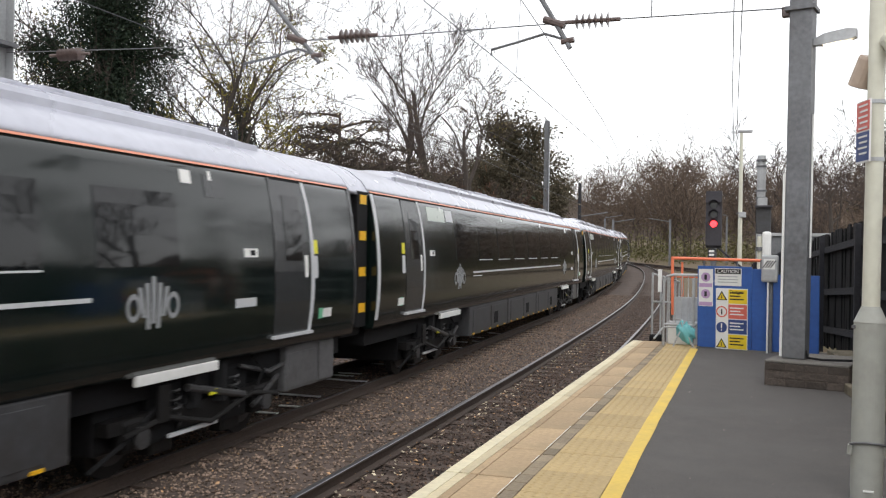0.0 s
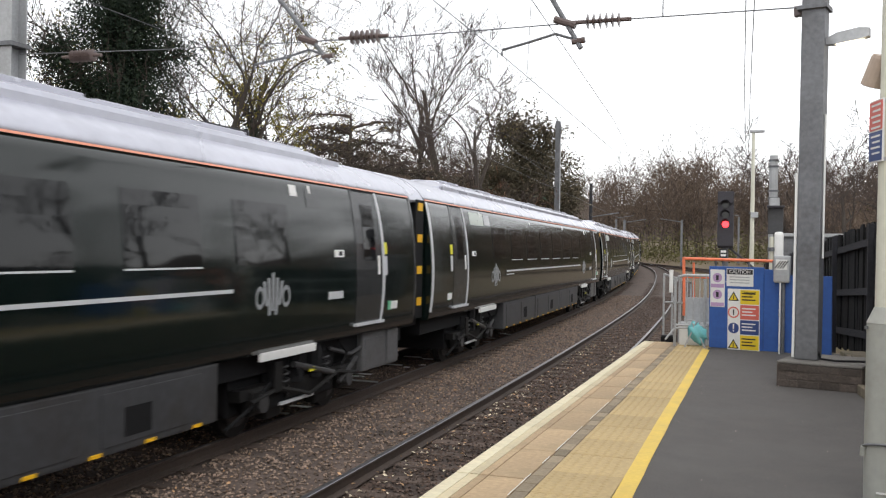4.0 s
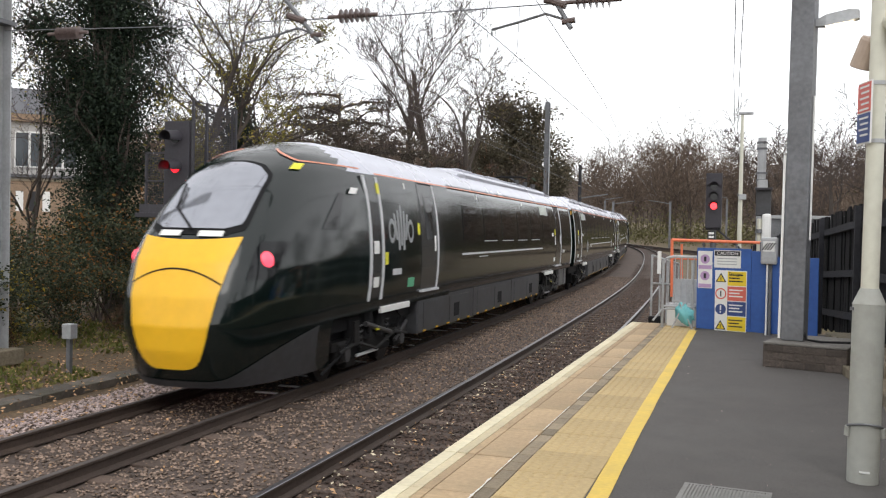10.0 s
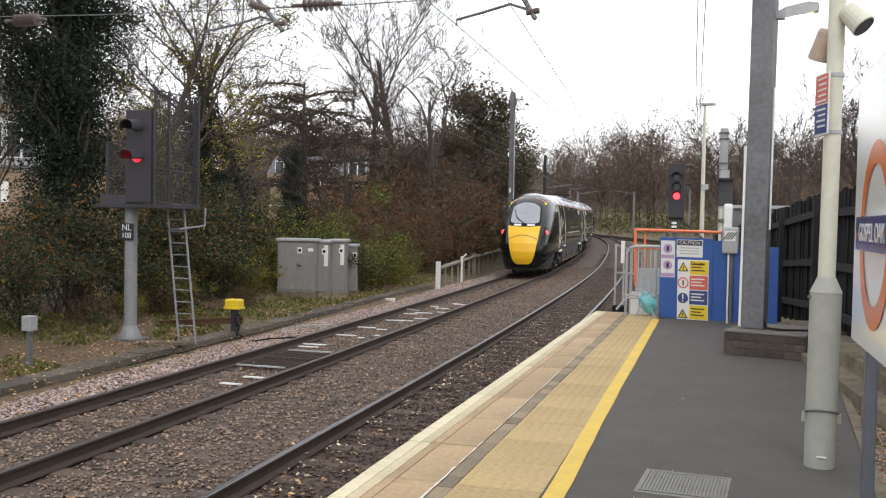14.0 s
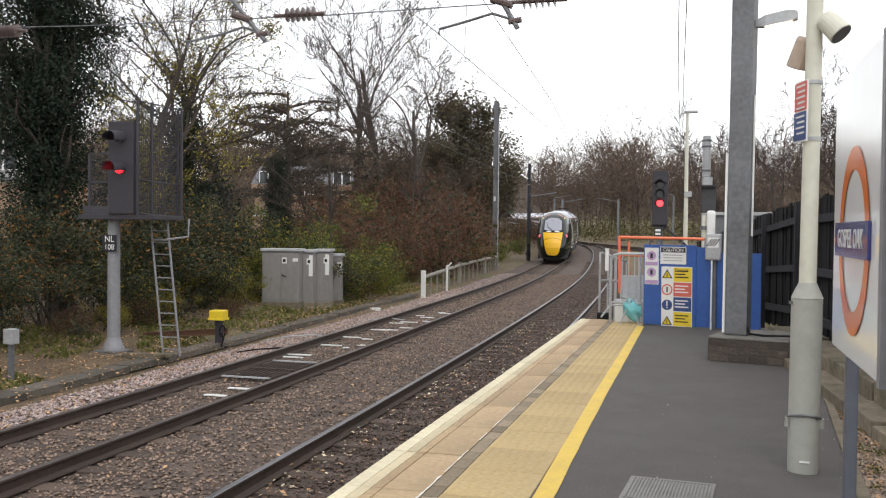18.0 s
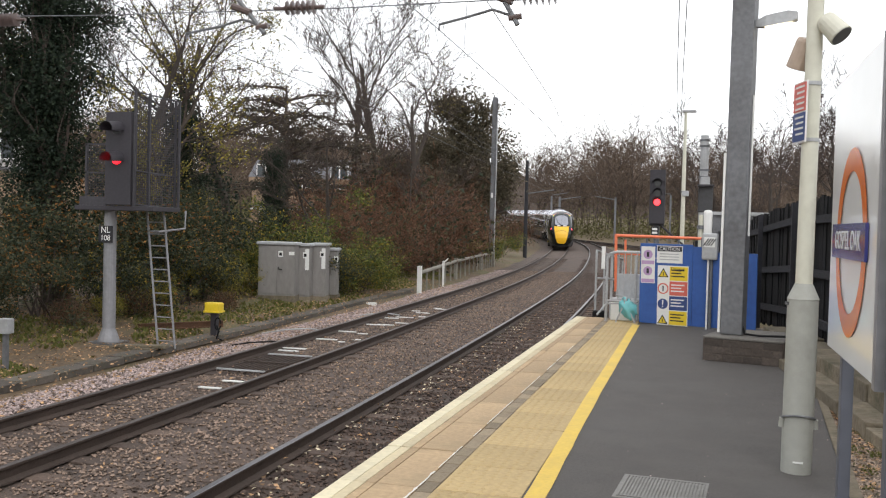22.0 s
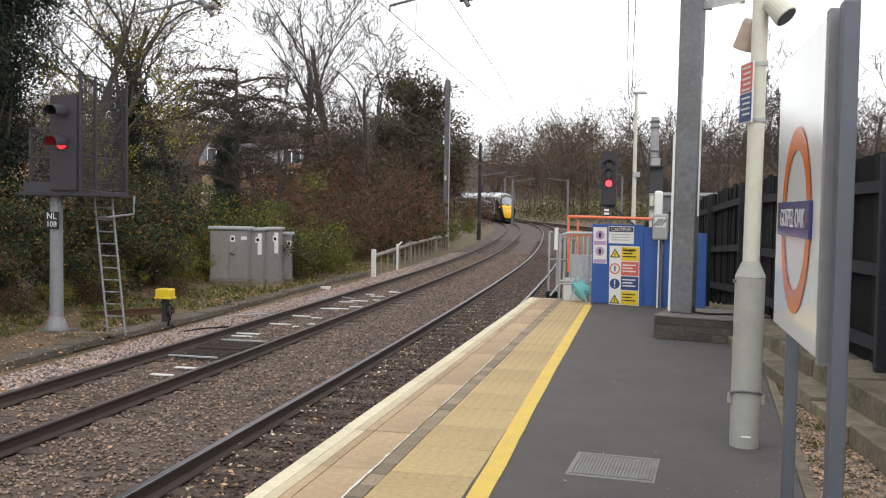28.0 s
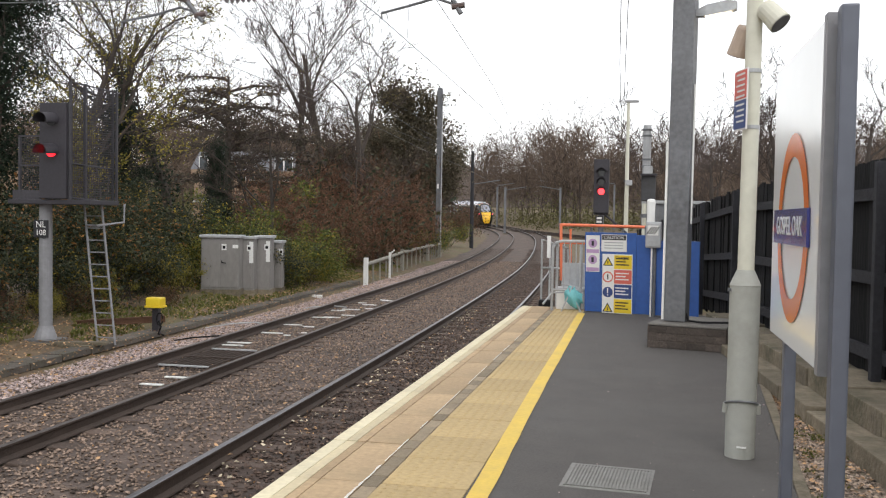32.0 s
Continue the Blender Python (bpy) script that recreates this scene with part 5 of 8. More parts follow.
def build_plinth_and_mast():
    p = thing("mast_plinth", "dark concrete plinth of the overhead mast", "plinth", kind="structure")
    p.matrix_basis = pose(0.075, 11.42, 0, 0, 0, -14)
    part("plinth_block", slab(0.0, 0.93, 0.0, 1.1, -0.1, 0.265, 0.02), M_BRICK_DARK, p)
    part("plinth_cap", slab(0.0, 0.93, 0.0, 1.1, 0.267, 0.295, 0.012), M_PLINTH_TOP, p, "worn grey concrete top")
    for k in range(4):
        for z in (0.0, 0.09, 0.18):
            x = 0.02 + k * 0.228 + (0.11 if z == 0.09 else 0.0)
            part("brick", slab(x, min(x + 0.215, 0.915), -0.008, 0.02, z + 0.006, z + 0.082, 0.004), M_BRICK_DARK, p)
    m = thing("overhead_line_mast", "weathered galvanised steel overhead line mast", "mast", pose(0.43, 11.75, 0.30, 0, 0.3, -14))
    bm = slab(-0.13, 0.13, -0.13, 0.13, 0, 9, 0.012)
    part("mast_column", bm, M_GALV, m, "mottled grey steel column")
    part("cable_cover", slab(-0.16, -0.131, -0.14, -0.09, 0.02, 2.2, 0.004), M_SIGN_WHITE, m, "white plastic cable cover")
    part("clamp_band", slab(-0.18, 0.16, -0.17, 0.17, 4.14, 4.19, 0.004), M_GALV, m)
    part("wire_clamp", slab(-0.24, -0.14, -0.05, 0.05, 4.10, 4.22, 0.01), M_INSULATOR, m)
    part("conduit", pipe([(0.15, -0.05, 1.2), (0.15, -0.05, 2.9)], 0.012, 6), M_SIGN_WHITE, m)
    bm = bmesh.new()
    rings = [[bm.verts.new((x, y, zz)) for y, zz in ((-w, lo), (w, lo), (w * 0.8, hi), (-w * 0.8, hi))] for x, w, lo, hi in ((0.13, 0.04, 3.72, 3.80), (0.25, 0.07, 3.715, 3.85), (0.50, 0.075, 3.745, 3.885), (0.60, 0.06, 3.775, 3.87))]
    for u, v in zip(rings, rings[1:]):
        for k in range(4):
            bm.faces.new((u[k], u[(k + 1) % 4], v[(k + 1) % 4], v[k]))
    bm.faces.new(rings[0]), bm.faces.new(rings[-1])
    lamp = part("lantern", bm, M_GALV_PALE, m, "lit street lantern on a short arm")
    part("lantern_lens", slab(0.24, 0.56, -0.06, 0.06, 3.70, 3.74, 0.01), M_LAMP_GLOW, lamp)
    c = thing("earth_cable", "black cable lying from the mast to the kerb", "cable")
    part("cable", pipe([(0.52, 11.7, 0.45), (0.56, 11.62, 0.32), (0.72, 11.5, 0.315), (0.92, 11.42, 0.33), (1.04, 11.3, 0.345), (1.12, 11.0, 0.32)], 0.014, 6), M_BLACK, c)


build_plinth_and_mast()


def build_sign_boards():
    """The blue site boards at the platform's end and the notices on them."""
    b = thing("site_hoarding", "blue painted hoarding panels with safety notices", "hoarding", pose(-0.92, 15.42, 0, 2, 0, -14))
    for x0, x1, z1 in ((0.0, 0.86, 1.33), (0.864, 1.16, 1.30), (1.164, 1.86, 1.22)):
        part("panel", slab(x0, x1, 0, 0.03, 0.02, z1, 0.004), M_BLUE, b)
    for x, z0, z1 in ((0.44, 0.3, 1.28), (0.80, 0.3, 1.28)):
        part("batten", slab(x - 0.03, x + 0.03, 0.03, 0.07, z0, z1), M_WOOD_OLD, b)
    n = part("danger_notice", slab(0.30, 0.80, -0.008, -0.001, 0.01, 0.98), M_SIGN_WHITE, b, "tall safety notice with four rows of symbols")
    for k, mat in enumerate((M_SIGN_YELLOW, M_SIGN_RED, M_SIGN_BLUE, M_SIGN_YELLOW)):
        z1 = 0.965 - k * 0.24
        part("notice_panel", slab(0.50, 0.79, -0.012, -0.007, z1 - 0.225, z1), mat, n)
        for j in range(3):
            part("text_bar", slab(0.525, 0.74 - 0.05 * (j % 2), -0.014, -0.011, z1 - 0.065 - j * 0.05, z1 - 0.045 - j * 0.05), M_SIGN_BLACK if mat is M_SIGN_YELLOW else M_SIGN_WHITE, n)
    words("Danger", 0.075, Matrix.Translation((0.63, -0.0165, 0.925)) @ Matrix.Rotation(radians(90), 4, "X"), M_SIGN_BLACK, n)
    for z in (0.86, 0.10):
        bm = bmesh.new()
        bm.faces.new([bm.verts.new((0.395 + r * math.sin(a), -0.012, z - 0.02 + r * math.cos(a))) for r, a in ((0.10, 0), (0.10, 2.094), (0.10, 4.189))])
        part("triangle_symbol", bm, M_SIGN_BLACK, n)
        bm = bmesh.new()
        bm.faces.new([bm.verts.new((0.395 + r * math.sin(a), -0.0145, z - 0.022 + r * math.cos(a))) for r, a in ((0.07, 0), (0.07, 2.094), (0.07, 4.189))])
        part("triangle_symbol", bm, M_SIGN_YELLOW, n)
        part("symbol_stroke", slab(0.388, 0.402, -0.0175, -0.0145, z - 0.045, z + 0.015), M_SIGN_BLACK, n)
    bm = bmesh.new()
    for k in range(24):
        a, c = 6.28319 * k / 24, 6.28319 * (k + 1) / 24
        bm.faces.new([bm.verts.new((0.395 + r * math.sin(t), -0.012, 0.605 + r * math.cos(t))) for r, t in ((0.07, a), (0.09, a), (0.09, c), (0.07, c))])
    part("ban_ring", bm, M_SIGN_RED, n)
    part("symbol_stroke", slab(0.385, 0.405, -0.013, -0.0105, 0.56, 0.65), M_SIGN_BLACK, n)
    part("round_symbol", pipe([(0.395, -0.013, 0.355), (0.395, -0.008, 0.355)], 0.085, 22), M_SIGN_BLUE, n)
    part("symbol_stroke", slab(0.385, 0.405, -0.017, -0.0135, 0.34, 0.42), M_SIGN_WHITE, n)
    part("symbol_stroke", slab(0.385, 0.405, -0.017, -0.0135, 0.30, 0.32), M_SIGN_WHITE, n)
    c = part("caution_notice", slab(0.28, 0.70, -0.007, -0.001, 1.02, 1.30), M_SIGN_WHITE, b, "white caution notice with black heading")
    part("heading", slab(0.29, 0.69, -0.010, -0.006, 1.21, 1.29), M_SIGN_BLACK, c)
    words("CAUTION", 0.075, Matrix.Translation((0.49, -0.012, 1.248)) @ Matrix.Rotation(radians(90), 4, "X"), M_SIGN_WHITE, c)
    for j in range(3):
        part("text_bar", slab(0.33, 0.64, -0.010, -0.006, 1.16 - j * 0.045, 1.175 - j * 0.045), M_GALV_PALE, c)
    l = part("pictogram_notice", slab(0.02, 0.25, -0.007, -0.001, 0.68, 1.28), M_SIGN_WHITE, b, "white notice with two round symbols and lilac bands")
    for z in (1.15, 0.88):
        part("round_symbol", pipe([(0.135, -0.011, z), (0.135, -0.006, z)], 0.075, 20), M_SIGN_LILAC, l)
        part("symbol_figure", slab(0.115, 0.155, -0.014, -0.010, z - 0.04, z + 0.04), M_SIGN_BLACK, l)
    for z in (1.02, 0.72):
        part("lilac_band", slab(0.03, 0.24, -0.010, -0.006, z - 0.03, z + 0.03), M_SIGN_LILAC, l)
    w = thing("plastic_wrap", "loose white plastic sheet stuck to the hoarding corner", "plastic sheet")
    bm = bmesh.new()
    v = [bm.verts.new(c) for c in ((-0.86, 15.37, 1.02), (-0.64, 15.31, 1.31), (-0.60, 15.30, 1.12), (-0.72, 15.32, 1.06))]
    bm.faces.new(v)
    bmesh.ops.solidify(bm, geom=bm.faces[:], thickness=0.004)
    part("sheet", bm, M_SIGN_WHITE, w)
    e = thing("electric_cabinet", "grey post-mounted electric box with striped label", "electric box", pose(0.17, 15.1, 0, 0, 0, -8))
    part("box", slab(-0.12, 0.12, -0.09, 0.09, 1.10, 1.52, 0.03), M_GALV_PALE, e, "pale grey box")
    part("label_plate", slab(-0.085, 0.085, -0.096, -0.09, 1.30, 1.46), M_SIGN_WHITE, e)
    for k in range(4):
        o = part("label_stripe", slab(-0.008, 0.008, -0.1, -0.0955, -0.07, 0.07), M_SIGN_BLACK, e)
        o.matrix_basis = pose(-0.055 + k * 0.037, 0, 1.38, 0, 35, 0)
    part("stand_tube", pipe([(0.02, 0, 0), (0.02, 0, 1.12)], 0.03, 10), M_GALV, e)
    part("conduit", pipe([(-0.02, -0.05, 0), (-0.02, -0.05, 1.1)], 0.014, 8), M_SIGN_WHITE, e)


build_sign_boards()


def build_barriers():
    g = thing("galvanised_gate", "galvanised tubular gate at the platform ramp", "gate")
    for x, z1 in ((-1.47, 1.12), (-1.0, 1.12)):
        part("gate_post", pipe([(x, 15.5, 0), (x, 15.5, z1)], 0.024, 8), M_GALV_PALE, g)
    part("top_rail", pipe([(-1.47, 15.5, 0.9), (-1.47, 15.5, 1.05), (-1.42, 15.5, 1.14), (-1.32, 15.5, 1.17), (-0.9, 15.5, 1.17)], 0.024, 8), M_GALV_PALE, g)
    part("bottom_rail", pipe([(-1.47, 15.5, 0.35), (-0.95, 15.5, 0.35)], 0.02, 8), M_GALV_PALE, g)
    for k in range(5):
        part("gate_bar", pipe([(-1.38 + k * 0.1, 15.5, 0.35), (-1.38 + k * 0.1, 15.5, 1.16)], 0.009, 6), M_GALV_PALE, g)
    part("brace", pipe([(-1.6, 15.3, 0.12), (-1.47, 15.5, 0.3), (-1.1, 15.5, 0.32)], 0.018, 6), M_GALV_PALE, g)
    o = thing("orange_barrier", "orange tubular site barrier with two rails", "barrier")
    for y, x0, x1 in ((16.4, -1.42, 0.10),):
        part("rail", pipe([(x0, y, 1.44), (x1, y + 0.4, 1.42)], 0.026, 8), M_ORANGE_RAIL, o)
        part("rail", pipe([(x0, y, 1.12), (-0.7, y + 0.2, 1.11)], 0.02, 8), M_ORANGE_RAIL, o)
        part("upright", pipe([(x0 + 0.02, y, 0.45), (x0, y, 1.46)], 0.026, 8), M_ORANGE_RAIL, o)
        part("upright", pipe([(x0 + 0.12, y + 0.9, 0.2), (x0 + 0.10, y + 0.9, 1.36)], 0.022, 8), M_ORANGE_RAIL, o)
        for x in (-0.9, -0.35, 0.05):
            part("upright", pipe([(x, y + 0.3, 0.0), (x, y + 0.3, 1.44)], 0.02, 8), M_GALV, o)
    w = thing("ramp_handrail", "white and galvanised handrail along the platform ramp", "handrail")
    for x in (-1.78, -0.4):
        for k in range(5):
            y = 16.7 + k * 1.5
            z = -0.08 * k
            part("baluster", pipe([(x, y, z - 1.1), (x, y, z + 1.15)], 0.02, 8), M_GALV_PALE, w)
        for h in (1.15, 0.65):
            part("rail", pipe([(x, 16.7, h), (x, 22.7, h - 0.32)], 0.022, 8), M_GALV_PALE, w)
    part("white_end_plate", slab(-1.64, -1.58, 16.2, 16.28, 0.85, 1.24), M_SIGN_WHITE, w)
    r = thing("platform_ramp", "sloping ramp beyond the platform's end", "ramp", kind="structure")
    bm = bmesh.new()
    v = [bm.verts.new(c) for c in ((-1.9, 16.17, -0.05), (0.55, 16.17, -0.05), (0.3, 23, -0.95), (-1.9, 23, -0.95), (-1.9, 16.17, -1.3), (0.55, 16.17, -1.3), (0.3, 23, -1.3), (-1.9, 23, -1.3))]
    for f in ((0, 1, 2, 3), (4, 5, 1, 0), (5, 6, 2, 1), (6, 7, 3, 2), (7, 4, 0, 3)):
        bm.faces.new([v[i] for i in f])
    part("ramp_surface", bm, M_CONCRETE, r)
    for name, label, cat, args, mat in (("white_crate", "white plastic storage crate", "crate", (-1.42, -0.95, 15.75, 16.1, 0.0, 0.34, 0.02), M_SIGN_WHITE), ("grey_board", "grey sheet leaning in the site enclosure", "board", (-1.36, -0.9, 16.12, 16.15, 0.3, 0.78, 0.006), M_GALV_PALE)):
        t = thing(name, label, cat)
        part("body", slab(*args), mat, t)
        if name == "white_crate":
            part("lid", slab(-1.44, -0.93, 15.73, 16.12, 0.34, 0.37, 0.01), M_GALV_PALE, t)
    sack = thing("turquoise_sack", "crumpled turquoise plastic sack hanging on a folding frame", "sack")
    bm = bmesh.new()
    bmesh.ops.create_icosphere(bm, subdivisions=3, radius=0.2)
    for v in bm.verts:
        v.co *= 0.9 + 0.5 * noise.noise(v.co * 11) + 0.3 * noise.noise(v.co * 24)
        v.co = Vector((-1.10 + v.co.x * (0.75 - 0.9 * max(v.co.z, 0)) + v.co.z * -0.30, 15.42 + v.co.y * 0.35, 0.24 + v.co.z * 0.95))
    part("sack_body", bm, M_TEAL, sack, smooth=True)
    for a, b in (((-1.3, 15.38, 0.0), (-1.12, 15.4, 0.42)), ((-0.98, 15.38, 0.0), (-1.18, 15.4, 0.4)), ((-1.3, 15.5, 0.45), (-1.1, 15.42, 0.42))):
        part("frame_tube", pipe([a, b], 0.014, 6), M_GALV_PALE, sack)
    rub = thing("rubber_end_block", "black rubber block at the platform's corner", "block")
    part("block", slab(-1.80, -1.5, 16.2, 16.5, -0.5, -0.02, 0.02), M_BLACK, rub)
    part("block", slab(-1.78, -1.52, 16.25, 16.45, -0.05, 0.10, 0.03), M_BLACK, rub)


build_barriers()


# ---- signals, lamps and masts beyond the platform ----
def build_platform_signal():
    s = thing("starter_signal", "black colour-light signal showing red on a post", "signal", pose(-1.15, 26.0, -1.2, 0, 0, 0))
    part("post", pipe([(0, 0.1, 0), (0, 0.1, 3.4)], 0.08, 12), M_GALV, s)
    h = part("signal_head", slab(-0.21, 0.21, -0.12, 0.12, 2.93, 4.38, 0.02), M_SIGNAL, s, "black three-aspect head")
    for z, mat in ((4.05, M_LENS_OFF), (3.78, M_LENS_OFF), (3.53, M_SIGNAL_RED)):
        a = part("lens", pipe([(0, -0.115, z), (0, -0.135, z)], 0.09, 18), mat, h, "lit red lens" if mat is M_SIGNAL_RED else "")
        bm = bmesh.new()
        pts = [(math.cos(t), math.sin(t)) for t in np.linspace(-0.1, 3.24, 12)]
        lo = [bm.verts.new((0.13 * c, -0.12, z + 0.13 * q)) for c, q in pts]
        hi = [bm.verts.new((0.13 * c, -0.34, z + 0.13 * q)) for c, q in pts]
        for k in range(11):
            bm.faces.new((lo[k], lo[k + 1], hi[k + 1], hi[k]))
        part("hood", bm, M_SIGNAL, h)
    part("route_box", slab(-0.21, 0.21, -0.16, 0.1, 4.10, 4.42, 0.01), M_SIGNAL, s)
    part("identity_plate", slab(-0.14, 0.06, -0.14, -0.12, 2.62, 2.86), M_SIGN_BLACK, s, "black plate with pale marks")
    for z in (2.69, 2.79):
        part("plate_mark", slab(-0.11, 0.03, -0.145, -0.139, z - 0.03, z + 0.03), M_SIGN_WHITE, s)
    part("bracket", slab(-0.2, 0.2, -0.02, 0.06, 2.88, 2.94), M_SIGNAL, s)
    part("bracket_arm", pipe([(0.1, 0, 2.9), (0.75, 0.1, 2.35)], 0.03, 6), M_SIGNAL, s)


build_platform_signal()


def build_far_lamps():
    l = thing("far_lamp_post", "slender white lamp post with flat lantern", "lamp post", pose(-0.62, 35, -0.9))
    part("column", pipe([(0, 0, 0), (0, 0, 3.4), (0, 0, 6.85)], [0.09, 0.075, 0.055], 12), M_CREAM, l)
    part("lantern", slab(-0.14, 0.38, -0.1, 0.1, 6.83, 6.93, 0.03), M_GALV_PALE, l)
    part("camera_box", slab(-0.05, 0.2, -0.12, 0.05, 3.75, 3.95, 0.02), M_GALV_PALE, l)
    part("clamp_band", pipe([(0, 0, 3.88), (0, 0, 3.94)], 0.12, 12), M_GALV, l)
    m = thing("signal_mast", "grey galvanised mast with clamps", "mast", pose(0.1, 40, -0.9))
    part("column", pipe([(0, 0, 0), (0, 0, 6.5)], 0.17, 14), M_GALV_PALE, m)
    for z in (6.0, 6.25, 5.0, 4.7):
        part("clamp_band", pipe([(0, 0, z), (0, 0, z + 0.08)], 0.22, 14), M_GALV, m)
    part("fixture_box", slab(-0.12, 0.25, -0.25, -0.17, 4.4, 4.75, 0.02), M_GALV_PALE, m)
    t = thing("signal_telephone_box", "dark grey hooded equipment box on a stand", "equipment box", pose(0.13, 27, -0.9))
    part("box", slab(-0.2, 0.2, -0.15, 0.15, 3.0, 3.75, 0.03), M_SKIRT, t)
    part("hood", slab(-0.23, 0.23, -0.28, 0.18, 3.72, 3.78, 0.01), M_SIGNAL, t)
    part("stand_tube", pipe([(0, 0, 0), (0, 0, 3.05)], 0.06, 8), M_GALV_PALE, t)
    c = thing("lamp_control_case", "white rounded control case on a pole", "control case", pose(0.16, 20, -0.6))
    part("case", slab(-0.09, 0.09, -0.09, 0.09, 1.9, 2.6, 0.06), M_SIGN_WHITE, c)
    part("pole", pipe([(-0.14, 0, 0), (-0.14, 0, 2.5)], 0.045, 8), M_CREAM, c)
    part("clamp_band", pipe([(-0.14, 0, 2.2), (-0.14, 0, 2.28)], 0.08, 8), M_GALV, c)
    h = thing("trackside_hut", "low grey flat-roofed relay hut behind the fence", "hut", pose(1.1, 30.5, -0.9))
    part("wall", slab(-0.7, 1.4, 0, 2.0, 0, 3.0), M_GALV, h)
    part("roof", slab(-0.8, 1.5, -0.1, 2.1, 3.0, 3.1, 0.01), M_GALV_PALE, h)


build_far_lamps()


def build_left_signal():
    g = ground_height(-11.0, 15.5)
    s = thing("trackside_signal", "dark two-aspect signal in a mesh cage on a grey post", "signal", pose(-11.1, 15.5, g, 0, 0, 0))
    z0 = 1.66 - g
    part("post", pipe([(0, 0, 0), (0, 0, 0.10), (0, 0, 0.3), (0, 0, z0)], [0.22, 0.2, 0.125, 0.115], 16), M_POST_GREY, s, "grey tubular post")
    part("base_plate", slab(-0.28, 0.28, -0.28, 0.28, 0.0, 0.05, 0.01), M_GALV, s)
    part("platform_deck", slab(-0.60, 1.14, -0.3, 0.65, z0, z0 + 0.09, 0.01), M_SIGNAL, s, "dark steel deck")
    h = part("signal_head", slab(0.10, 0.66, -0.34, -0.12, z0 + 0.1, z0 + 1.88, 0.02), M_SIGNAL, s, "dark rectangular signal head")
    for z, mat in ((z0 + 1.55, M_LENS_OFF), (z0 + 0.98, M_SIGNAL_DEEP)):
        part("lens", pipe([(0.36, -0.335, z), (0.36, -0.36, z)], 0.10, 18), mat, h, "lit red lens" if mat is M_SIGNAL_DEEP else "")
        bm = bmesh.new()
        pts = [(math.cos(t), math.sin(t)) for t in np.linspace(-0.30, 3.35, 16)]
        lo = [bm.verts.new((0.36 + 0.15 * c, -0.34, z + 0.15 * q)) for c, q in pts]
        hi = [bm.verts.new((0.33 + 0.14 * c, -0.66, z + 0.14 * q - 0.02)) for c, q in pts]
        for k in range(15):
            bm.faces.new((lo[k], lo[k + 1], hi[k + 1], hi[k]))
        part("hood", bm, M_SIGNAL, h, "deep curved hood")
    p = part("identity_plate", slab(-0.16, 0.15, -0.15, -0.125, 1.98, 2.31, 0.005), M_SIGN_BLACK, s, "black identity plate with white letters")
    words("NL", 0.17, Matrix.Translation((0.0, -0.153, 2.225)) @ Matrix.Rotation(radians(90), 4, "X"), M_SIGN_WHITE, p)
    words("108", 0.15, Matrix.Translation((0.0, -0.153, 2.07)) @ Matrix.Rotation(radians(90), 4, "X"), M_SIGN_WHITE, p)
    # the cage: frames of angle steel and wire mesh
    for x, yy, h in ((0.71, -0.28, 2.30), (0.82, 0.02, 2.27), (1.03, 0.60, 2.20), (1.10, 0.62, 2.19)):
        part("cage_upright", slab(x - 0.022, x + 0.022, yy - 0.02, yy + 0.02, z0 + 0.09, z0 + h), M_CAGE, s)
    for x in (-0.58, 0.03):
        part("cage_upright", slab(x - 0.022, x + 0.022, 0.0, 0.04, z0 + 0.09, z0 + 1.30), M_CAGE, s)
    for z in (0.72, 1.28):
        part("cage_rail", slab(-0.60, 0.06, 0.0, 0.035, z0 + z, z0 + z + 0.035), M_CAGE, s)
    part("toe_board", slab(-0.50, 0.10, -0.29, -0.26, z0 + 0.09, z0 + 0.26), M_CAGE, s)
    for z in (0.10, 0.74, 2.24):
        part("cage_rail", pipe([(0.71, -0.28, z0 + z + 0.03), (0.82, 0.02, z0 + z), (1.03, 0.60, z0 + z - 0.04), (1.10, 0.62, z0 + z - 0.05)], 0.018, 6), M_CAGE, s)
    for (xa, ya), (xb, yb), zt in (((0.71, -0.28), (1.05, 0.61), 2.2), ((-0.58, 0.02), (0.03, 0.02), 1.28)):
        bm = bmesh.new()
        n = int(math.hypot(xb - xa, yb - ya) / 0.045)
        for k in range(n + 1):
            f = k / n
            tube(bm, [(xa + (xb - xa) * f, ya + (yb - ya) * f, z0 + 0.1), (xa + (xb - xa) * f, ya + (yb - ya) * f, z0 + zt)], 0.0055, 4)
        for k in range(int(zt / 0.045)):
            z = z0 + 0.12 + k * 0.045
            if z < z0 + zt:
                tube(bm, [(xa, ya, z), (xb, yb, z)], 0.0055, 4)
        part("wire_mesh", bm, M_CAGE, s, "fine wire mesh")
    l = thing("signal_ladder", "galvanised steel ladder up to the signal deck", "ladder", pose(-10.2, 15.9, ground_height(-10.2, 15.9)))
    top = Vector((-0.12, 0, z0 + 0.35))
    for x in (-0.19, 0.19):
        part("stile", pipe([(x + 0.17, -0.05, 0), (x - 0.20, 0.05, z0 + 0.1)], 0.022, 6), M_POST_GREY, l)
    for k in range(11):
        f = (k + 0.6) / 11.2
        part("rung", pipe([(-0.19 + 0.17 - 0.36 * f, -0.05 + 0.1 * f, z0 * f), (0.19 + 0.17 - 0.36 * f, -0.05 + 0.1 * f, z0 * f)], 0.013, 6), M_POST_GREY, l)
    part("grab_rail", pipe([(-0.3, 0, z0 - 0.32), (0.1, -0.25, z0 - 0.32), (0.5, 0, z0 - 0.25), (0.48, 0.05, z0 + 0.1)], 0.022, 6), M_POST_GREY, l)


build_left_signal()


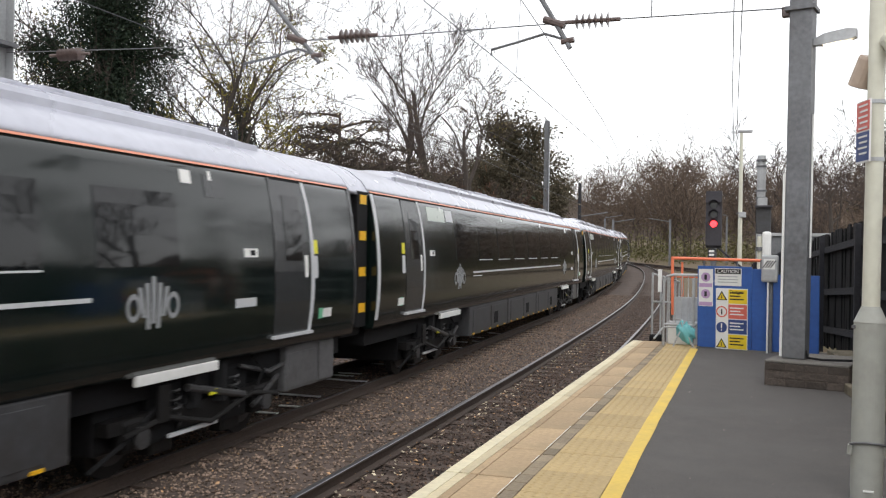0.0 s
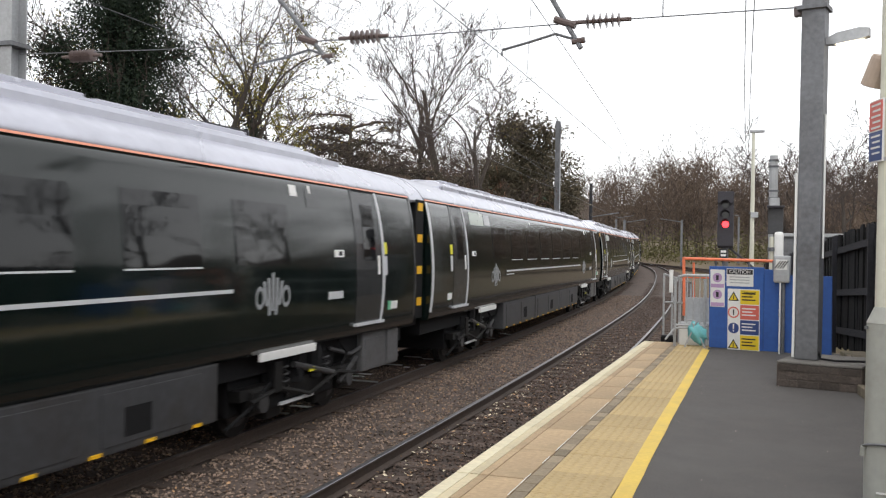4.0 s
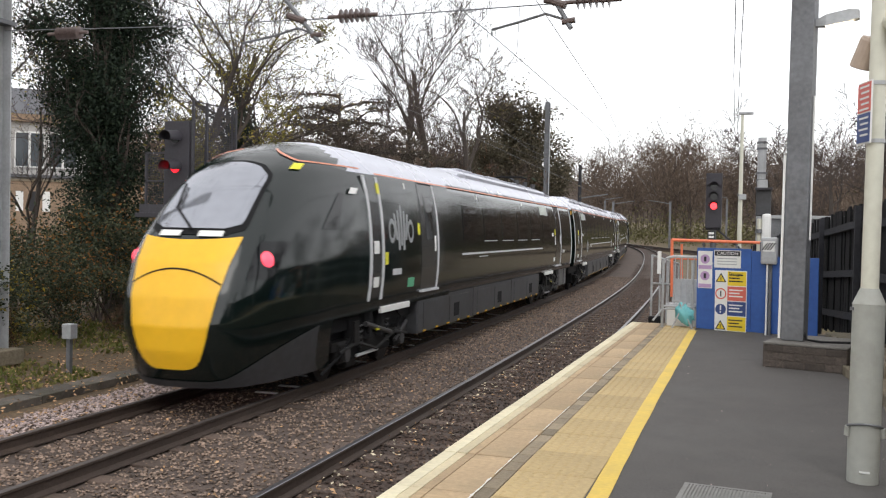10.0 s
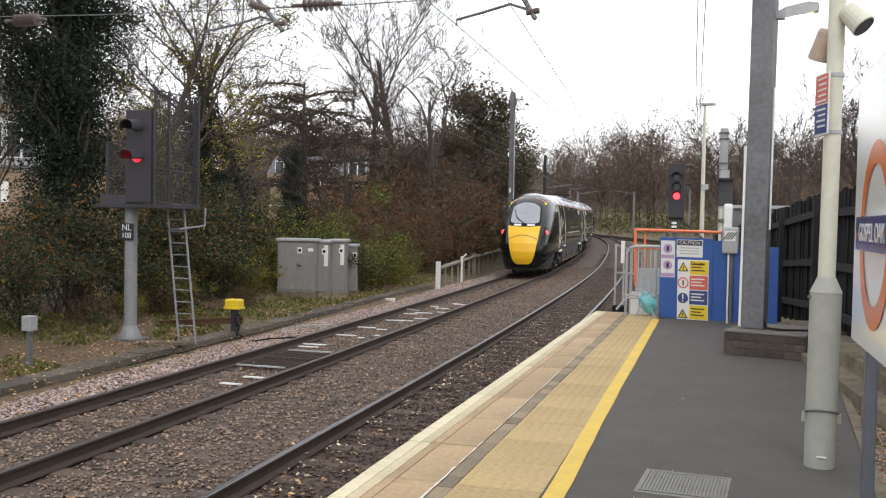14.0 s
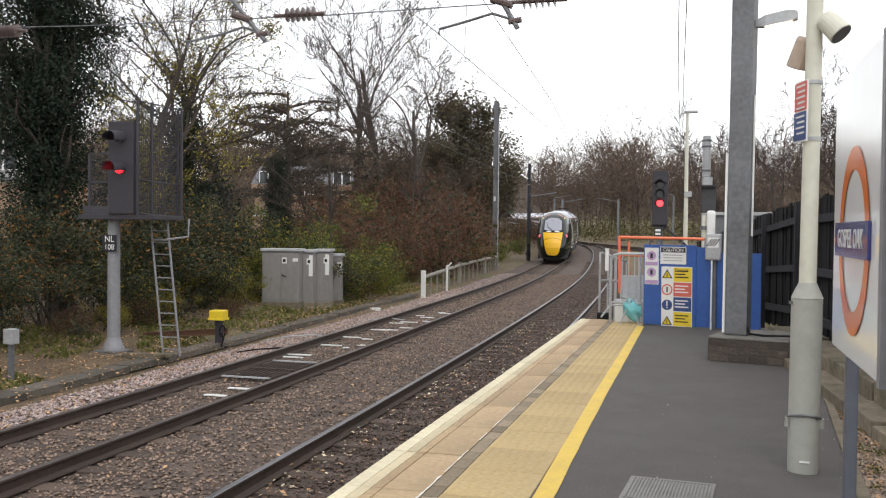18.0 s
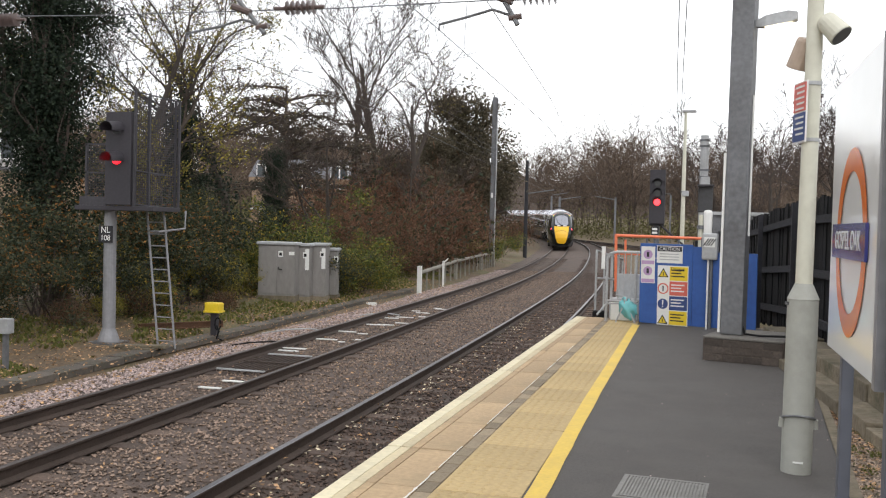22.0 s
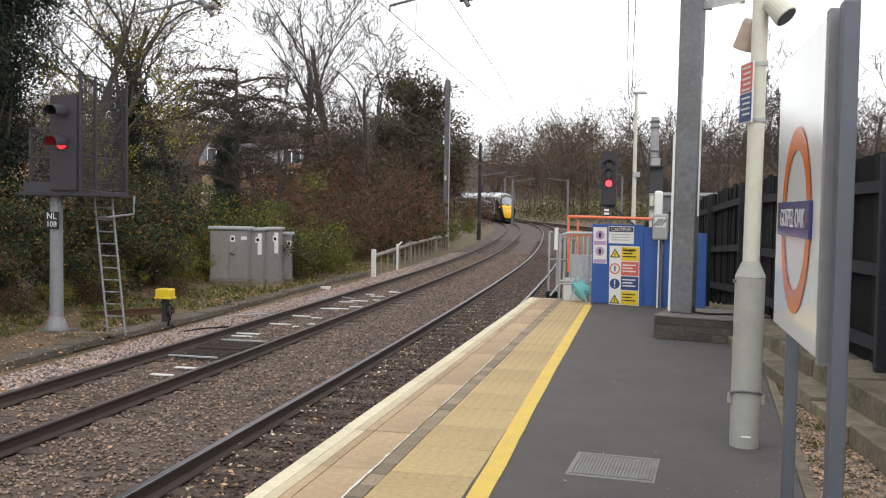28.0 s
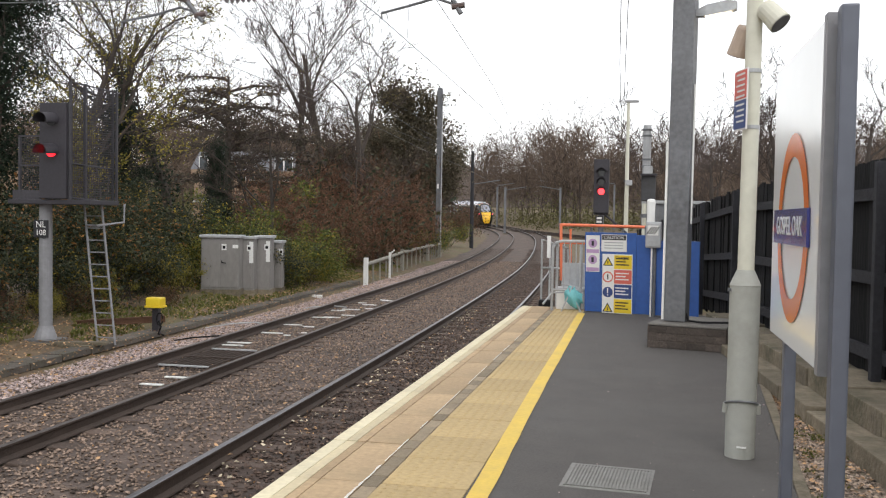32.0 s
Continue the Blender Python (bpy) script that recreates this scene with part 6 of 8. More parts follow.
def build_cabinets():
    rnd = random.Random(2)
    for k, (x, y, w, d, hh) in enumerate(((-12.2, 25.3, 1.1, 0.75, 1.58), (-11.76, 26.1, 0.5, 0.8, 1.60), (-11.50, 26.8, 0.46, 0.8, 1.64), (-11.42, 27.7, 0.3, 0.6, 1.48))):
        g = ground_height(x, y) + 0.17
        c = thing("equipment_cabinet", "grey metal trackside equipment cabinet with overhanging lid", "cabinet", pose(x, y, g, 0, 0, 14), group="trackside cabinets")
        part("body", slab(-w / 2, w / 2, -d / 2, d / 2, 0, hh - 0.06, 0.01), M_CABINET, c)
        part("base_slab", slab(-w / 2 - 0.03, w / 2 + 0.03, -d / 2 - 0.03, d / 2 + 0.03, -0.2, 0.0), M_CONCRETE, c)
        part("lid", slab(-w / 2 - 0.05, w / 2 + 0.05, -d / 2 - 0.06, d / 2 + 0.06, hh - 0.06, hh + 0.02, 0.015), M_GALV_PALE, c, "pale overhanging lid")
        dr = part("door", slab(-w / 2 + 0.02, 0.0 if w > 1 else w / 2 - 0.06, -d / 2 - 0.018, -d / 2, 0.06, hh - 0.12, 0.006), M_CABINET, c)
        if w > 1:
            part("door", slab(0.012, w / 2 - 0.02, -d / 2 - 0.018, -d / 2, 0.06, hh - 0.12, 0.006), M_CABINET, c)
            part("handle", pipe([(0.06, -d / 2 - 0.03, 0.85), (0.06, -d / 2 - 0.06, 0.8), (0.18, -d / 2 - 0.06, 0.78)], 0.016, 6), M_BLACK, dr)
        part("warning_label", slab(0.05, 0.19, -d / 2 - 0.024, -d / 2 - 0.018, hh - 0.42, hh - 0.24), M_SIGN_WHITE, c, "small white warning label")
        part("label_triangle", slab(0.08, 0.16, -d / 2 - 0.028, -d / 2 - 0.0235, hh - 0.38, hh - 0.29), M_BLACK, c)
        if 0 < k < 3:
            part("white_strip", slab(w / 2 - 0.13, w / 2 - 0.01, -d / 2 - 0.026, -d / 2 - 0.018, hh - 0.78, hh - 0.14), M_SIGN_WHITE, c, "long white label strip")
        if w > 1:
            part("notice", slab(w / 2 - 0.18, w / 2 - 0.02, -d / 2 - 0.024, -d / 2 - 0.018, hh - 0.36, hh - 0.26), M_SIGN_WHITE, c)


build_cabinets()


def build_trackside_things():
    g = ground_height(-10.05, 17.7)
    y = thing("yellow_track_box", "yellow capped track equipment box on a dark stand", "track box", pose(-10.05, 17.7, g))
    part("cap", slab(-0.17, 0.17, -0.13, 0.13, 0.60, 0.79, 0.035), M_SIGN_YELLOW, y, "bright yellow cap")
    part("stand", slab(-0.05, 0.09, -0.06, 0.06, 0, 0.60, 0.01), M_SIGNAL, y)
    part("cap_rim", slab(-0.185, 0.185, -0.145, 0.145, 0.575, 0.62, 0.012), M_SIGN_YELLOW, y)
    part("cable_coil", pipe([(0.14 + 0.07 * math.cos(a), -0.08, 0.34 + 0.13 * math.sin(a)) for a in np.linspace(0, 6.0, 15)], 0.014, 6), M_BLACK, y)
    part("cable", pipe([(0.1, -0.05, 0.3), (0.17, -0.08, 0.18), (0.12, -0.1, 0.03), (0.3, -0.2, 0.02)], 0.02, 6), M_BLACK, y)
    r = thing("scrap_rail", "length of rusty rail lying on the bank", "rail", pose(-10.9, 17.9, ground_height(-10.9, 17.9) + 0.08, 0, -3, 24))
    bm = bmesh.new()
    box(bm, -1.0, 0.85, -0.06, 0.06, 0.0, 0.02)
    box(bm, -1.0, 0.85, -0.012, 0.012, 0.02, 0.11)
    box(bm, -1.0, 0.85, -0.035, 0.035, 0.11, 0.14)
    part("rail_section", bm, M_RUST, r)
    b = thing("marker_post", "short grey post with a white box on top", "post", pose(-10.55, 12.1, ground_height(-10.55, 12.1)))
    part("post", slab(-0.035, 0.035, -0.035, 0.035, 0, 0.75), M_GALV, b)
    part("box", slab(-0.09, 0.09, -0.08, 0.08, 0.62, 0.86, 0.012), M_GALV_PALE, b)
    # concrete cable trough along the cess
    t = thing("cable_trough", "line of weathered concrete cable trough lids beside the track", "cable trough", kind="structure")
    me, s = None, 2.0
    rnd = random.Random(6)
    while s < 34:
        p, h = on_line(s, -2.55 - 0.15 * smoothstep(0, 20, s), 0)
        z = ground_height(p.x, p.y)
        if me is None:
            ob = part("trough_lid", slab(-0.20, 0.20, -0.44, 0.44, -0.08, 0.045, 0.012), M_TROUGH, t)
            me = ob.data
        else:
            ob = new("trough_lid", me)
            ob.parent = t
        ob.matrix_basis = Matrix.Translation((p.x, p.y, z + 0.01 + rnd.uniform(-0.015, 0.015))) @ Matrix.Rotation(h + rnd.uniform(-0.015, 0.015), 4, "Z") @ Matrix.Rotation(rnd.uniform(-0.02, 0.02), 4, "Y")
        s += 0.91
    k = thing("loose_trough_lids", "spare concrete trough lids lying by the signal", "concrete lids", pose(-10.4, 15.2, ground_height(-10.4, 15.2)))
    part("lid", slab(-0.6, 0.5, -0.1, 0.12, 0.0, 0.06, 0.01), M_CONCRETE, k)
    q = part("lid", slab(-0.4, 0.6, -0.1, 0.1, 0.055, 0.11, 0.01), M_CONCRETE, k)
    q.matrix_basis = pose(0.1, 0.05, 0, 0, 0, 14)
    # low timber rail fence with white posts
    f = thing("trackside_fence", "low weathered timber rail fence with white end posts", "fence")
    pts = ((-10.45, 34.1), (-11.35, 43.0), (-12.35, 52.5), (-12.7, 57.5))
    for i, (x, yy) in enumerate(pts):
        z = ground_height(x, yy)
        part("post", slab(x - 0.08, x + 0.08, yy - 0.08, yy + 0.08, z - 0.05, z + (1.12 if i == 0 else 1.0), 0.01), M_SIGN_WHITE if i == 0 else M_WOOD_OLD, f, "white painted post" if i == 0 else "")
    for (x0, y0), (x1, y1) in zip(pts, pts[1:]):
        z0, z1 = ground_height(x0, y0), ground_height(x1, y1)
        part("rail", pipe([(x0, y0, z0 + 0.85), (x1, y1, z1 + 0.85)], 0.075, 6), M_WOOD_OLD, f)
        for j in range(1, 6):
            a = j / 6
            xx, yy = x0 + (x1 - x0) * a, y0 + (y1 - y0) * a
            part("stake", slab(xx - 0.03, xx + 0.03, yy - 0.03, yy + 0.03, ground_height(xx, yy) - 0.05, ground_height(xx, yy) + 0.82), M_WOOD_OLD, f)
    w = thing("white_marker_post", "slim white post with slanted top board", "post", pose(-10.75, 38.6, ground_height(-10.75, 38.6)))
    part("post", slab(-0.04, 0.04, -0.04, 0.04, 0, 1.15), M_SIGN_WHITE, w)
    o = part("board", slab(-0.03, 0.03, -0.02, 0.02, -0.14, 0.2), M_SIGN_WHITE, w)
    o.matrix_basis = pose(0.06, 0, 1.12, 0, 45, 0)
    b = thing("white_block", "small white plastic block on the bank", "block", pose(-10.2, 28.0, ground_height(-10.2, 28.0)))
    part("block", slab(-0.16, 0.16, -0.08, 0.08, 0, 0.14, 0.02), M_SIGN_WHITE, b)
    d = thing("steel_grid", "rusty steel grid lying between the rails", "grid", pose(-7.45, 15.0, ZR - 0.135, 0, 0, 0))
    for k in range(9):
        part("bar", slab(-0.42 + k * 0.1, -0.39 + k * 0.1, -1.0, 1.0, 0, 0.03), M_RAIL, d)
    for yy in (-0.98, 0.0, 0.98):
        part("cross_bar", slab(-0.44, 0.46, yy - 0.03, yy + 0.03, 0.028, 0.05), M_GALV_PALE if yy else M_RAIL, d)
    rnd = random.Random(21)
    for k in range(26):
        s = 12.6 + k * 0.7 * rnd.uniform(0.9, 1.1)
        if 13.9 < s < 16.2 or s > 30:
            continue
        c = rnd.uniform(-0.5, 0.4)
        ln = rnd.uniform(0.12, 0.5)
        p, h = on_line(s, c, -0.145)
        x = thing("paint_strip", "white paint mark on a sleeper", "paint mark", group="white sleeper marks")
        x.matrix_basis = Matrix.Translation(p) @ Matrix.Rotation(h + rnd.uniform(-0.06, 0.06), 4, "Z")
        part("mark", slab(-ln / 2, ln / 2, -0.045, 0.045, -0.01, 0.006), M_SIGN_WHITE, x)
    for s, o in ((17.5, -1.25), (20.0, -1.5), (24.5, -0.9)):
        p, h = on_line(s, o, -0.13)
        x = thing("bond_cable", "pale bonding cable between rail and trough", "cable")
        part("cable", pipe([p + Vector((0.5, 0.25, 0)), p + Vector((0.15, 0.2, 0.04)), p + Vector((-0.3, -0.1, 0.02)), p + Vector((-0.9, -0.15, -0.1))], 0.018, 6), M_GALV_PALE if s > 19 else M_BLACK, x)


build_trackside_things()


def build_overhead():
    """Masts, the span across the tracks and the wires over them."""
    def mast(name, x, y, top, w, label, turn=0):
        m = thing(name, label, "mast", pose(x, y, ground_height(x, y) if x < -3 else -1.2, 0, 0, turn), group="overhead line masts")
        base = m.matrix_basis.translation.z
        q, e = w / 2, 0.02      # an H section, drawn round
        prof = ((-q, -q), (q, -q), (q, -q + e), (e / 2, -q + e), (e / 2, q - e), (q, q - e), (q, q), (-q, q), (-q, q - e), (-e / 2, q - e), (-e / 2, -q + e), (-q, -q + e))
        bm = bmesh.new()
        lo = [bm.verts.new((x, y, 0)) for x, y in prof]
        hi = [bm.verts.new((x, y, top - base)) for x, y in prof]
        for k in range(12):
            bm.faces.new((lo[k], lo[(k + 1) % 12], hi[(k + 1) % 12], hi[k]))
        bm.faces.new(hi)
        part("mast_column", bm, M_GALV_PALE if y < 20 else M_GALV, m)
        part("base_block", slab(-w, w, -w, w, 0, 0.25, 0.02), M_CONCRETE, m)
        return m
    m = mast("overhead_mast", -11.84, 11.8, 9.5, 0.34, "grey steel mast of the overhead line")
    part("clamp_band", slab(-0.22, 0.22, -0.22, 0.22, 5.55, 5.62), M_GALV, m)
    m = mast("overhead_mast", -12.95, 58, 9.9, 0.26, "grey steel mast of the overhead line", -10)
    z = 10.2
    part("cable_duct", slab(0.15, 0.20, -0.05, 0.05, 0.3, z - 0.8), M_GALV_PALE, m)
    part("plate", slab(-0.06, 0.06, -0.17, -0.14, 4.4, 4.7), M_SIGN_WHITE, m)
    for xx, yy, t in ((-15.6, 84, 5.2), (-16.6, 112, 5.4), (-10.2, 116, 5.6), (-22.0, 140, 6.5), (-4.0, 132, 6.6)):
        mm = mast("overhead_mast", xx, yy, t, 0.25, "far slender mast of the overhead line")
        part("arm", pipe([(0, 0, t + 0.2), (2.6 if xx < -12 else -2.6, 0, t + 0.6)], 0.05, 6), M_GALV, mm)
    t = thing("timber_pole", "dark timber pole beside the line", "pole", pose(-13.9, 75, ground_height(-13.9, 75)))
    part("pole", pipe([(0, 0, 0), (0, 0, 8.1)], [0.17, 0.13], 10), M_FENCE_RAIL, t)
    h = thing("head_span", "steel span wire with insulators across both tracks", "span wire")
    for z, sag in ((4.50, 0.03), (6.4, 0.15)):
        part("span_wire", pipe([(-11.6, 11.75, z + 0.1), (-9, 11.75, z + 0.02), (-5, 11.75, z - sag), (-2, 11.75, z), (0.25, 11.75, z)], 0.008, 6), M_GALV, h)
    for x in (-2.1, -5.45, -10.35):
        ins = part("insulator_rod", pipe([(x - 0.38, 11.75, 4.5), (x + 0.38, 11.75, 4.5)], 0.028, 8), M_INSULATOR, h)
        for k in range(6):
            part("insulator_disc", pipe([(x - 0.2 + k * 0.08, 11.75, 4.5), (x - 0.175 + k * 0.08, 11.75, 4.5), (x - 0.165 + k * 0.08, 11.75, 4.5)], [0.035, 0.10, 0.04], 14), M_INSULATOR, ins)
    for xt, xb, xr in ((-2.95, -2.36, -3.42), (-6.85, -5.97, -7.2)):
        a = part("drop_tube", pipe([(xt - 0.05, 11.75, 5.25), (xb, 11.75, 4.16)], 0.032, 8), M_GALV, h, "slanting drop tube")
        part("clamp", pipe([((xt + xb) / 2 - 0.06, 11.75, 4.56), ((xt + xb) / 2 + 0.22, 11.75, 4.46)], 0.05, 8), M_INSULATOR, a)
        part("register_arm", pipe([(xb - 0.08, 11.75, 4.28), (xb - 0.34, 11.75, 4.37), (xb - 0.7, 11.75, 4.28), (xr, 11.75, 4.20), (xr, 11.75, 4.12)], 0.018, 6), M_GALV, a)
        part("steady_clamp", pipe([(xb - 0.12, 11.75, 4.25), (xb + 0.05, 11.75, 4.27)], 0.04, 8), M_INSULATOR, a)
    part("stay_rod", pipe([(-1.33, 11.75, 4.5), (-1.33, 11.75, 6.4)], 0.007, 5), M_WIRE, h)
    for off, name in ((0.0, "overhead_wire"), (NEAR, "overhead_wire")):
        w = thing(name, "copper contact wire and carrying wire over the track", "overhead wire", group="overhead wires")
        st = [-25, -8] + list(np.arange(11.75, 160, 11.6))
        low, high = [], []
        for i, s in enumerate(st):
            d = 0.18 * (-1) ** (i // 4)
            low.append(on_line(s, off + d - 0.05, 5.10)[0])
            high.append(on_line(s, off + d, 6.35 - 0.75 * math.sin(math.pi * ((s - 11.75) % 46.4) / 46.4))[0])
        part("contact_wire", pipe(low, 0.0065, 5), M_WIRE, w)
        part("carrying_wire", pipe(high, 0.0065, 5), M_WIRE, w)
        for a, b in zip(low[2:8], high[2:8]):
            part("dropper", pipe([a + Vector((0, 1.5, 0)), b + Vector((0, 1.5, -0.02))], 0.004, 4), M_WIRE, w)
    e = thing("feeder_wires", "pair of thin wires sagging beside the platform", "overhead wire", group="overhead wires")
    for dx in (-0.05, 0.09):
        part("wire", pipe([(-0.10 + dx, 9, 6.9), (-0.35 + dx, 14, 6.1), (-0.62 + dx, 24, 5.55), (-0.95 + dx * 0.5, 40, 5.6), (-1.6, 62, 6.2)], 0.009, 5), M_WIRE, e)
    e = thing("feeder_wires", "thin wires running from mast to mast", "overhead wire", group="overhead wires")
    for dz, dx in ((0, 0), (0.5, 0.2), (1.1, 0.3)):
        part("wire", pipe([(-10.9 + dx, -10, 7.4 + dz), (-11.3 + dx, 11.8, 6.6 + dz), (-11.6 + dx, 35, 5.7 + dz), (-12.8 + dx, 58, 6.0 + dz)], 0.006, 5), M_WIRE, e)


build_overhead()


def build_houses():
    """Two houses behind the trees."""
    M_RENDER = material("white_render", (0.40, 0.385, 0.37), 0.8, vary=0.1, scale=1, stain_or_sheen=(0.4, 0.38, 0.35), stain_or_sheen_amount=0.4, stain_or_sheen_scale=0.6)
    M_HBRICK = material("stock_brick", (0.27, 0.19, 0.13), 0.9, vary=0.25, scale=3, bump=0.3)
    M_SLATE = material("slate_roof", (0.10, 0.10, 0.11), 0.7, vary=0.25, scale=2)
    M_PANE = material("house_window_glass", (0.05, 0.06, 0.07), 0.08, vary=0.1, scale=1)
    for x, y, w, d, hh, rot, wall in ((-42.5, 46, 6, 8, 7.4, 35, M_RENDER), (-36, 80, 9, 8, 5.2, 20, M_HBRICK)):
        g = ground_height(x, y)
        h = thing("house", "pale rendered house with slate roof behind the trees" if wall is M_RENDER else "brick house with slate roof behind the trees", "house", pose(x, y, g - 0.1, 0, 0, rot), group="houses behind the trees")
        part("wall", slab(-w / 2, w / 2, -d / 2, d / 2, 0, hh), wall, h)
        part("lower_wall", slab(-w / 2 - 0.05, w / 2 + 0.05, -d / 2 - 0.05, d / 2 + 0.05, 0, hh * 0.42), M_HBRICK, h)
        bm = bmesh.new()
        v = [bm.verts.new(c) for c in ((-w / 2 - 0.3, -d / 2 - 0.3, hh), (w / 2 + 0.3, -d / 2 - 0.3, hh), (w / 2 + 0.3, d / 2 + 0.3, hh), (-w / 2 - 0.3, d / 2 + 0.3, hh), (-w / 2, 0, hh + 2.0), (w / 2, 0, hh + 2.0))]
        for f in ((0, 1, 5, 4), (2, 3, 4, 5), (1, 2, 5), (3, 0, 4), (3, 2, 1, 0)):
            bm.faces.new([v[i] for i in f])
        rf = part("roof", bm, M_SLATE, h)
        part("chimney", slab(-w / 2 + 0.3, -w / 2 + 1.0, -0.4, 0.4, hh + 1.0, hh + 3.0), M_HBRICK, rf)
        for zz, tall, wide in ((1.2, 1.4, 0.5), (4.3, 2.1, 0.8)):
            for k in range(3):
                xx = -w / 2 + 1.2 + k * (w - 2.4) / 2
                win = part("window", slab(xx - wide, xx + wide, -d / 2 - 0.09, -d / 2 - 0.02, zz, zz + tall), M_SIGN_WHITE, h)
                for s in (-1, 1):
                    part("pane", slab(xx + s * wide * 0.5 - wide * 0.42, xx + s * wide * 0.5 + wide * 0.42, -d / 2 - 0.10, -d / 2 - 0.088, zz + 0.08, zz + tall - 0.1), M_PANE, win)
        part("roof_fascia", slab(-w / 2 - 0.25, w / 2 + 0.25, -d / 2 - 0.3, -d / 2 - 0.02, hh - 0.45, hh - 0.02), M_HBRICK, h, "brown roof fascia")
        bal = part("balcony", slab(-w / 2, w / 2, -d / 2 - 1.0, -d / 2 - 0.1, hh * 0.5, hh * 0.52), M_SLATE, h, "dark balcony")
        for k in range(int(w / 0.25)):
            part("baluster", slab(-w / 2 + k * 0.25, -w / 2 + k * 0.25 + 0.03, -d / 2 - 1.0, -d / 2 - 0.97, hh * 0.52, hh * 0.64), M_SLATE, bal)
        part("parapet", slab(-w / 2 - 0.1, w / 2 + 0.1, -d / 2 - 0.16, -d / 2 - 0.05, hh * 0.44, hh * 0.47), M_SIGN_WHITE, h)
    g = thing("garden_wall", "brick garden wall with painted unreadable lettering", "wall", pose(-33, 38, ground_height(-33, 38), 0, 0, 35))
    part("wall", slab(-7, 7, -0.12, 0.12, 0, 3.4), M_HBRICK, g)
    part("coping", slab(-7.05, 7.05, -0.18, 0.18, 3.4, 3.5), M_CONCRETE, g)
    for k in range(6):
        part("painted_bar", slab(-4.5 + k * 0.62, -4.15 + k * 0.62, -0.135, -0.122, 1.9, 2.9), M_SIGN_WHITE if k % 2 else M_SIGN_BLACK, g)


build_houses()


# ---- trees and shrubs ----
M_BARK = material("grey_brown_bark", (0.060, 0.048, 0.040), 0.92, vary=0.35, scale=3, bump=0.5, bump_scale=20)
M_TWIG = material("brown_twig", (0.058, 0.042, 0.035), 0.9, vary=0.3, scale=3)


def leaf_material(name, color, color2, rough=0.6, through=0.25):
    """Leaves that vary from piece to piece between two colours and let some light through."""
    m = bpy.data.materials.new(name)
    m.use_nodes = True
    n, l = m.node_tree.nodes, m.node_tree.links
    b = n["Principled BSDF"]
    geo = n.new("ShaderNodeNewGeometry")
    ramp = n.new("ShaderNodeValToRGB")
    ramp.color_ramp.elements[0].color, ramp.color_ramp.elements[1].color = (*color, 1), (*color2, 1)
    e = ramp.color_ramp.elements.new(0.6)
    e.color = (*[0.6 * a + 0.4 * c * 0.7 for a, c in zip(color, color2)], 1)
    l.new(geo.outputs["Random Per Island"], ramp.inputs["Fac"])
    l.new(ramp.outputs[0], b.inputs["Base Color"])
    b.inputs["Roughness"].default_value, b.inputs["Specular IOR Level"].default_value = rough, 0.2
    tr = n.new("ShaderNodeBsdfTranslucent")
    l.new(ramp.outputs[0], tr.inputs["Color"])
    mix = n.new("ShaderNodeMixShader")
    mix.inputs[0].default_value = through
    l.new(b.outputs[0], mix.inputs[1])
    l.new(tr.outputs[0], mix.inputs[2])
    l.new(mix.outputs[0], n["Material Output"].inputs["Surface"])
    return m


M_IVY = leaf_material("ivy_leaves", (0.011, 0.020, 0.013), (0.034, 0.050, 0.027), 0.65, 0.08)
M_HOLM = leaf_material("evergreen_leaves", (0.075, 0.068, 0.046), (0.20, 0.165, 0.11), 0.65, 0.25)
M_CEDAR = leaf_material("cedar_needles", (0.055, 0.05, 0.035), (0.14, 0.11, 0.08), 0.7, 0.15)
M_YELLOW_LEAF = leaf_material("yellow_autumn_leaves", (0.24, 0.19, 0.03), (0.42, 0.30, 0.05), 0.6, 0.4)
M_LIME_LEAF = leaf_material("yellow_green_leaves", (0.17, 0.165, 0.035), (0.38, 0.30, 0.07), 0.6, 0.4)
M_GREEN_LEAF = leaf_material("green_shrub_leaves", (0.060, 0.082, 0.022), (0.22, 0.225, 0.055), 0.6, 0.25)
M_DARK_LEAF = leaf_material("dark_shrub_leaves", (0.024, 0.036, 0.022), (0.108, 0.108, 0.054), 0.6, 0.18)
M_BROWN_LEAF = leaf_material("brown_bramble", (0.095, 0.048, 0.031), (0.26, 0.145, 0.09), 0.8, 0.2)
M_RED_LEAF = leaf_material("russet_leaves", (0.20, 0.09, 0.03), (0.32, 0.17, 0.05), 0.6, 0.3)
M_GRASS = leaf_material("rough_grass", (0.09, 0.11, 0.025), (0.25, 0.21, 0.08), 0.7, 0.25)
# paler than the near twigs: distance haze is mixed into the colour
M_FAR_TWIG = leaf_material("far_hazed_crowns", (0.12, 0.088, 0.066), (0.20, 0.155, 0.12), 0.9, 0.15)
M_FAR_GREEN = leaf_material("far_green_undergrowth", (0.085, 0.085, 0.035), (0.18, 0.165, 0.07), 0.8, 0.1)


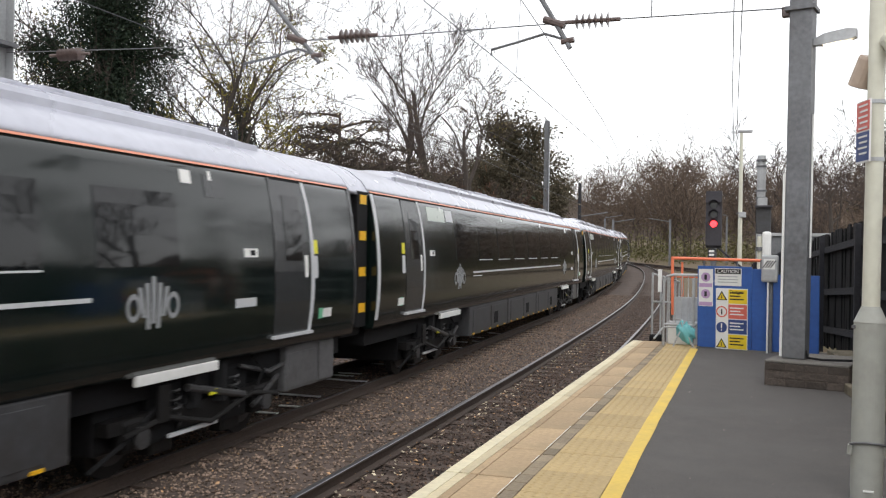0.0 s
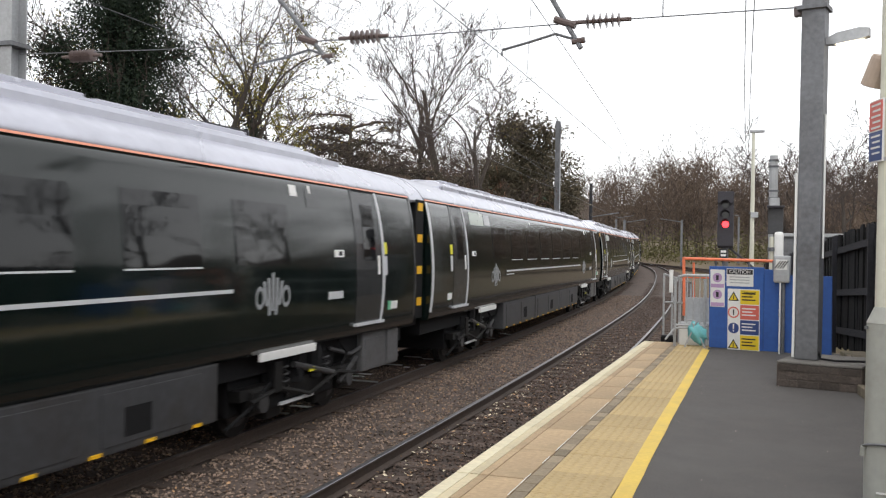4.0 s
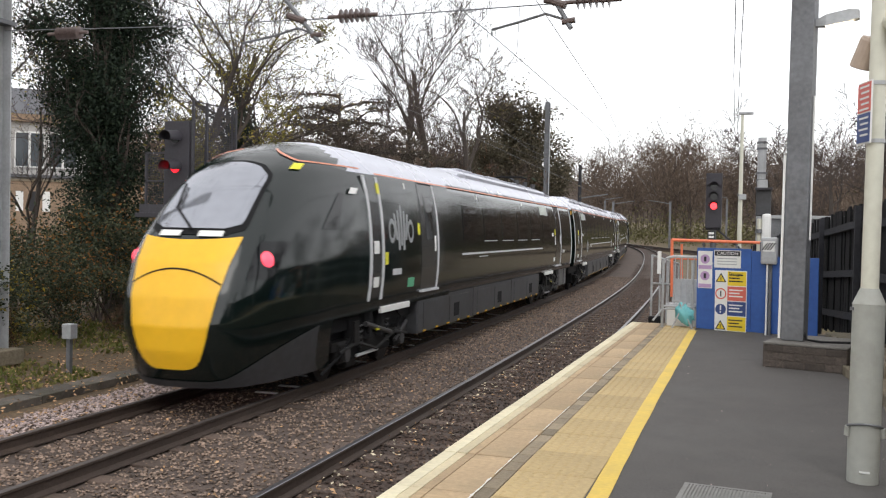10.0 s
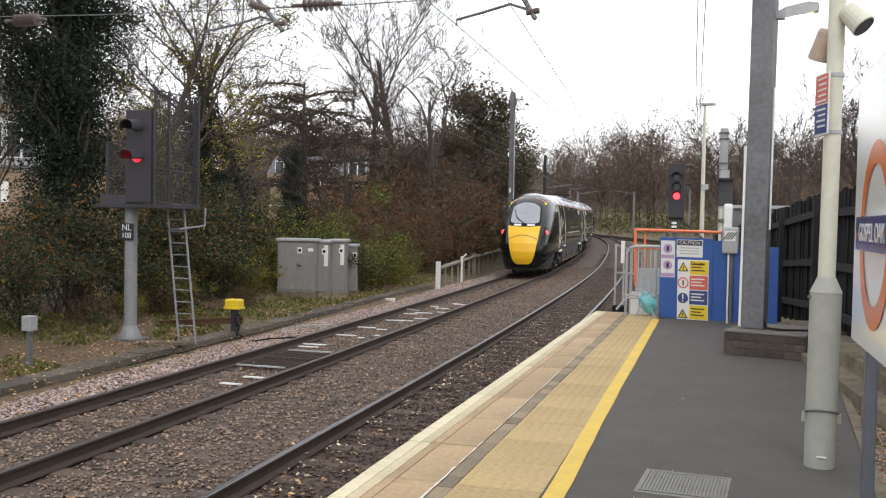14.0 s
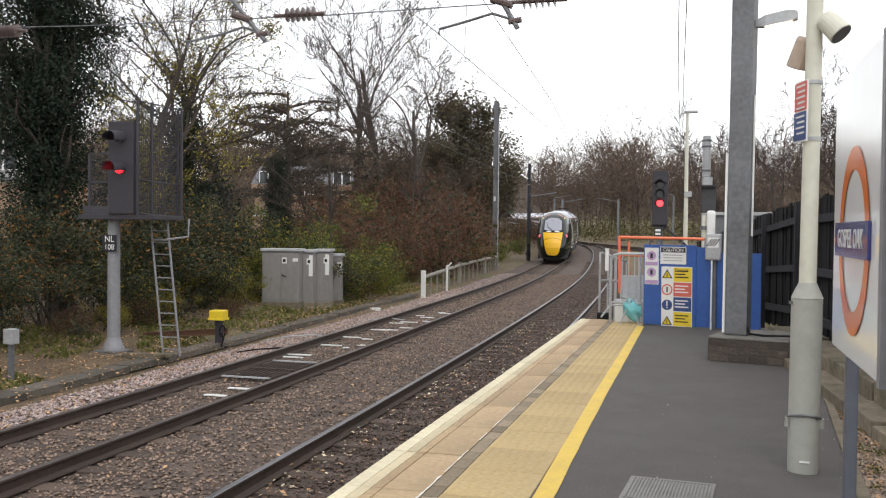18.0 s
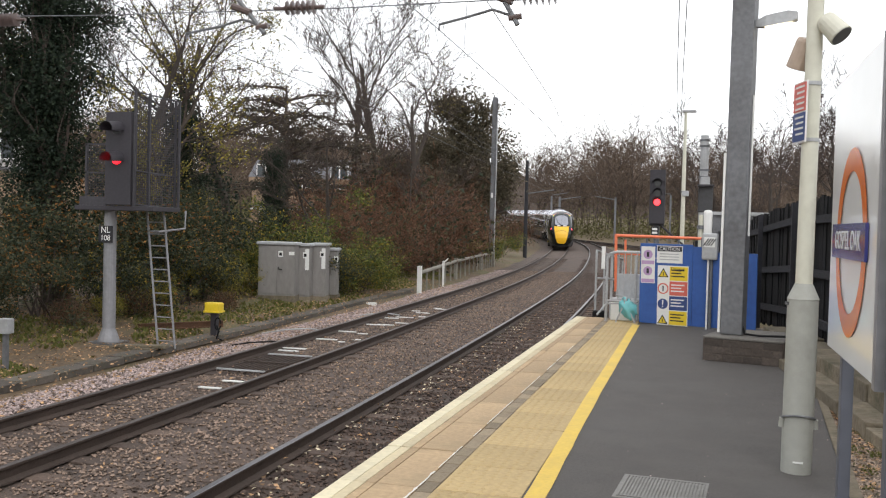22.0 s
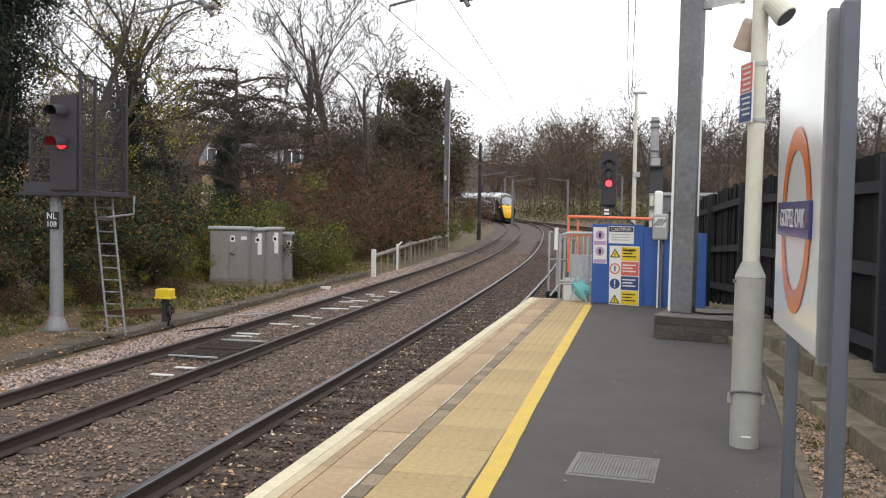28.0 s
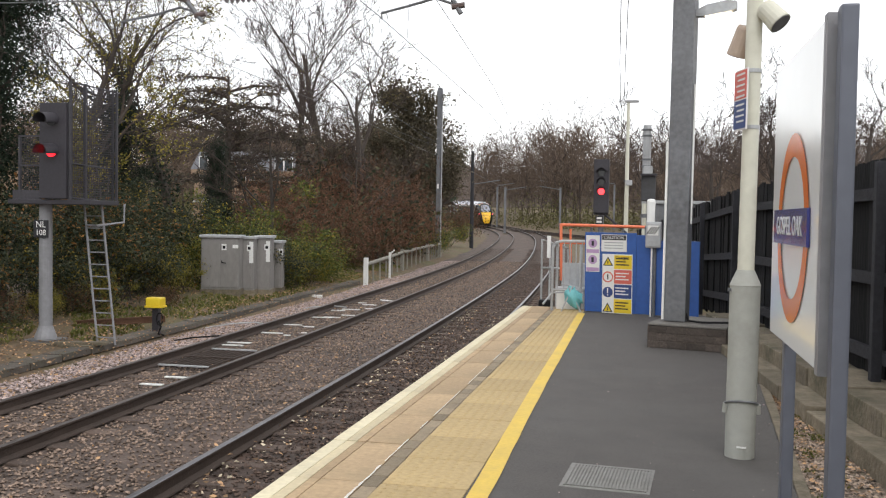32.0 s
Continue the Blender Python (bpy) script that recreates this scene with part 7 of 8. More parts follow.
def grow(rnd, height, spread=0.55, levels=5, trunk=0.22, splits=(5, 5, 4, 4, 3), lean=(0, 0), rise=0.35, first=0.3):
    """The segments of a bare tree: (start, end, radius at start, radius at end, level)."""
    segs = []

    def branch_out(p, d, length, r, level):
        n = 8 if level < 2 else (5 if level < 4 else 2)
        pts = [p]
        for i in range(n):
            wob = Vector((rnd.gauss(0, 1), rnd.gauss(0, 1), rnd.gauss(0, 0.6))) * (0.07 if level == 0 else 0.20)
            d = (d + wob + Vector((0, 0, rise * 0.12 * (level > 0)))).normalized()
            q = pts[-1] + d * (length / n)
            r0, r1 = r * (1 - 0.75 * i / n), r * (1 - 0.75 * (i + 1) / n)
            segs.append((pts[-1], q, r0, r1, level))
            pts.append(q)
        if level >= levels:
            return
        k = splits[min(level, len(splits) - 1)]
        for j in range(k):
            f = first + (1 - first) * (j + rnd.random()) / k if level == 0 else 0.2 + 0.8 * (j + rnd.random()) / k
            i = min(int(f * n), n - 1)
            at = pts[i].lerp(pts[i + 1], f * n - i)
            side = Vector((rnd.gauss(0, 1), rnd.gauss(0, 1), rnd.gauss(0, 0.5)))
            side = (side - d * side.dot(d)).normalized()
            nd = (d * rnd.uniform(0.55, 1.0) + side * spread * rnd.uniform(0.8, 1.6) + Vector((0, 0, rise * rnd.random()))).normalized()
            branch_out(at, nd, length * rnd.uniform(0.46, 0.74) * (1.1 - 0.35 * f), max(r * (1 - 0.75 * f) * 0.62, 0.006), level + 1)

    branch_out(Vector((0, 0, -0.3)), Vector((lean[0], lean[1], 1)).normalized(), height * 0.58, trunk, 0)
    return segs


def seg_mesh(segs, min_r=0.006):
    vs, fs = [], []
    for a, b, r0, r1, lv in segs:
        k = 6 if lv == 0 else (4 if lv == 1 else 3)
        d = (b - a).normalized()
        s = d.cross(Vector((0.31, 0.2, 0.93)))
        s = s.normalized() if s.length > 1e-3 else Vector((1, 0, 0))
        t = d.cross(s)
        o = len(vs)
        for p, r in ((a, max(r0, min_r)), (b, max(r1, min_r))):
            for j in range(k):
                c = 6.28319 * j / k
                q = p + r * (math.cos(c) * s + math.sin(c) * t)
                vs.append((q.x, q.y, q.z))
        for j in range(k):
            fs.append((o + j, o + (j + 1) % k, o + k + (j + 1) % k, o + k + j))
    return vs, [], fs


def leaf_mesh(points, size, rnd, long=1.0, droop=0.0, wide=0.5):
    """One small bent leaf of two triangles at each point."""
    vs, fs = [], []
    for p in points:
        a = Vector((rnd.gauss(0, 1), rnd.gauss(0, 1), rnd.gauss(0, 0.7) - droop)).normalized()
        b = a.cross(Vector((rnd.gauss(0, 1), rnd.gauss(0, 1), rnd.gauss(0, 1)))).normalized()
        s = size * rnd.uniform(0.6, 1.4)
        o = len(vs)
        for q in (p - a * s * long, p + b * s * wide, p + a * s * long, p - b * s * wide):
            vs.append((q.x, q.y, q.z))
        fs.append((o, o + 1, o + 2))
        fs.append((o, o + 2, o + 3))
    return vs, [], fs


def around_segs(segs, count, rnd, levels, radius, zmin=-9, zmax=99):
    pool = [s for s in segs if s[4] in levels and zmin < s[0].z < zmax]
    out = []
    for _ in range(count):
        a, b, r0, r1, _l = pool[int(rnd.random() * len(pool))]
        p = a.lerp(b, rnd.random())
        out.append(p + Vector((rnd.gauss(0, 1), rnd.gauss(0, 1), rnd.gauss(0, 1))) * (radius + r0))
    return out


def bare_tree(name, label, seed, height, m, leaves=0, ivy=0, min_r=0.006, leaf_mat=None, group="bare trees", ivy_top=6.0, leaf_top=99.0, **kw):
    rnd = random.Random(seed)
    segs = grow(rnd, height, **kw)
    t = thing(name, label, "tree", m, group)
    low = [s for s in segs if s[4] <= 1]
    part("trunk", seg_mesh(low), M_BARK, t)
    part("crown", seg_mesh([s for s in segs if s[4] > 1], min_r), M_TWIG, t, "bare brown branches and twigs")
    if leaves:
        part("leaves", leaf_mesh(around_segs(segs, leaves, rnd, (3, 4, 5), 0.12, 1.0, leaf_top), 0.042, rnd), leaf_mat or M_YELLOW_LEAF, t, "sparse yellow autumn leaves")
    if ivy:
        part("ivy", leaf_mesh(around_segs(segs, ivy, rnd, (0,), 0.10, -1, ivy_top), 0.07, rnd), M_IVY, t, "dark ivy round the trunk")
    return t


def stand(x, y, turn=0.0, size=1.0):
    return Matrix.Translation((x, y, ground_height(x, y))) @ Matrix.Rotation(radians(turn), 4, "Z") @ Matrix.Scale(size, 4)


def place_copy(ob, x, y, turn, size):
    c = copy_thing(ob, Matrix.Identity(4))
    c.matrix_basis = stand(x, y, turn, size)
    return c


def build_trees():
    # the bare trees of the left bank, each with its own growth
    a = bare_tree("bare_tree", "tall thinning tree with yellow-green autumn leaves", 31, 13.0, stand(-15.6, 22.4), leaves=3600, leaf_mat=M_LIME_LEAF, leaf_top=8.5, trunk=0.20, first=0.34)
    b = bare_tree("bare_tree", "tall leafless tree with fine twigs", 32, 14.5, stand(-17.8, 27.0), leaves=1100, ivy=1200, trunk=0.22, first=0.4)
    c = bare_tree("bare_tree", "leafless tree with ivy on its trunk", 33, 15.0, stand(-16.4, 30.5), ivy=2600, ivy_top=7.5, trunk=0.22, first=0.42)
    d = bare_tree("bare_tree", "large leafless tree with spreading bent limbs", 37, 20.5, stand(-17.2, 49.5), trunk=0.34, spread=0.55, first=0.22, min_r=0.011, rise=0.5)
    e = bare_tree("bare_tree", "leafless tree with sparse yellow-green leaves", 41, 15.5, stand(-15.0, 47.6), leaves=1100, leaf_mat=M_LIME_LEAF, trunk=0.28, first=0.3, min_r=0.010)
    f = bare_tree("bare_tree", "slender young leafless tree on the bank", 43, 10.0, stand(-14.6, 34.0), trunk=0.12, first=0.15, spread=0.45)
    bare_tree("young_tree", "young tree with yellow-green autumn leaves behind the signal", 47, 8.0, stand(-13.5, 21.0), leaves=5600, leaf_mat=M_LIME_LEAF, leaf_top=5.6, trunk=0.10, first=0.12, spread=0.4)
    # repeats, turned and scaled
    for ob, x, y, turn, s in ((a, -19.5, 24.5, 130, 1.05), (d, -21.5, 54, 140, 0.9), (f, -17.5, 16.0, 20, 1.0), (f, -19.9, 21.0, 80, 0.95), (f, -13.8, 44, 190, 0.95), (b, -18.5, 12, 190, 1.0), (d, -17.0, 6.0, 30, 0.8), (c, -20, -4, 75, 1.0), (a, -16, -12, 20, 1.1), (b, -19, -24, 220, 1.1)):
        place_copy(ob, x, y, turn, s)
    # right bank behind the fence
    r = bare_tree("bare_tree", "leafless tree with a rounded fan of fine twigs", 52, 9.4, stand(2.9, 40), trunk=0.2, first=0.2, spread=0.6, min_r=0.009)
    for ob, x, y, turn, s in ((r, 0.8, 47, 120, 1.05), (r, 6.0, 44, 40, 1.1), (f, 4.6, 28, 10, 0.72), (r, 8.5, 39, 300, 1.0), (f, 2.2, 33, 150, 0.6), (r, 10, 30, 160, 1.0), (r, 9.0, 18, 250, 1.0), (r, 11, 8, 60, 1.1), (r, 9, -6, 10, 1.0), (r, 8.5, 1, 200, 1.3), (d, 13, 31, 170, 0.6), (d, 12.5, 21, 300, 0.55), (c, 16, 27, 15, 0.8)):
        place_copy(ob, x, y, turn, s)
    # the big ivy-clad tree
    rnd = random.Random(61)
    segs = grow(rnd, 15.0, spread=0.5, levels=4, trunk=0.38, splits=(12, 4, 3, 3), first=0.10, rise=0.2)
    squeeze = Matrix.Diagonal((0.46, 0.46, 1))
    segs = [(squeeze @ p, squeeze @ q, r0, r1, lv) for p, q, r0, r1, lv in segs]
    t = thing("ivy_clad_tree", "tall tree wrapped in dense dark ivy", "tree", stand(-15.0, 18.9))
    part("trunk", seg_mesh([s for s in segs if s[4] <= 1]), M_BARK, t)
    part("crown", seg_mesh([s for s in segs if s[4] > 1]), M_TWIG, t)
    pts = []
    for c in around_segs(segs, 950, rnd, (0, 1), 0.32) + around_segs(segs, 560, rnd, (1, 2), 0.12):      # boughs of ivy that hang in clumps
        w = rnd.uniform(0.12, 0.30)
        pts += [c + Vector((rnd.gauss(0, w), rnd.gauss(0, w), rnd.gauss(-0.5 * w, w * 0.8))) for _k in range(int(300 * w))]
    part("ivy", leaf_mesh(pts, 0.040, rnd, 1.0, 0.5), M_IVY, t, "dense dark green ivy")
    place_copy(t, -17.6, 36.0, 70, 0.46)
    place_copy(t, -16.6, 26.5, 160, 0.5)
    # evergreen beside the far mast
    rnd = random.Random(62)
    segs = grow(rnd, 11.5, spread=0.75, levels=4, trunk=0.4, splits=(9, 5, 4, 3), first=0.15, rise=0.35)
    broad = Matrix.Diagonal((1.15, 1.15, 0.80))
    segs = [(broad @ a, broad @ b, r0, r1, lv) for a, b, r0, r1, lv in segs]
    segs = [q for q in segs if math.hypot(q[1].x, q[1].y) < 2.5 + 0.25 * math.sin(5 * math.atan2(q[1].y, q[1].x) + q[1].z)]
    t = thing("evergreen_oak", "dense rounded evergreen tree with brownish dark leaves", "tree", stand(-16.2, 64.5, 0, 1.42))
    part("trunk", seg_mesh([s for s in segs if s[4] <= 1]), M_BARK, t)
    part("crown", seg_mesh([s for s in segs if s[4] > 1], 0.012), M_TWIG, t)
    part("leaves", leaf_mesh(around_segs(segs, 46000, rnd, (1, 2, 3, 4), 0.30), 0.075, rnd), M_HOLM, t, "dense dark evergreen leaves")
    place_copy(t, -19.0, 60, 120, 1.0)
    # cedar with flat plates of needles
    rnd = random.Random(63)
    t = thing("cedar_tree", "dark cedar with flat spreading layers of needles", "tree", stand(-21.0, 44.0))
    segs = [(Vector((0, 0, z)), Vector((0, 0, z + 1)), 0.34 - 0.032 * z, 0.31 - 0.032 * z, 0) for z in range(0, 9)]
    pts = []
    for k in range(40):
        z = rnd.uniform(2.6, 8.8)
        an = k * 2.4 + rnd.uniform(-0.6, 0.6)
        ln = rnd.uniform(3.0, 6.2) * (1.0 - 0.55 * max(0, (z - 5.5) / 3.4))
        p = Vector((0, 0, z))
        dr = Vector((math.cos(an), math.sin(an), rnd.uniform(0.0, 0.55)))
        n = 7
        for i in range(n):
            q = p + dr * ln / n
            segs.append((p, q, 0.085 - 0.011 * i, 0.074 - 0.011 * i, 1))
            if i > 0:
                for _ in range(3):
                    sd = Vector((-dr.y, dr.x, rnd.uniform(-0.1, 0.25))) * rnd.choice((-1, 1)) * rnd.uniform(0.3, 1.1) * (0.5 + 0.12 * ln)
                    tip = q + sd + dr * rnd.uniform(0.1, 0.6)
                    segs.append((q, tip, 0.025, 0.01, 2))
                    for _j in range(15 if rnd.random() < 0.75 else 4):
                        pts.append(q.lerp(tip, rnd.random() ** 0.7) + Vector((rnd.gauss(0, 0.22), rnd.gauss(0, 0.22), rnd.gauss(0.02, 0.09))))
            p, dr = q, (dr + Vector((rnd.gauss(0, 0.16), rnd.gauss(0, 0.16), -0.10 + rnd.gauss(0, 0.06)))).normalized()
    part("trunk", seg_mesh([s for s in segs if s[4] == 0]), M_BARK, t)
    part("crown", seg_mesh([s for s in segs if s[4]]), M_TWIG, t)
    part("needles", leaf_mesh(pts, 0.115, rnd, 1.0, 0.0, 0.3), M_CEDAR, t, "flat layers of dark needles")


def shrub(name, label, mat, seed, count, size, leaf, group, stems=10, flat=0.75, second=None, long=1.0, wide=0.5, upright=0.0):
    """A shrub of unit size: bent stems and lumps of leaves."""
    rnd = random.Random(seed)
    t = thing(name, label, "shrub", None, group)
    segs, pts = [], []
    for _ in range(stems):
        an, r = rnd.uniform(0, 6.28), rnd.uniform(0.1, 0.9)
        p = Vector((rnd.gauss(0, 0.15), rnd.gauss(0, 0.15), 0))
        d = Vector((math.cos(an) * r, math.sin(an) * r, rnd.uniform(0.7, 1.3))).normalized()
        for i in range(4):
            q = p + d * size * rnd.uniform(0.2, 0.3)
            segs.append((p, q, 0.022 - 0.004 * i, 0.018 - 0.004 * i, 2))
            p, d = q, (d + Vector((rnd.gauss(0, 0.25), rnd.gauss(0, 0.25), -0.08))).normalized()
        for _k in range(4):
            c = p + Vector((rnd.gauss(0, 0.25), rnd.gauss(0, 0.25), rnd.gauss(-0.1, 0.22))) * size
            rad = size * rnd.uniform(0.10, 0.24)
            for _j in range(count // (stems * 4)):
                u = Vector((rnd.gauss(0, 1), rnd.gauss(0, 1), rnd.gauss(0, flat))) * rad * 0.75
                if (c + u).z > 0.02:
                    pts.append(c + u)
    part("stem", seg_mesh(segs), M_TWIG, t)
    n = len(pts) if not second else int(len(pts) * 0.88)
    rnd.shuffle(pts)
    part("leaves", leaf_mesh(pts[:n], leaf, rnd, long, upright, wide), mat, t)
    if second:
        part("coloured_leaves", leaf_mesh(pts[n:], leaf, rnd), second, t)
    return t


def build_shrubs():
    green = shrub("green_shrub", "bright green and yellowing shrub on the bank", M_GREEN_LEAF, 71, 6000, 1.5, 0.040, "shrubs on the bank", second=M_YELLOW_LEAF)
    dark = shrub("dark_shrub", "dark green evergreen shrub with a few russet leaves", M_DARK_LEAF, 72, 9000, 1.6, 0.034, "shrubs on the bank", second=M_RED_LEAF)
    dark2 = shrub("dark_shrub", "dark green bramble thicket", M_DARK_LEAF, 73, 9000, 1.6, 0.034, "shrubs on the bank", second=M_YELLOW_LEAF)
    olive = shrub("olive_shrub", "yellowing olive-green shrub among the dark growth", M_LIME_LEAF, 75, 5200, 1.4, 0.036, "shrubs on the bank", second=M_DARK_LEAF)
    brown = shrub("brown_thicket", "dense brown leafless thicket", M_BROWN_LEAF, 74, 7500, 1.7, 0.075, "brown thickets on the bank", flat=1.6, stems=22, long=1.7, wide=0.09, upright=0.9, second=M_DARK_LEAF)
    rnd = random.Random(77)
    used = set()

    def put(ob, x, y, s):
        if ob in used:
            c = copy_thing(ob, Matrix.Identity(4))
        else:
            c = ob
            used.add(ob)
        c.matrix_basis = stand(x, y, rnd.uniform(0, 360), s)

    # dark growth behind the signal
    for x, y, s in ((-13.0, 11.5, 1.0), (-12.9, 14.6, 0.85), (-13.6, 16.6, 1.2), (-13.3, 18.4, 1.0), (-13.4, 20.4, 1.3), (-13.2, 21.6, 1.0), (-14.6, 22.6, 1.4), (-14.8, 24.2, 1.2), (-14.6, 14.2, 0.9), (-16.5, 16.8, 0.9), (-15.5, 19.5, 1.5), (-16.2, 25.5, 1.6), (-14.4, 10.6, 0.8), (-12.6, 9.5, 0.8), (-15.0, 7.0, 1.3)):
        put(dark if rnd.random() < 0.5 else dark2, x, y, s)
    for x, y, s in ((-12.7, 19.6, 0.55), (-13.4, 22.9, 0.8), (-13.0, 24.2, 0.6), (-14.3, 26.4, 0.9), (-12.2, 29.8, 0.75), (-11.6, 30.6, 0.6), (-12.9, 13.2, 0.35), (-12.6, 17.4, 0.4)):
        put(olive, x, y, s)
    for x, y, s in ((-12.4, 12.4, 0.30), (-12.5, 16.2, 0.26), (-12.7, 18.6, 0.28), (-13.1, 10.4, 0.35), (-12.0, 21.5, 0.22), (-12.6, 31.6, 0.5), (-13.2, 34.2, 0.6)):
        put(brown, x, y, s)
    # green and yellow shrubs round the cabinets
    for x, y, s in ((-14.2, 25.6, 1.0), (-13.8, 27.6, 1.3), (-12.6, 28.2, 1.15), (-11.9, 28.9, 1.0), (-13.0, 30.2, 1.5), (-11.8, 31.0, 0.95), (-12.4, 32.2, 1.1), (-13.8, 33.0, 1.4), (-12.0, 33.6, 0.7), (-14.8, 28.5, 1.5), (-13.4, 23.0, 0.55), (-14.4, 52.0, 1.2), (-14.0, 56.0, 1.0), (-13.6, 60.5, 0.9), (-15.5, 73.0, 1.1), (-17.5, 90.0, 1.4)):
        put(green if rnd.random() < 0.75 else (dark2 if y < 32 else brown), x, y, s * (0.9 if y < 34 else 1.0))
    # brown thicket wall behind
    for x, y, s in ((-14.2, 36.5, 1.8), (-13.6, 38.5, 1.6), (-13.9, 40.5, 2.0), (-14.0, 42.5, 1.9), (-14.1, 45.0, 2.2), (-14.5, 48.0, 2.2), (-16.6, 38.5, 2.3), (-16.9, 42.5, 2.2), (-15.2, 51.5, 2.0), (-17.5, 47.5, 2.4), (-16.2, 56.0, 2.0), (-17.0, 60.0, 2.0), (-15.4, 54.5, 1.6)):
        put(brown, x, y, s * (0.60 if y < 41 else (0.72 if y < 46 else 0.9)))
    for x, y, s in ((-20, 24, 2.2), (-20, 36, 2.4), (-24, 28, 2.4), (-19, 10, 2.0), (-24, 40, 2.6), (-22, 46, 2.6), (-18, 2, 2.0), (-17, -6, 2.0), (-18, -16, 2.2), (-30, 46, 3.0), (-25, 56, 3.0), (-22, 63, 2.6), (-26, 10, 2.6), (-20, 75, 2.4), (-22, 84, 2.4), (-24, 94, 2.6), (-20, 62, 2.2)):
        put(dark if rnd.random() < 0.5 else dark2, x, y, s * 0.42)
    # right bank
    for x, y, s in ((3.0, 24, 1.3), (3.6, 28, 1.5), (3.2, 33, 1.5), (5.0, 24, 1.7), (5.2, 31, 1.8), (6.5, 27, 2.0), (3.8, 38, 1.6), (6.5, 36, 2.0), (8, 23, 2.4), (9, 33, 2.6), (2.6, 43, 1.6), (5, 46, 2.2)):
        put(dark if rnd.random() < 0.6 else brown, x, y, s * 0.42)


def build_grass_and_leaves():
    rnd = random.Random(81)
    pts, lit = [], []
    for _ in range(17000):
        y = 6 + 40 * rnd.random() ** 1.4
        c = on_line(y)[0]
        x = c.x - rnd.uniform(2.9, 6.5)
        if noise.noise(Vector((x * 0.5, y * 0.5, 3))) > -0.15:
            pts.append(Vector((x, y, ground_height(x, y) + 0.05)))
    for _ in range(15000):
        y = 5 + 34 * rnd.random() ** 1.4
        c = on_line(y)[0]
        x = c.x - rnd.uniform(1.3, 7.0)
        lit.append(Vector((x, y, ground_height(x, y) + (0.03 if x < c.x - 3.2 else 0.13))))
    for _ in range(1300):
        s = 5 + 32 * rnd.random() ** 1.5
        o = rnd.choice((rnd.uniform(-0.6, 0.6), rnd.uniform(0.9, 2.9), rnd.gauss(3.4, 0.3), rnd.gauss(4.2, 0.6)))
        lit.append(on_line(s, min(o, 5.3), -0.14)[0])
    pale = []
    for _ in range(900):
        t = 4 + 22 * rnd.random() ** 1.4
        o = rnd.choice((rnd.gauss(3.18, 0.12), rnd.gauss(4.6, 0.35), rnd.uniform(3.1, 5.2)))
        if min(abs(o - NEAR + 0.75), abs(o - NEAR - 0.75)) > 0.07:
            pale.append(on_line(t, min(o, 5.25), -0.165)[0])
    vs, fs = [], []
    for p in pale:
        a, r, o = rnd.uniform(0, 6.28), rnd.uniform(0.012, 0.034), len(vs)
        for k in range(4):
            q = r * (1.0 if k % 2 == 0 else 0.6)
            vs.append((p.x + q * math.cos(a + k * 1.571), p.y + q * math.sin(a + k * 1.571), p.z + rnd.uniform(0.01, 0.04)))
        fs += [(o, o + 1, o + 2), (o, o + 2, o + 3)]
    tagged(part("pale_litter", (vs, [], fs), M_PALE_LITTER), "pale leaves and paper scraps beside the near rails", "litter", kind="stuff")
    tagged(part("rough_grass", leaf_mesh(pts, 0.055, rnd, 1.0, -1.4), M_GRASS), "tufts of rough grass and weeds on the bank", "grass", kind="stuff")
    vs, fs = [], []
    for p in lit:
        a, r = rnd.uniform(0, 6.28), rnd.uniform(0.012, 0.040)
        o = len(vs)
        for k in range(4):
            q = r * (1.0 if k % 2 == 0 else 0.6)
            vs.append((p.x + q * math.cos(a + k * 1.571), p.y + q * math.sin(a + k * 1.571), p.z + rnd.uniform(0, 0.03)))
        fs += [(o, o + 1, o + 2), (o, o + 2, o + 3)]
    tagged(part("fallen_leaves", (vs, [], fs), M_LEAF_LITTER), "scattered fallen autumn leaves on ballast and bank", "leaves", kind="stuff")


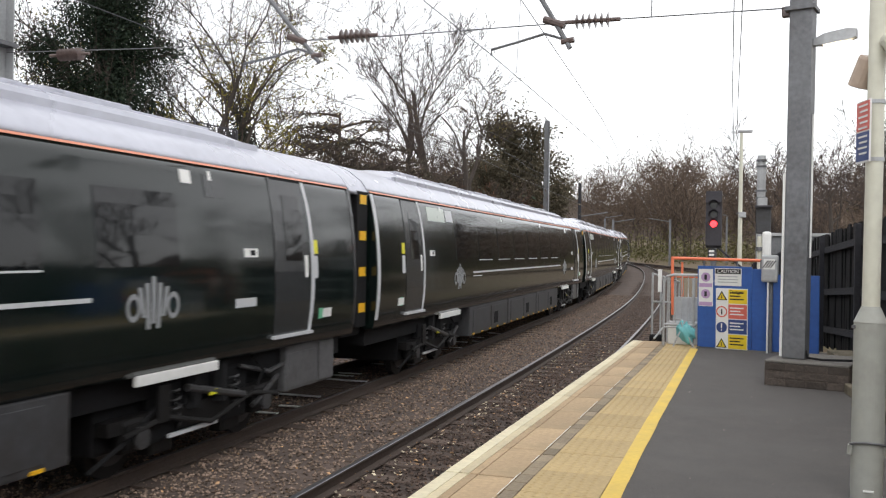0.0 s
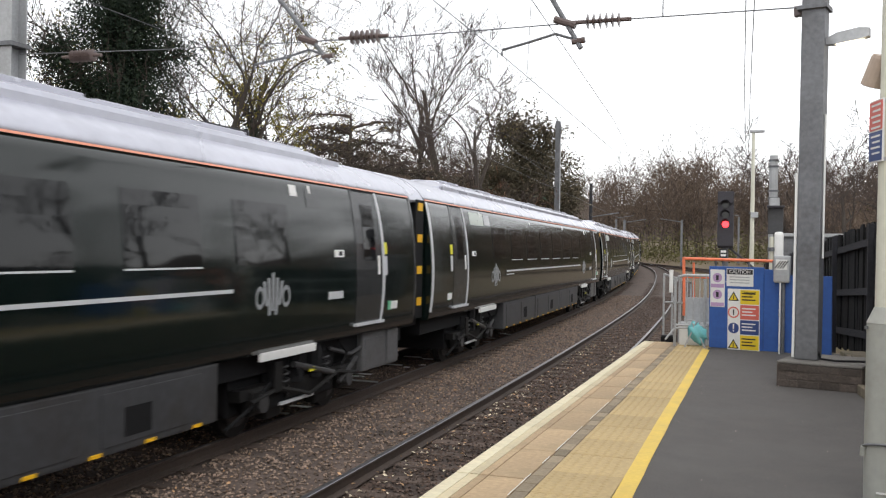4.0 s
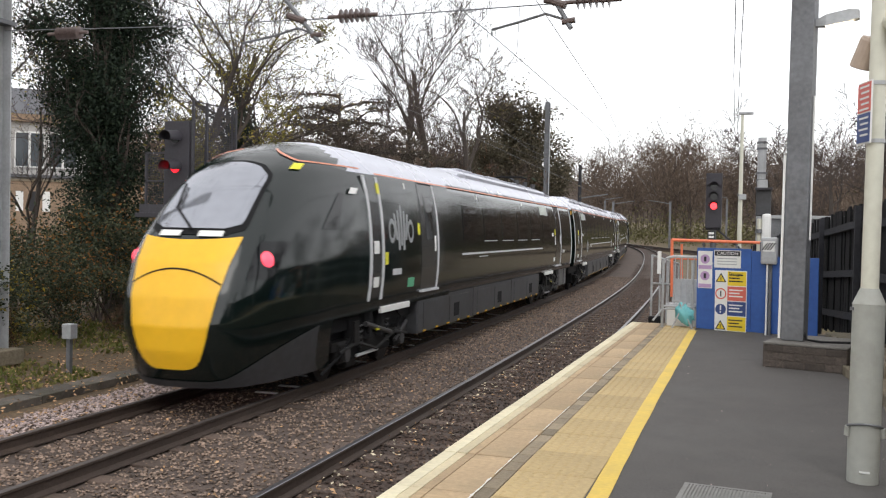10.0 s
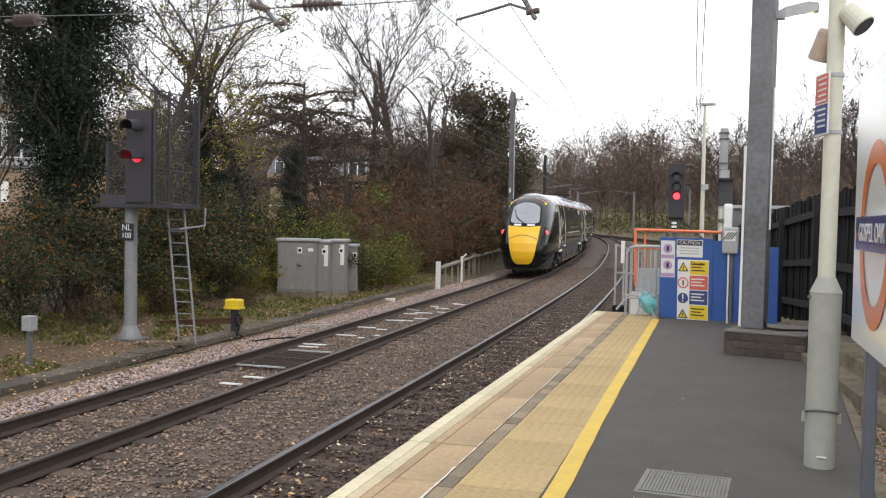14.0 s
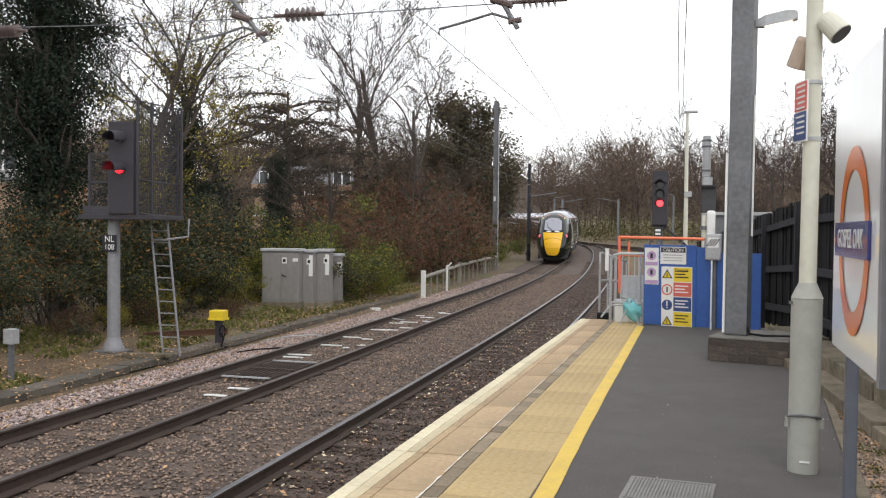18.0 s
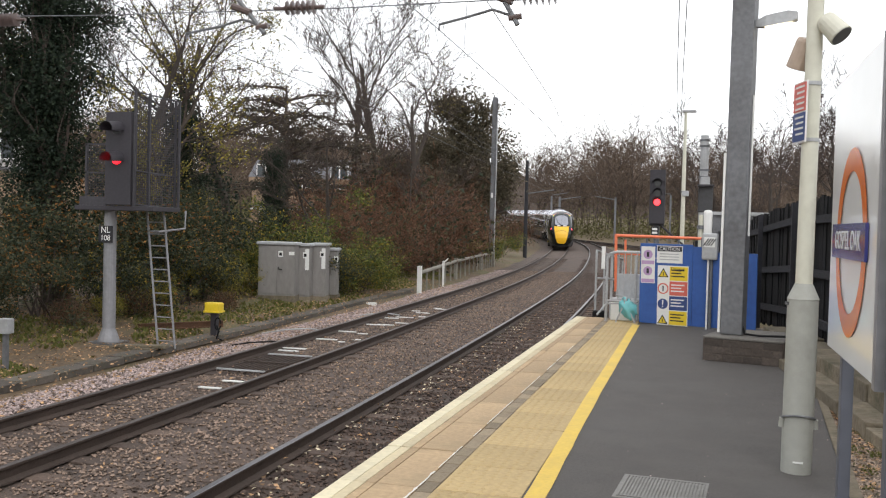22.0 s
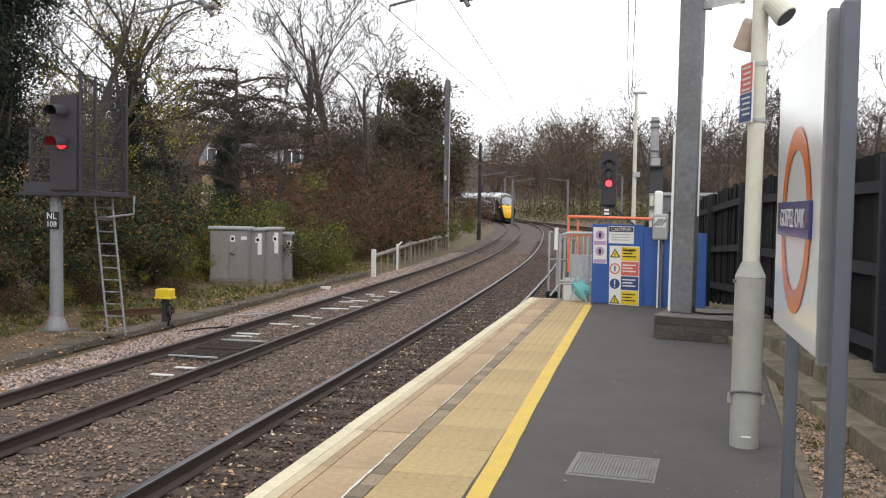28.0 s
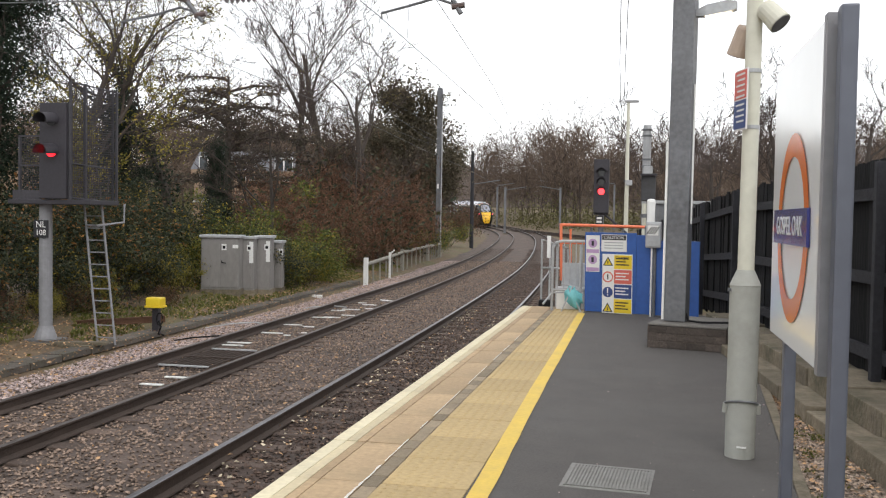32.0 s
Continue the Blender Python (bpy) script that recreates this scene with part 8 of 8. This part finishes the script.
def build_far_woods():
    """Distant bare woodland: trunks, boughs and clouds of fine twigs in one object, and a green verge below."""
    rnd = random.Random(91)
    vs, fs, wv, wf = [], [], [], []
    spots = []
    for _ in range(330):
        an = radians(rnd.uniform(-42, 16))
        r = rnd.uniform(150, 270)
        x, y = r * math.sin(an), r * math.cos(an)
        k = int(np.argmin((line_x - x) ** 2 + (line_y - y) ** 2))
        if math.hypot(line_x[k] - x, line_y[k] - y) < 9:
            continue
        spots.append((x, y, rnd.uniform(15, 25) * (0.8 + r / 700)))
    for _ in range(60):      # the flank left of the line
        y = rnd.uniform(85, 170)
        x = float(np.interp(y, line_y[:400], line_x[:400])) - rnd.uniform(9, 45)
        spots.append((x, y, rnd.uniform(10, 16)))
    for _ in range(40):      # the flank right of the line
        y = rnd.uniform(85, 150)
        spots.append((rnd.uniform(3, 30), y, rnd.uniform(8, 13)))
    segs, tw = [], []
    for x, y, h in spots:
        z = ground_height(x, y)
        base = Vector((x, y, z))
        ob = grow(rnd, h, spread=0.7, levels=2, trunk=0.2, splits=(7, 4), first=0.2, rise=0.4)
        ob = [(base + a, base + b, max(r0 * 0.75, 0.035), max(r1 * 0.75, 0.025), 2) for a, b, r0, r1, lv in ob]
        segs += ob
        tips = [s for s in ob if s[2] < 0.10]
        for _ in range(820):
            a, b, *_r = tips[int(rnd.random() * len(tips))]
            tw.append(a.lerp(b, rnd.random()) + Vector((rnd.gauss(0, 0.9), rnd.gauss(0, 0.9), rnd.gauss(0, 0.8))))
    tagged(part("far_wood_branches", seg_mesh(segs, 0.03), M_TWIG), "boughs of the distant bare woodland", "wood", kind="stuff")
    vs, fs = [], []
    for p in tw:
        d = Vector((rnd.gauss(0, 0.7), rnd.gauss(0, 0.7), abs(rnd.gauss(0.8, 0.5)))).normalized() * rnd.uniform(0.5, 1.1)
        s = d.cross(Vector((rnd.gauss(0, 1), rnd.gauss(0, 1), 0.2))).normalized() * 0.055
        o = len(vs)
        for q in (p - s, p + s, p + d):
            vs.append((q.x, q.y, q.z))
        fs.append((o, o + 1, o + 2))
    tagged(part("far_wood_twigs", (vs, [], fs), M_FAR_TWIG), "brown twigs of the distant bare woodland, paled by haze in their colour", "wood", kind="stuff")
    pts = []
    for _ in range(60000):
        an, r = radians(rnd.uniform(-40, 14)), rnd.uniform(105, 190)
        x, y = r * math.sin(an), r * math.cos(an)
        k = int(np.argmin((line_x - x) ** 2 + (line_y - y) ** 2))
        dd = math.hypot(line_x[k] - x, line_y[k] - y)
        if dd < 7 or (x > -16 and y < 132 and x < 8):
            continue
        pts.append(Vector((x, y, ground_height(x, y) + abs(rnd.gauss(0, 2.3)))))
    tagged(part("far_undergrowth", leaf_mesh(pts, 0.19, rnd), M_FAR_GREEN), "green and brown undergrowth below the distant woods", "undergrowth", kind="stuff")
    # a far wooded rise that closes the view, its haze put into the colour
    bm = bmesh.new()
    low, high = [], []
    for k in range(160):
        an = radians(-75 + 110 * k / 159)
        r = 330
        h = 16 + 5 * noise.noise(Vector((k * 0.16, 0, 0))) + 3 * noise.noise(Vector((k * 0.7, 4, 0))) + 1.2 * noise.noise(Vector((k * 2.3, 9, 0)))
        low.append(bm.verts.new((r * math.sin(an), r * math.cos(an), -3)))
        high.append(bm.verts.new((r * 1.02 * math.sin(an), r * 1.02 * math.cos(an), 3.5 + h)))
    for k in range(159):
        bm.faces.new((low[k], low[k + 1], high[k + 1], high[k]))
    tagged(part("backdrop", bm, material("far_wood_haze", (0.105, 0.084, 0.072), 0.95, vary=0.45, scale=0.35), smooth=True), "hazy brown wooded rise on the horizon", "woodland", kind="structure")


build_trees()
build_shrubs()
build_grass_and_leaves()
build_strip_litter()
build_far_woods()


# ---- what moves: the train, along its track ----
TAIL_T = (0, 3.5, 7, 10.5, 12.5, 14, 17, 20, 23, 25, 28, 30, 32)
TAIL_S = (-64.3, -39.75, -12.9, 13.85, 29.3, 40.6, 61.5, 80.5, 96, 106.5, 121, 130.5, 140)


def tail_at(t):
    """How far the train's tail is along the track: a smooth curve through the rows above."""
    n = len(TAIL_T)
    slope = [(TAIL_S[min(i + 1, n - 1)] - TAIL_S[max(i - 1, 0)]) / (TAIL_T[min(i + 1, n - 1)] - TAIL_T[max(i - 1, 0)]) for i in range(n)]
    i = min(max(sum(1 for a in TAIL_T if a <= t) - 1, 0), n - 2)
    h = TAIL_T[i + 1] - TAIL_T[i]
    f = (t - TAIL_T[i]) / h
    return (2 * f ** 3 - 3 * f ** 2 + 1) * TAIL_S[i] + (f ** 3 - 2 * f ** 2 + f) * h * slope[i] + (3 * f ** 2 - 2 * f ** 3) * TAIL_S[i + 1] + (f ** 3 - f ** 2) * h * slope[i + 1]


def car_pose(s0, length):
    """The pose of a car whose rear end is at s0: its bogies ride on the line."""
    a, _h = on_line(s0 + 3.9)
    b, _h = on_line(s0 + length - 3.9)
    d = (b - a).normalized()
    right = d.cross(Vector((0, 0, 1))).normalized()
    up = right.cross(d)
    m = Matrix((right, d, up)).transposed().to_4x4()
    m.translation = a - d * 3.9
    return m


def motions():
    times = [0.5 * k for k in range(65)]
    walk(cab_car, [(t, car_pose(tail_at(t), CAR + 0.2)) for t in times])
    for k, car in enumerate(middle_cars):
        walk(car, [(t, car_pose(tail_at(t) + 26.2 + 26.0 * k, CAR)) for t in times])


motions()
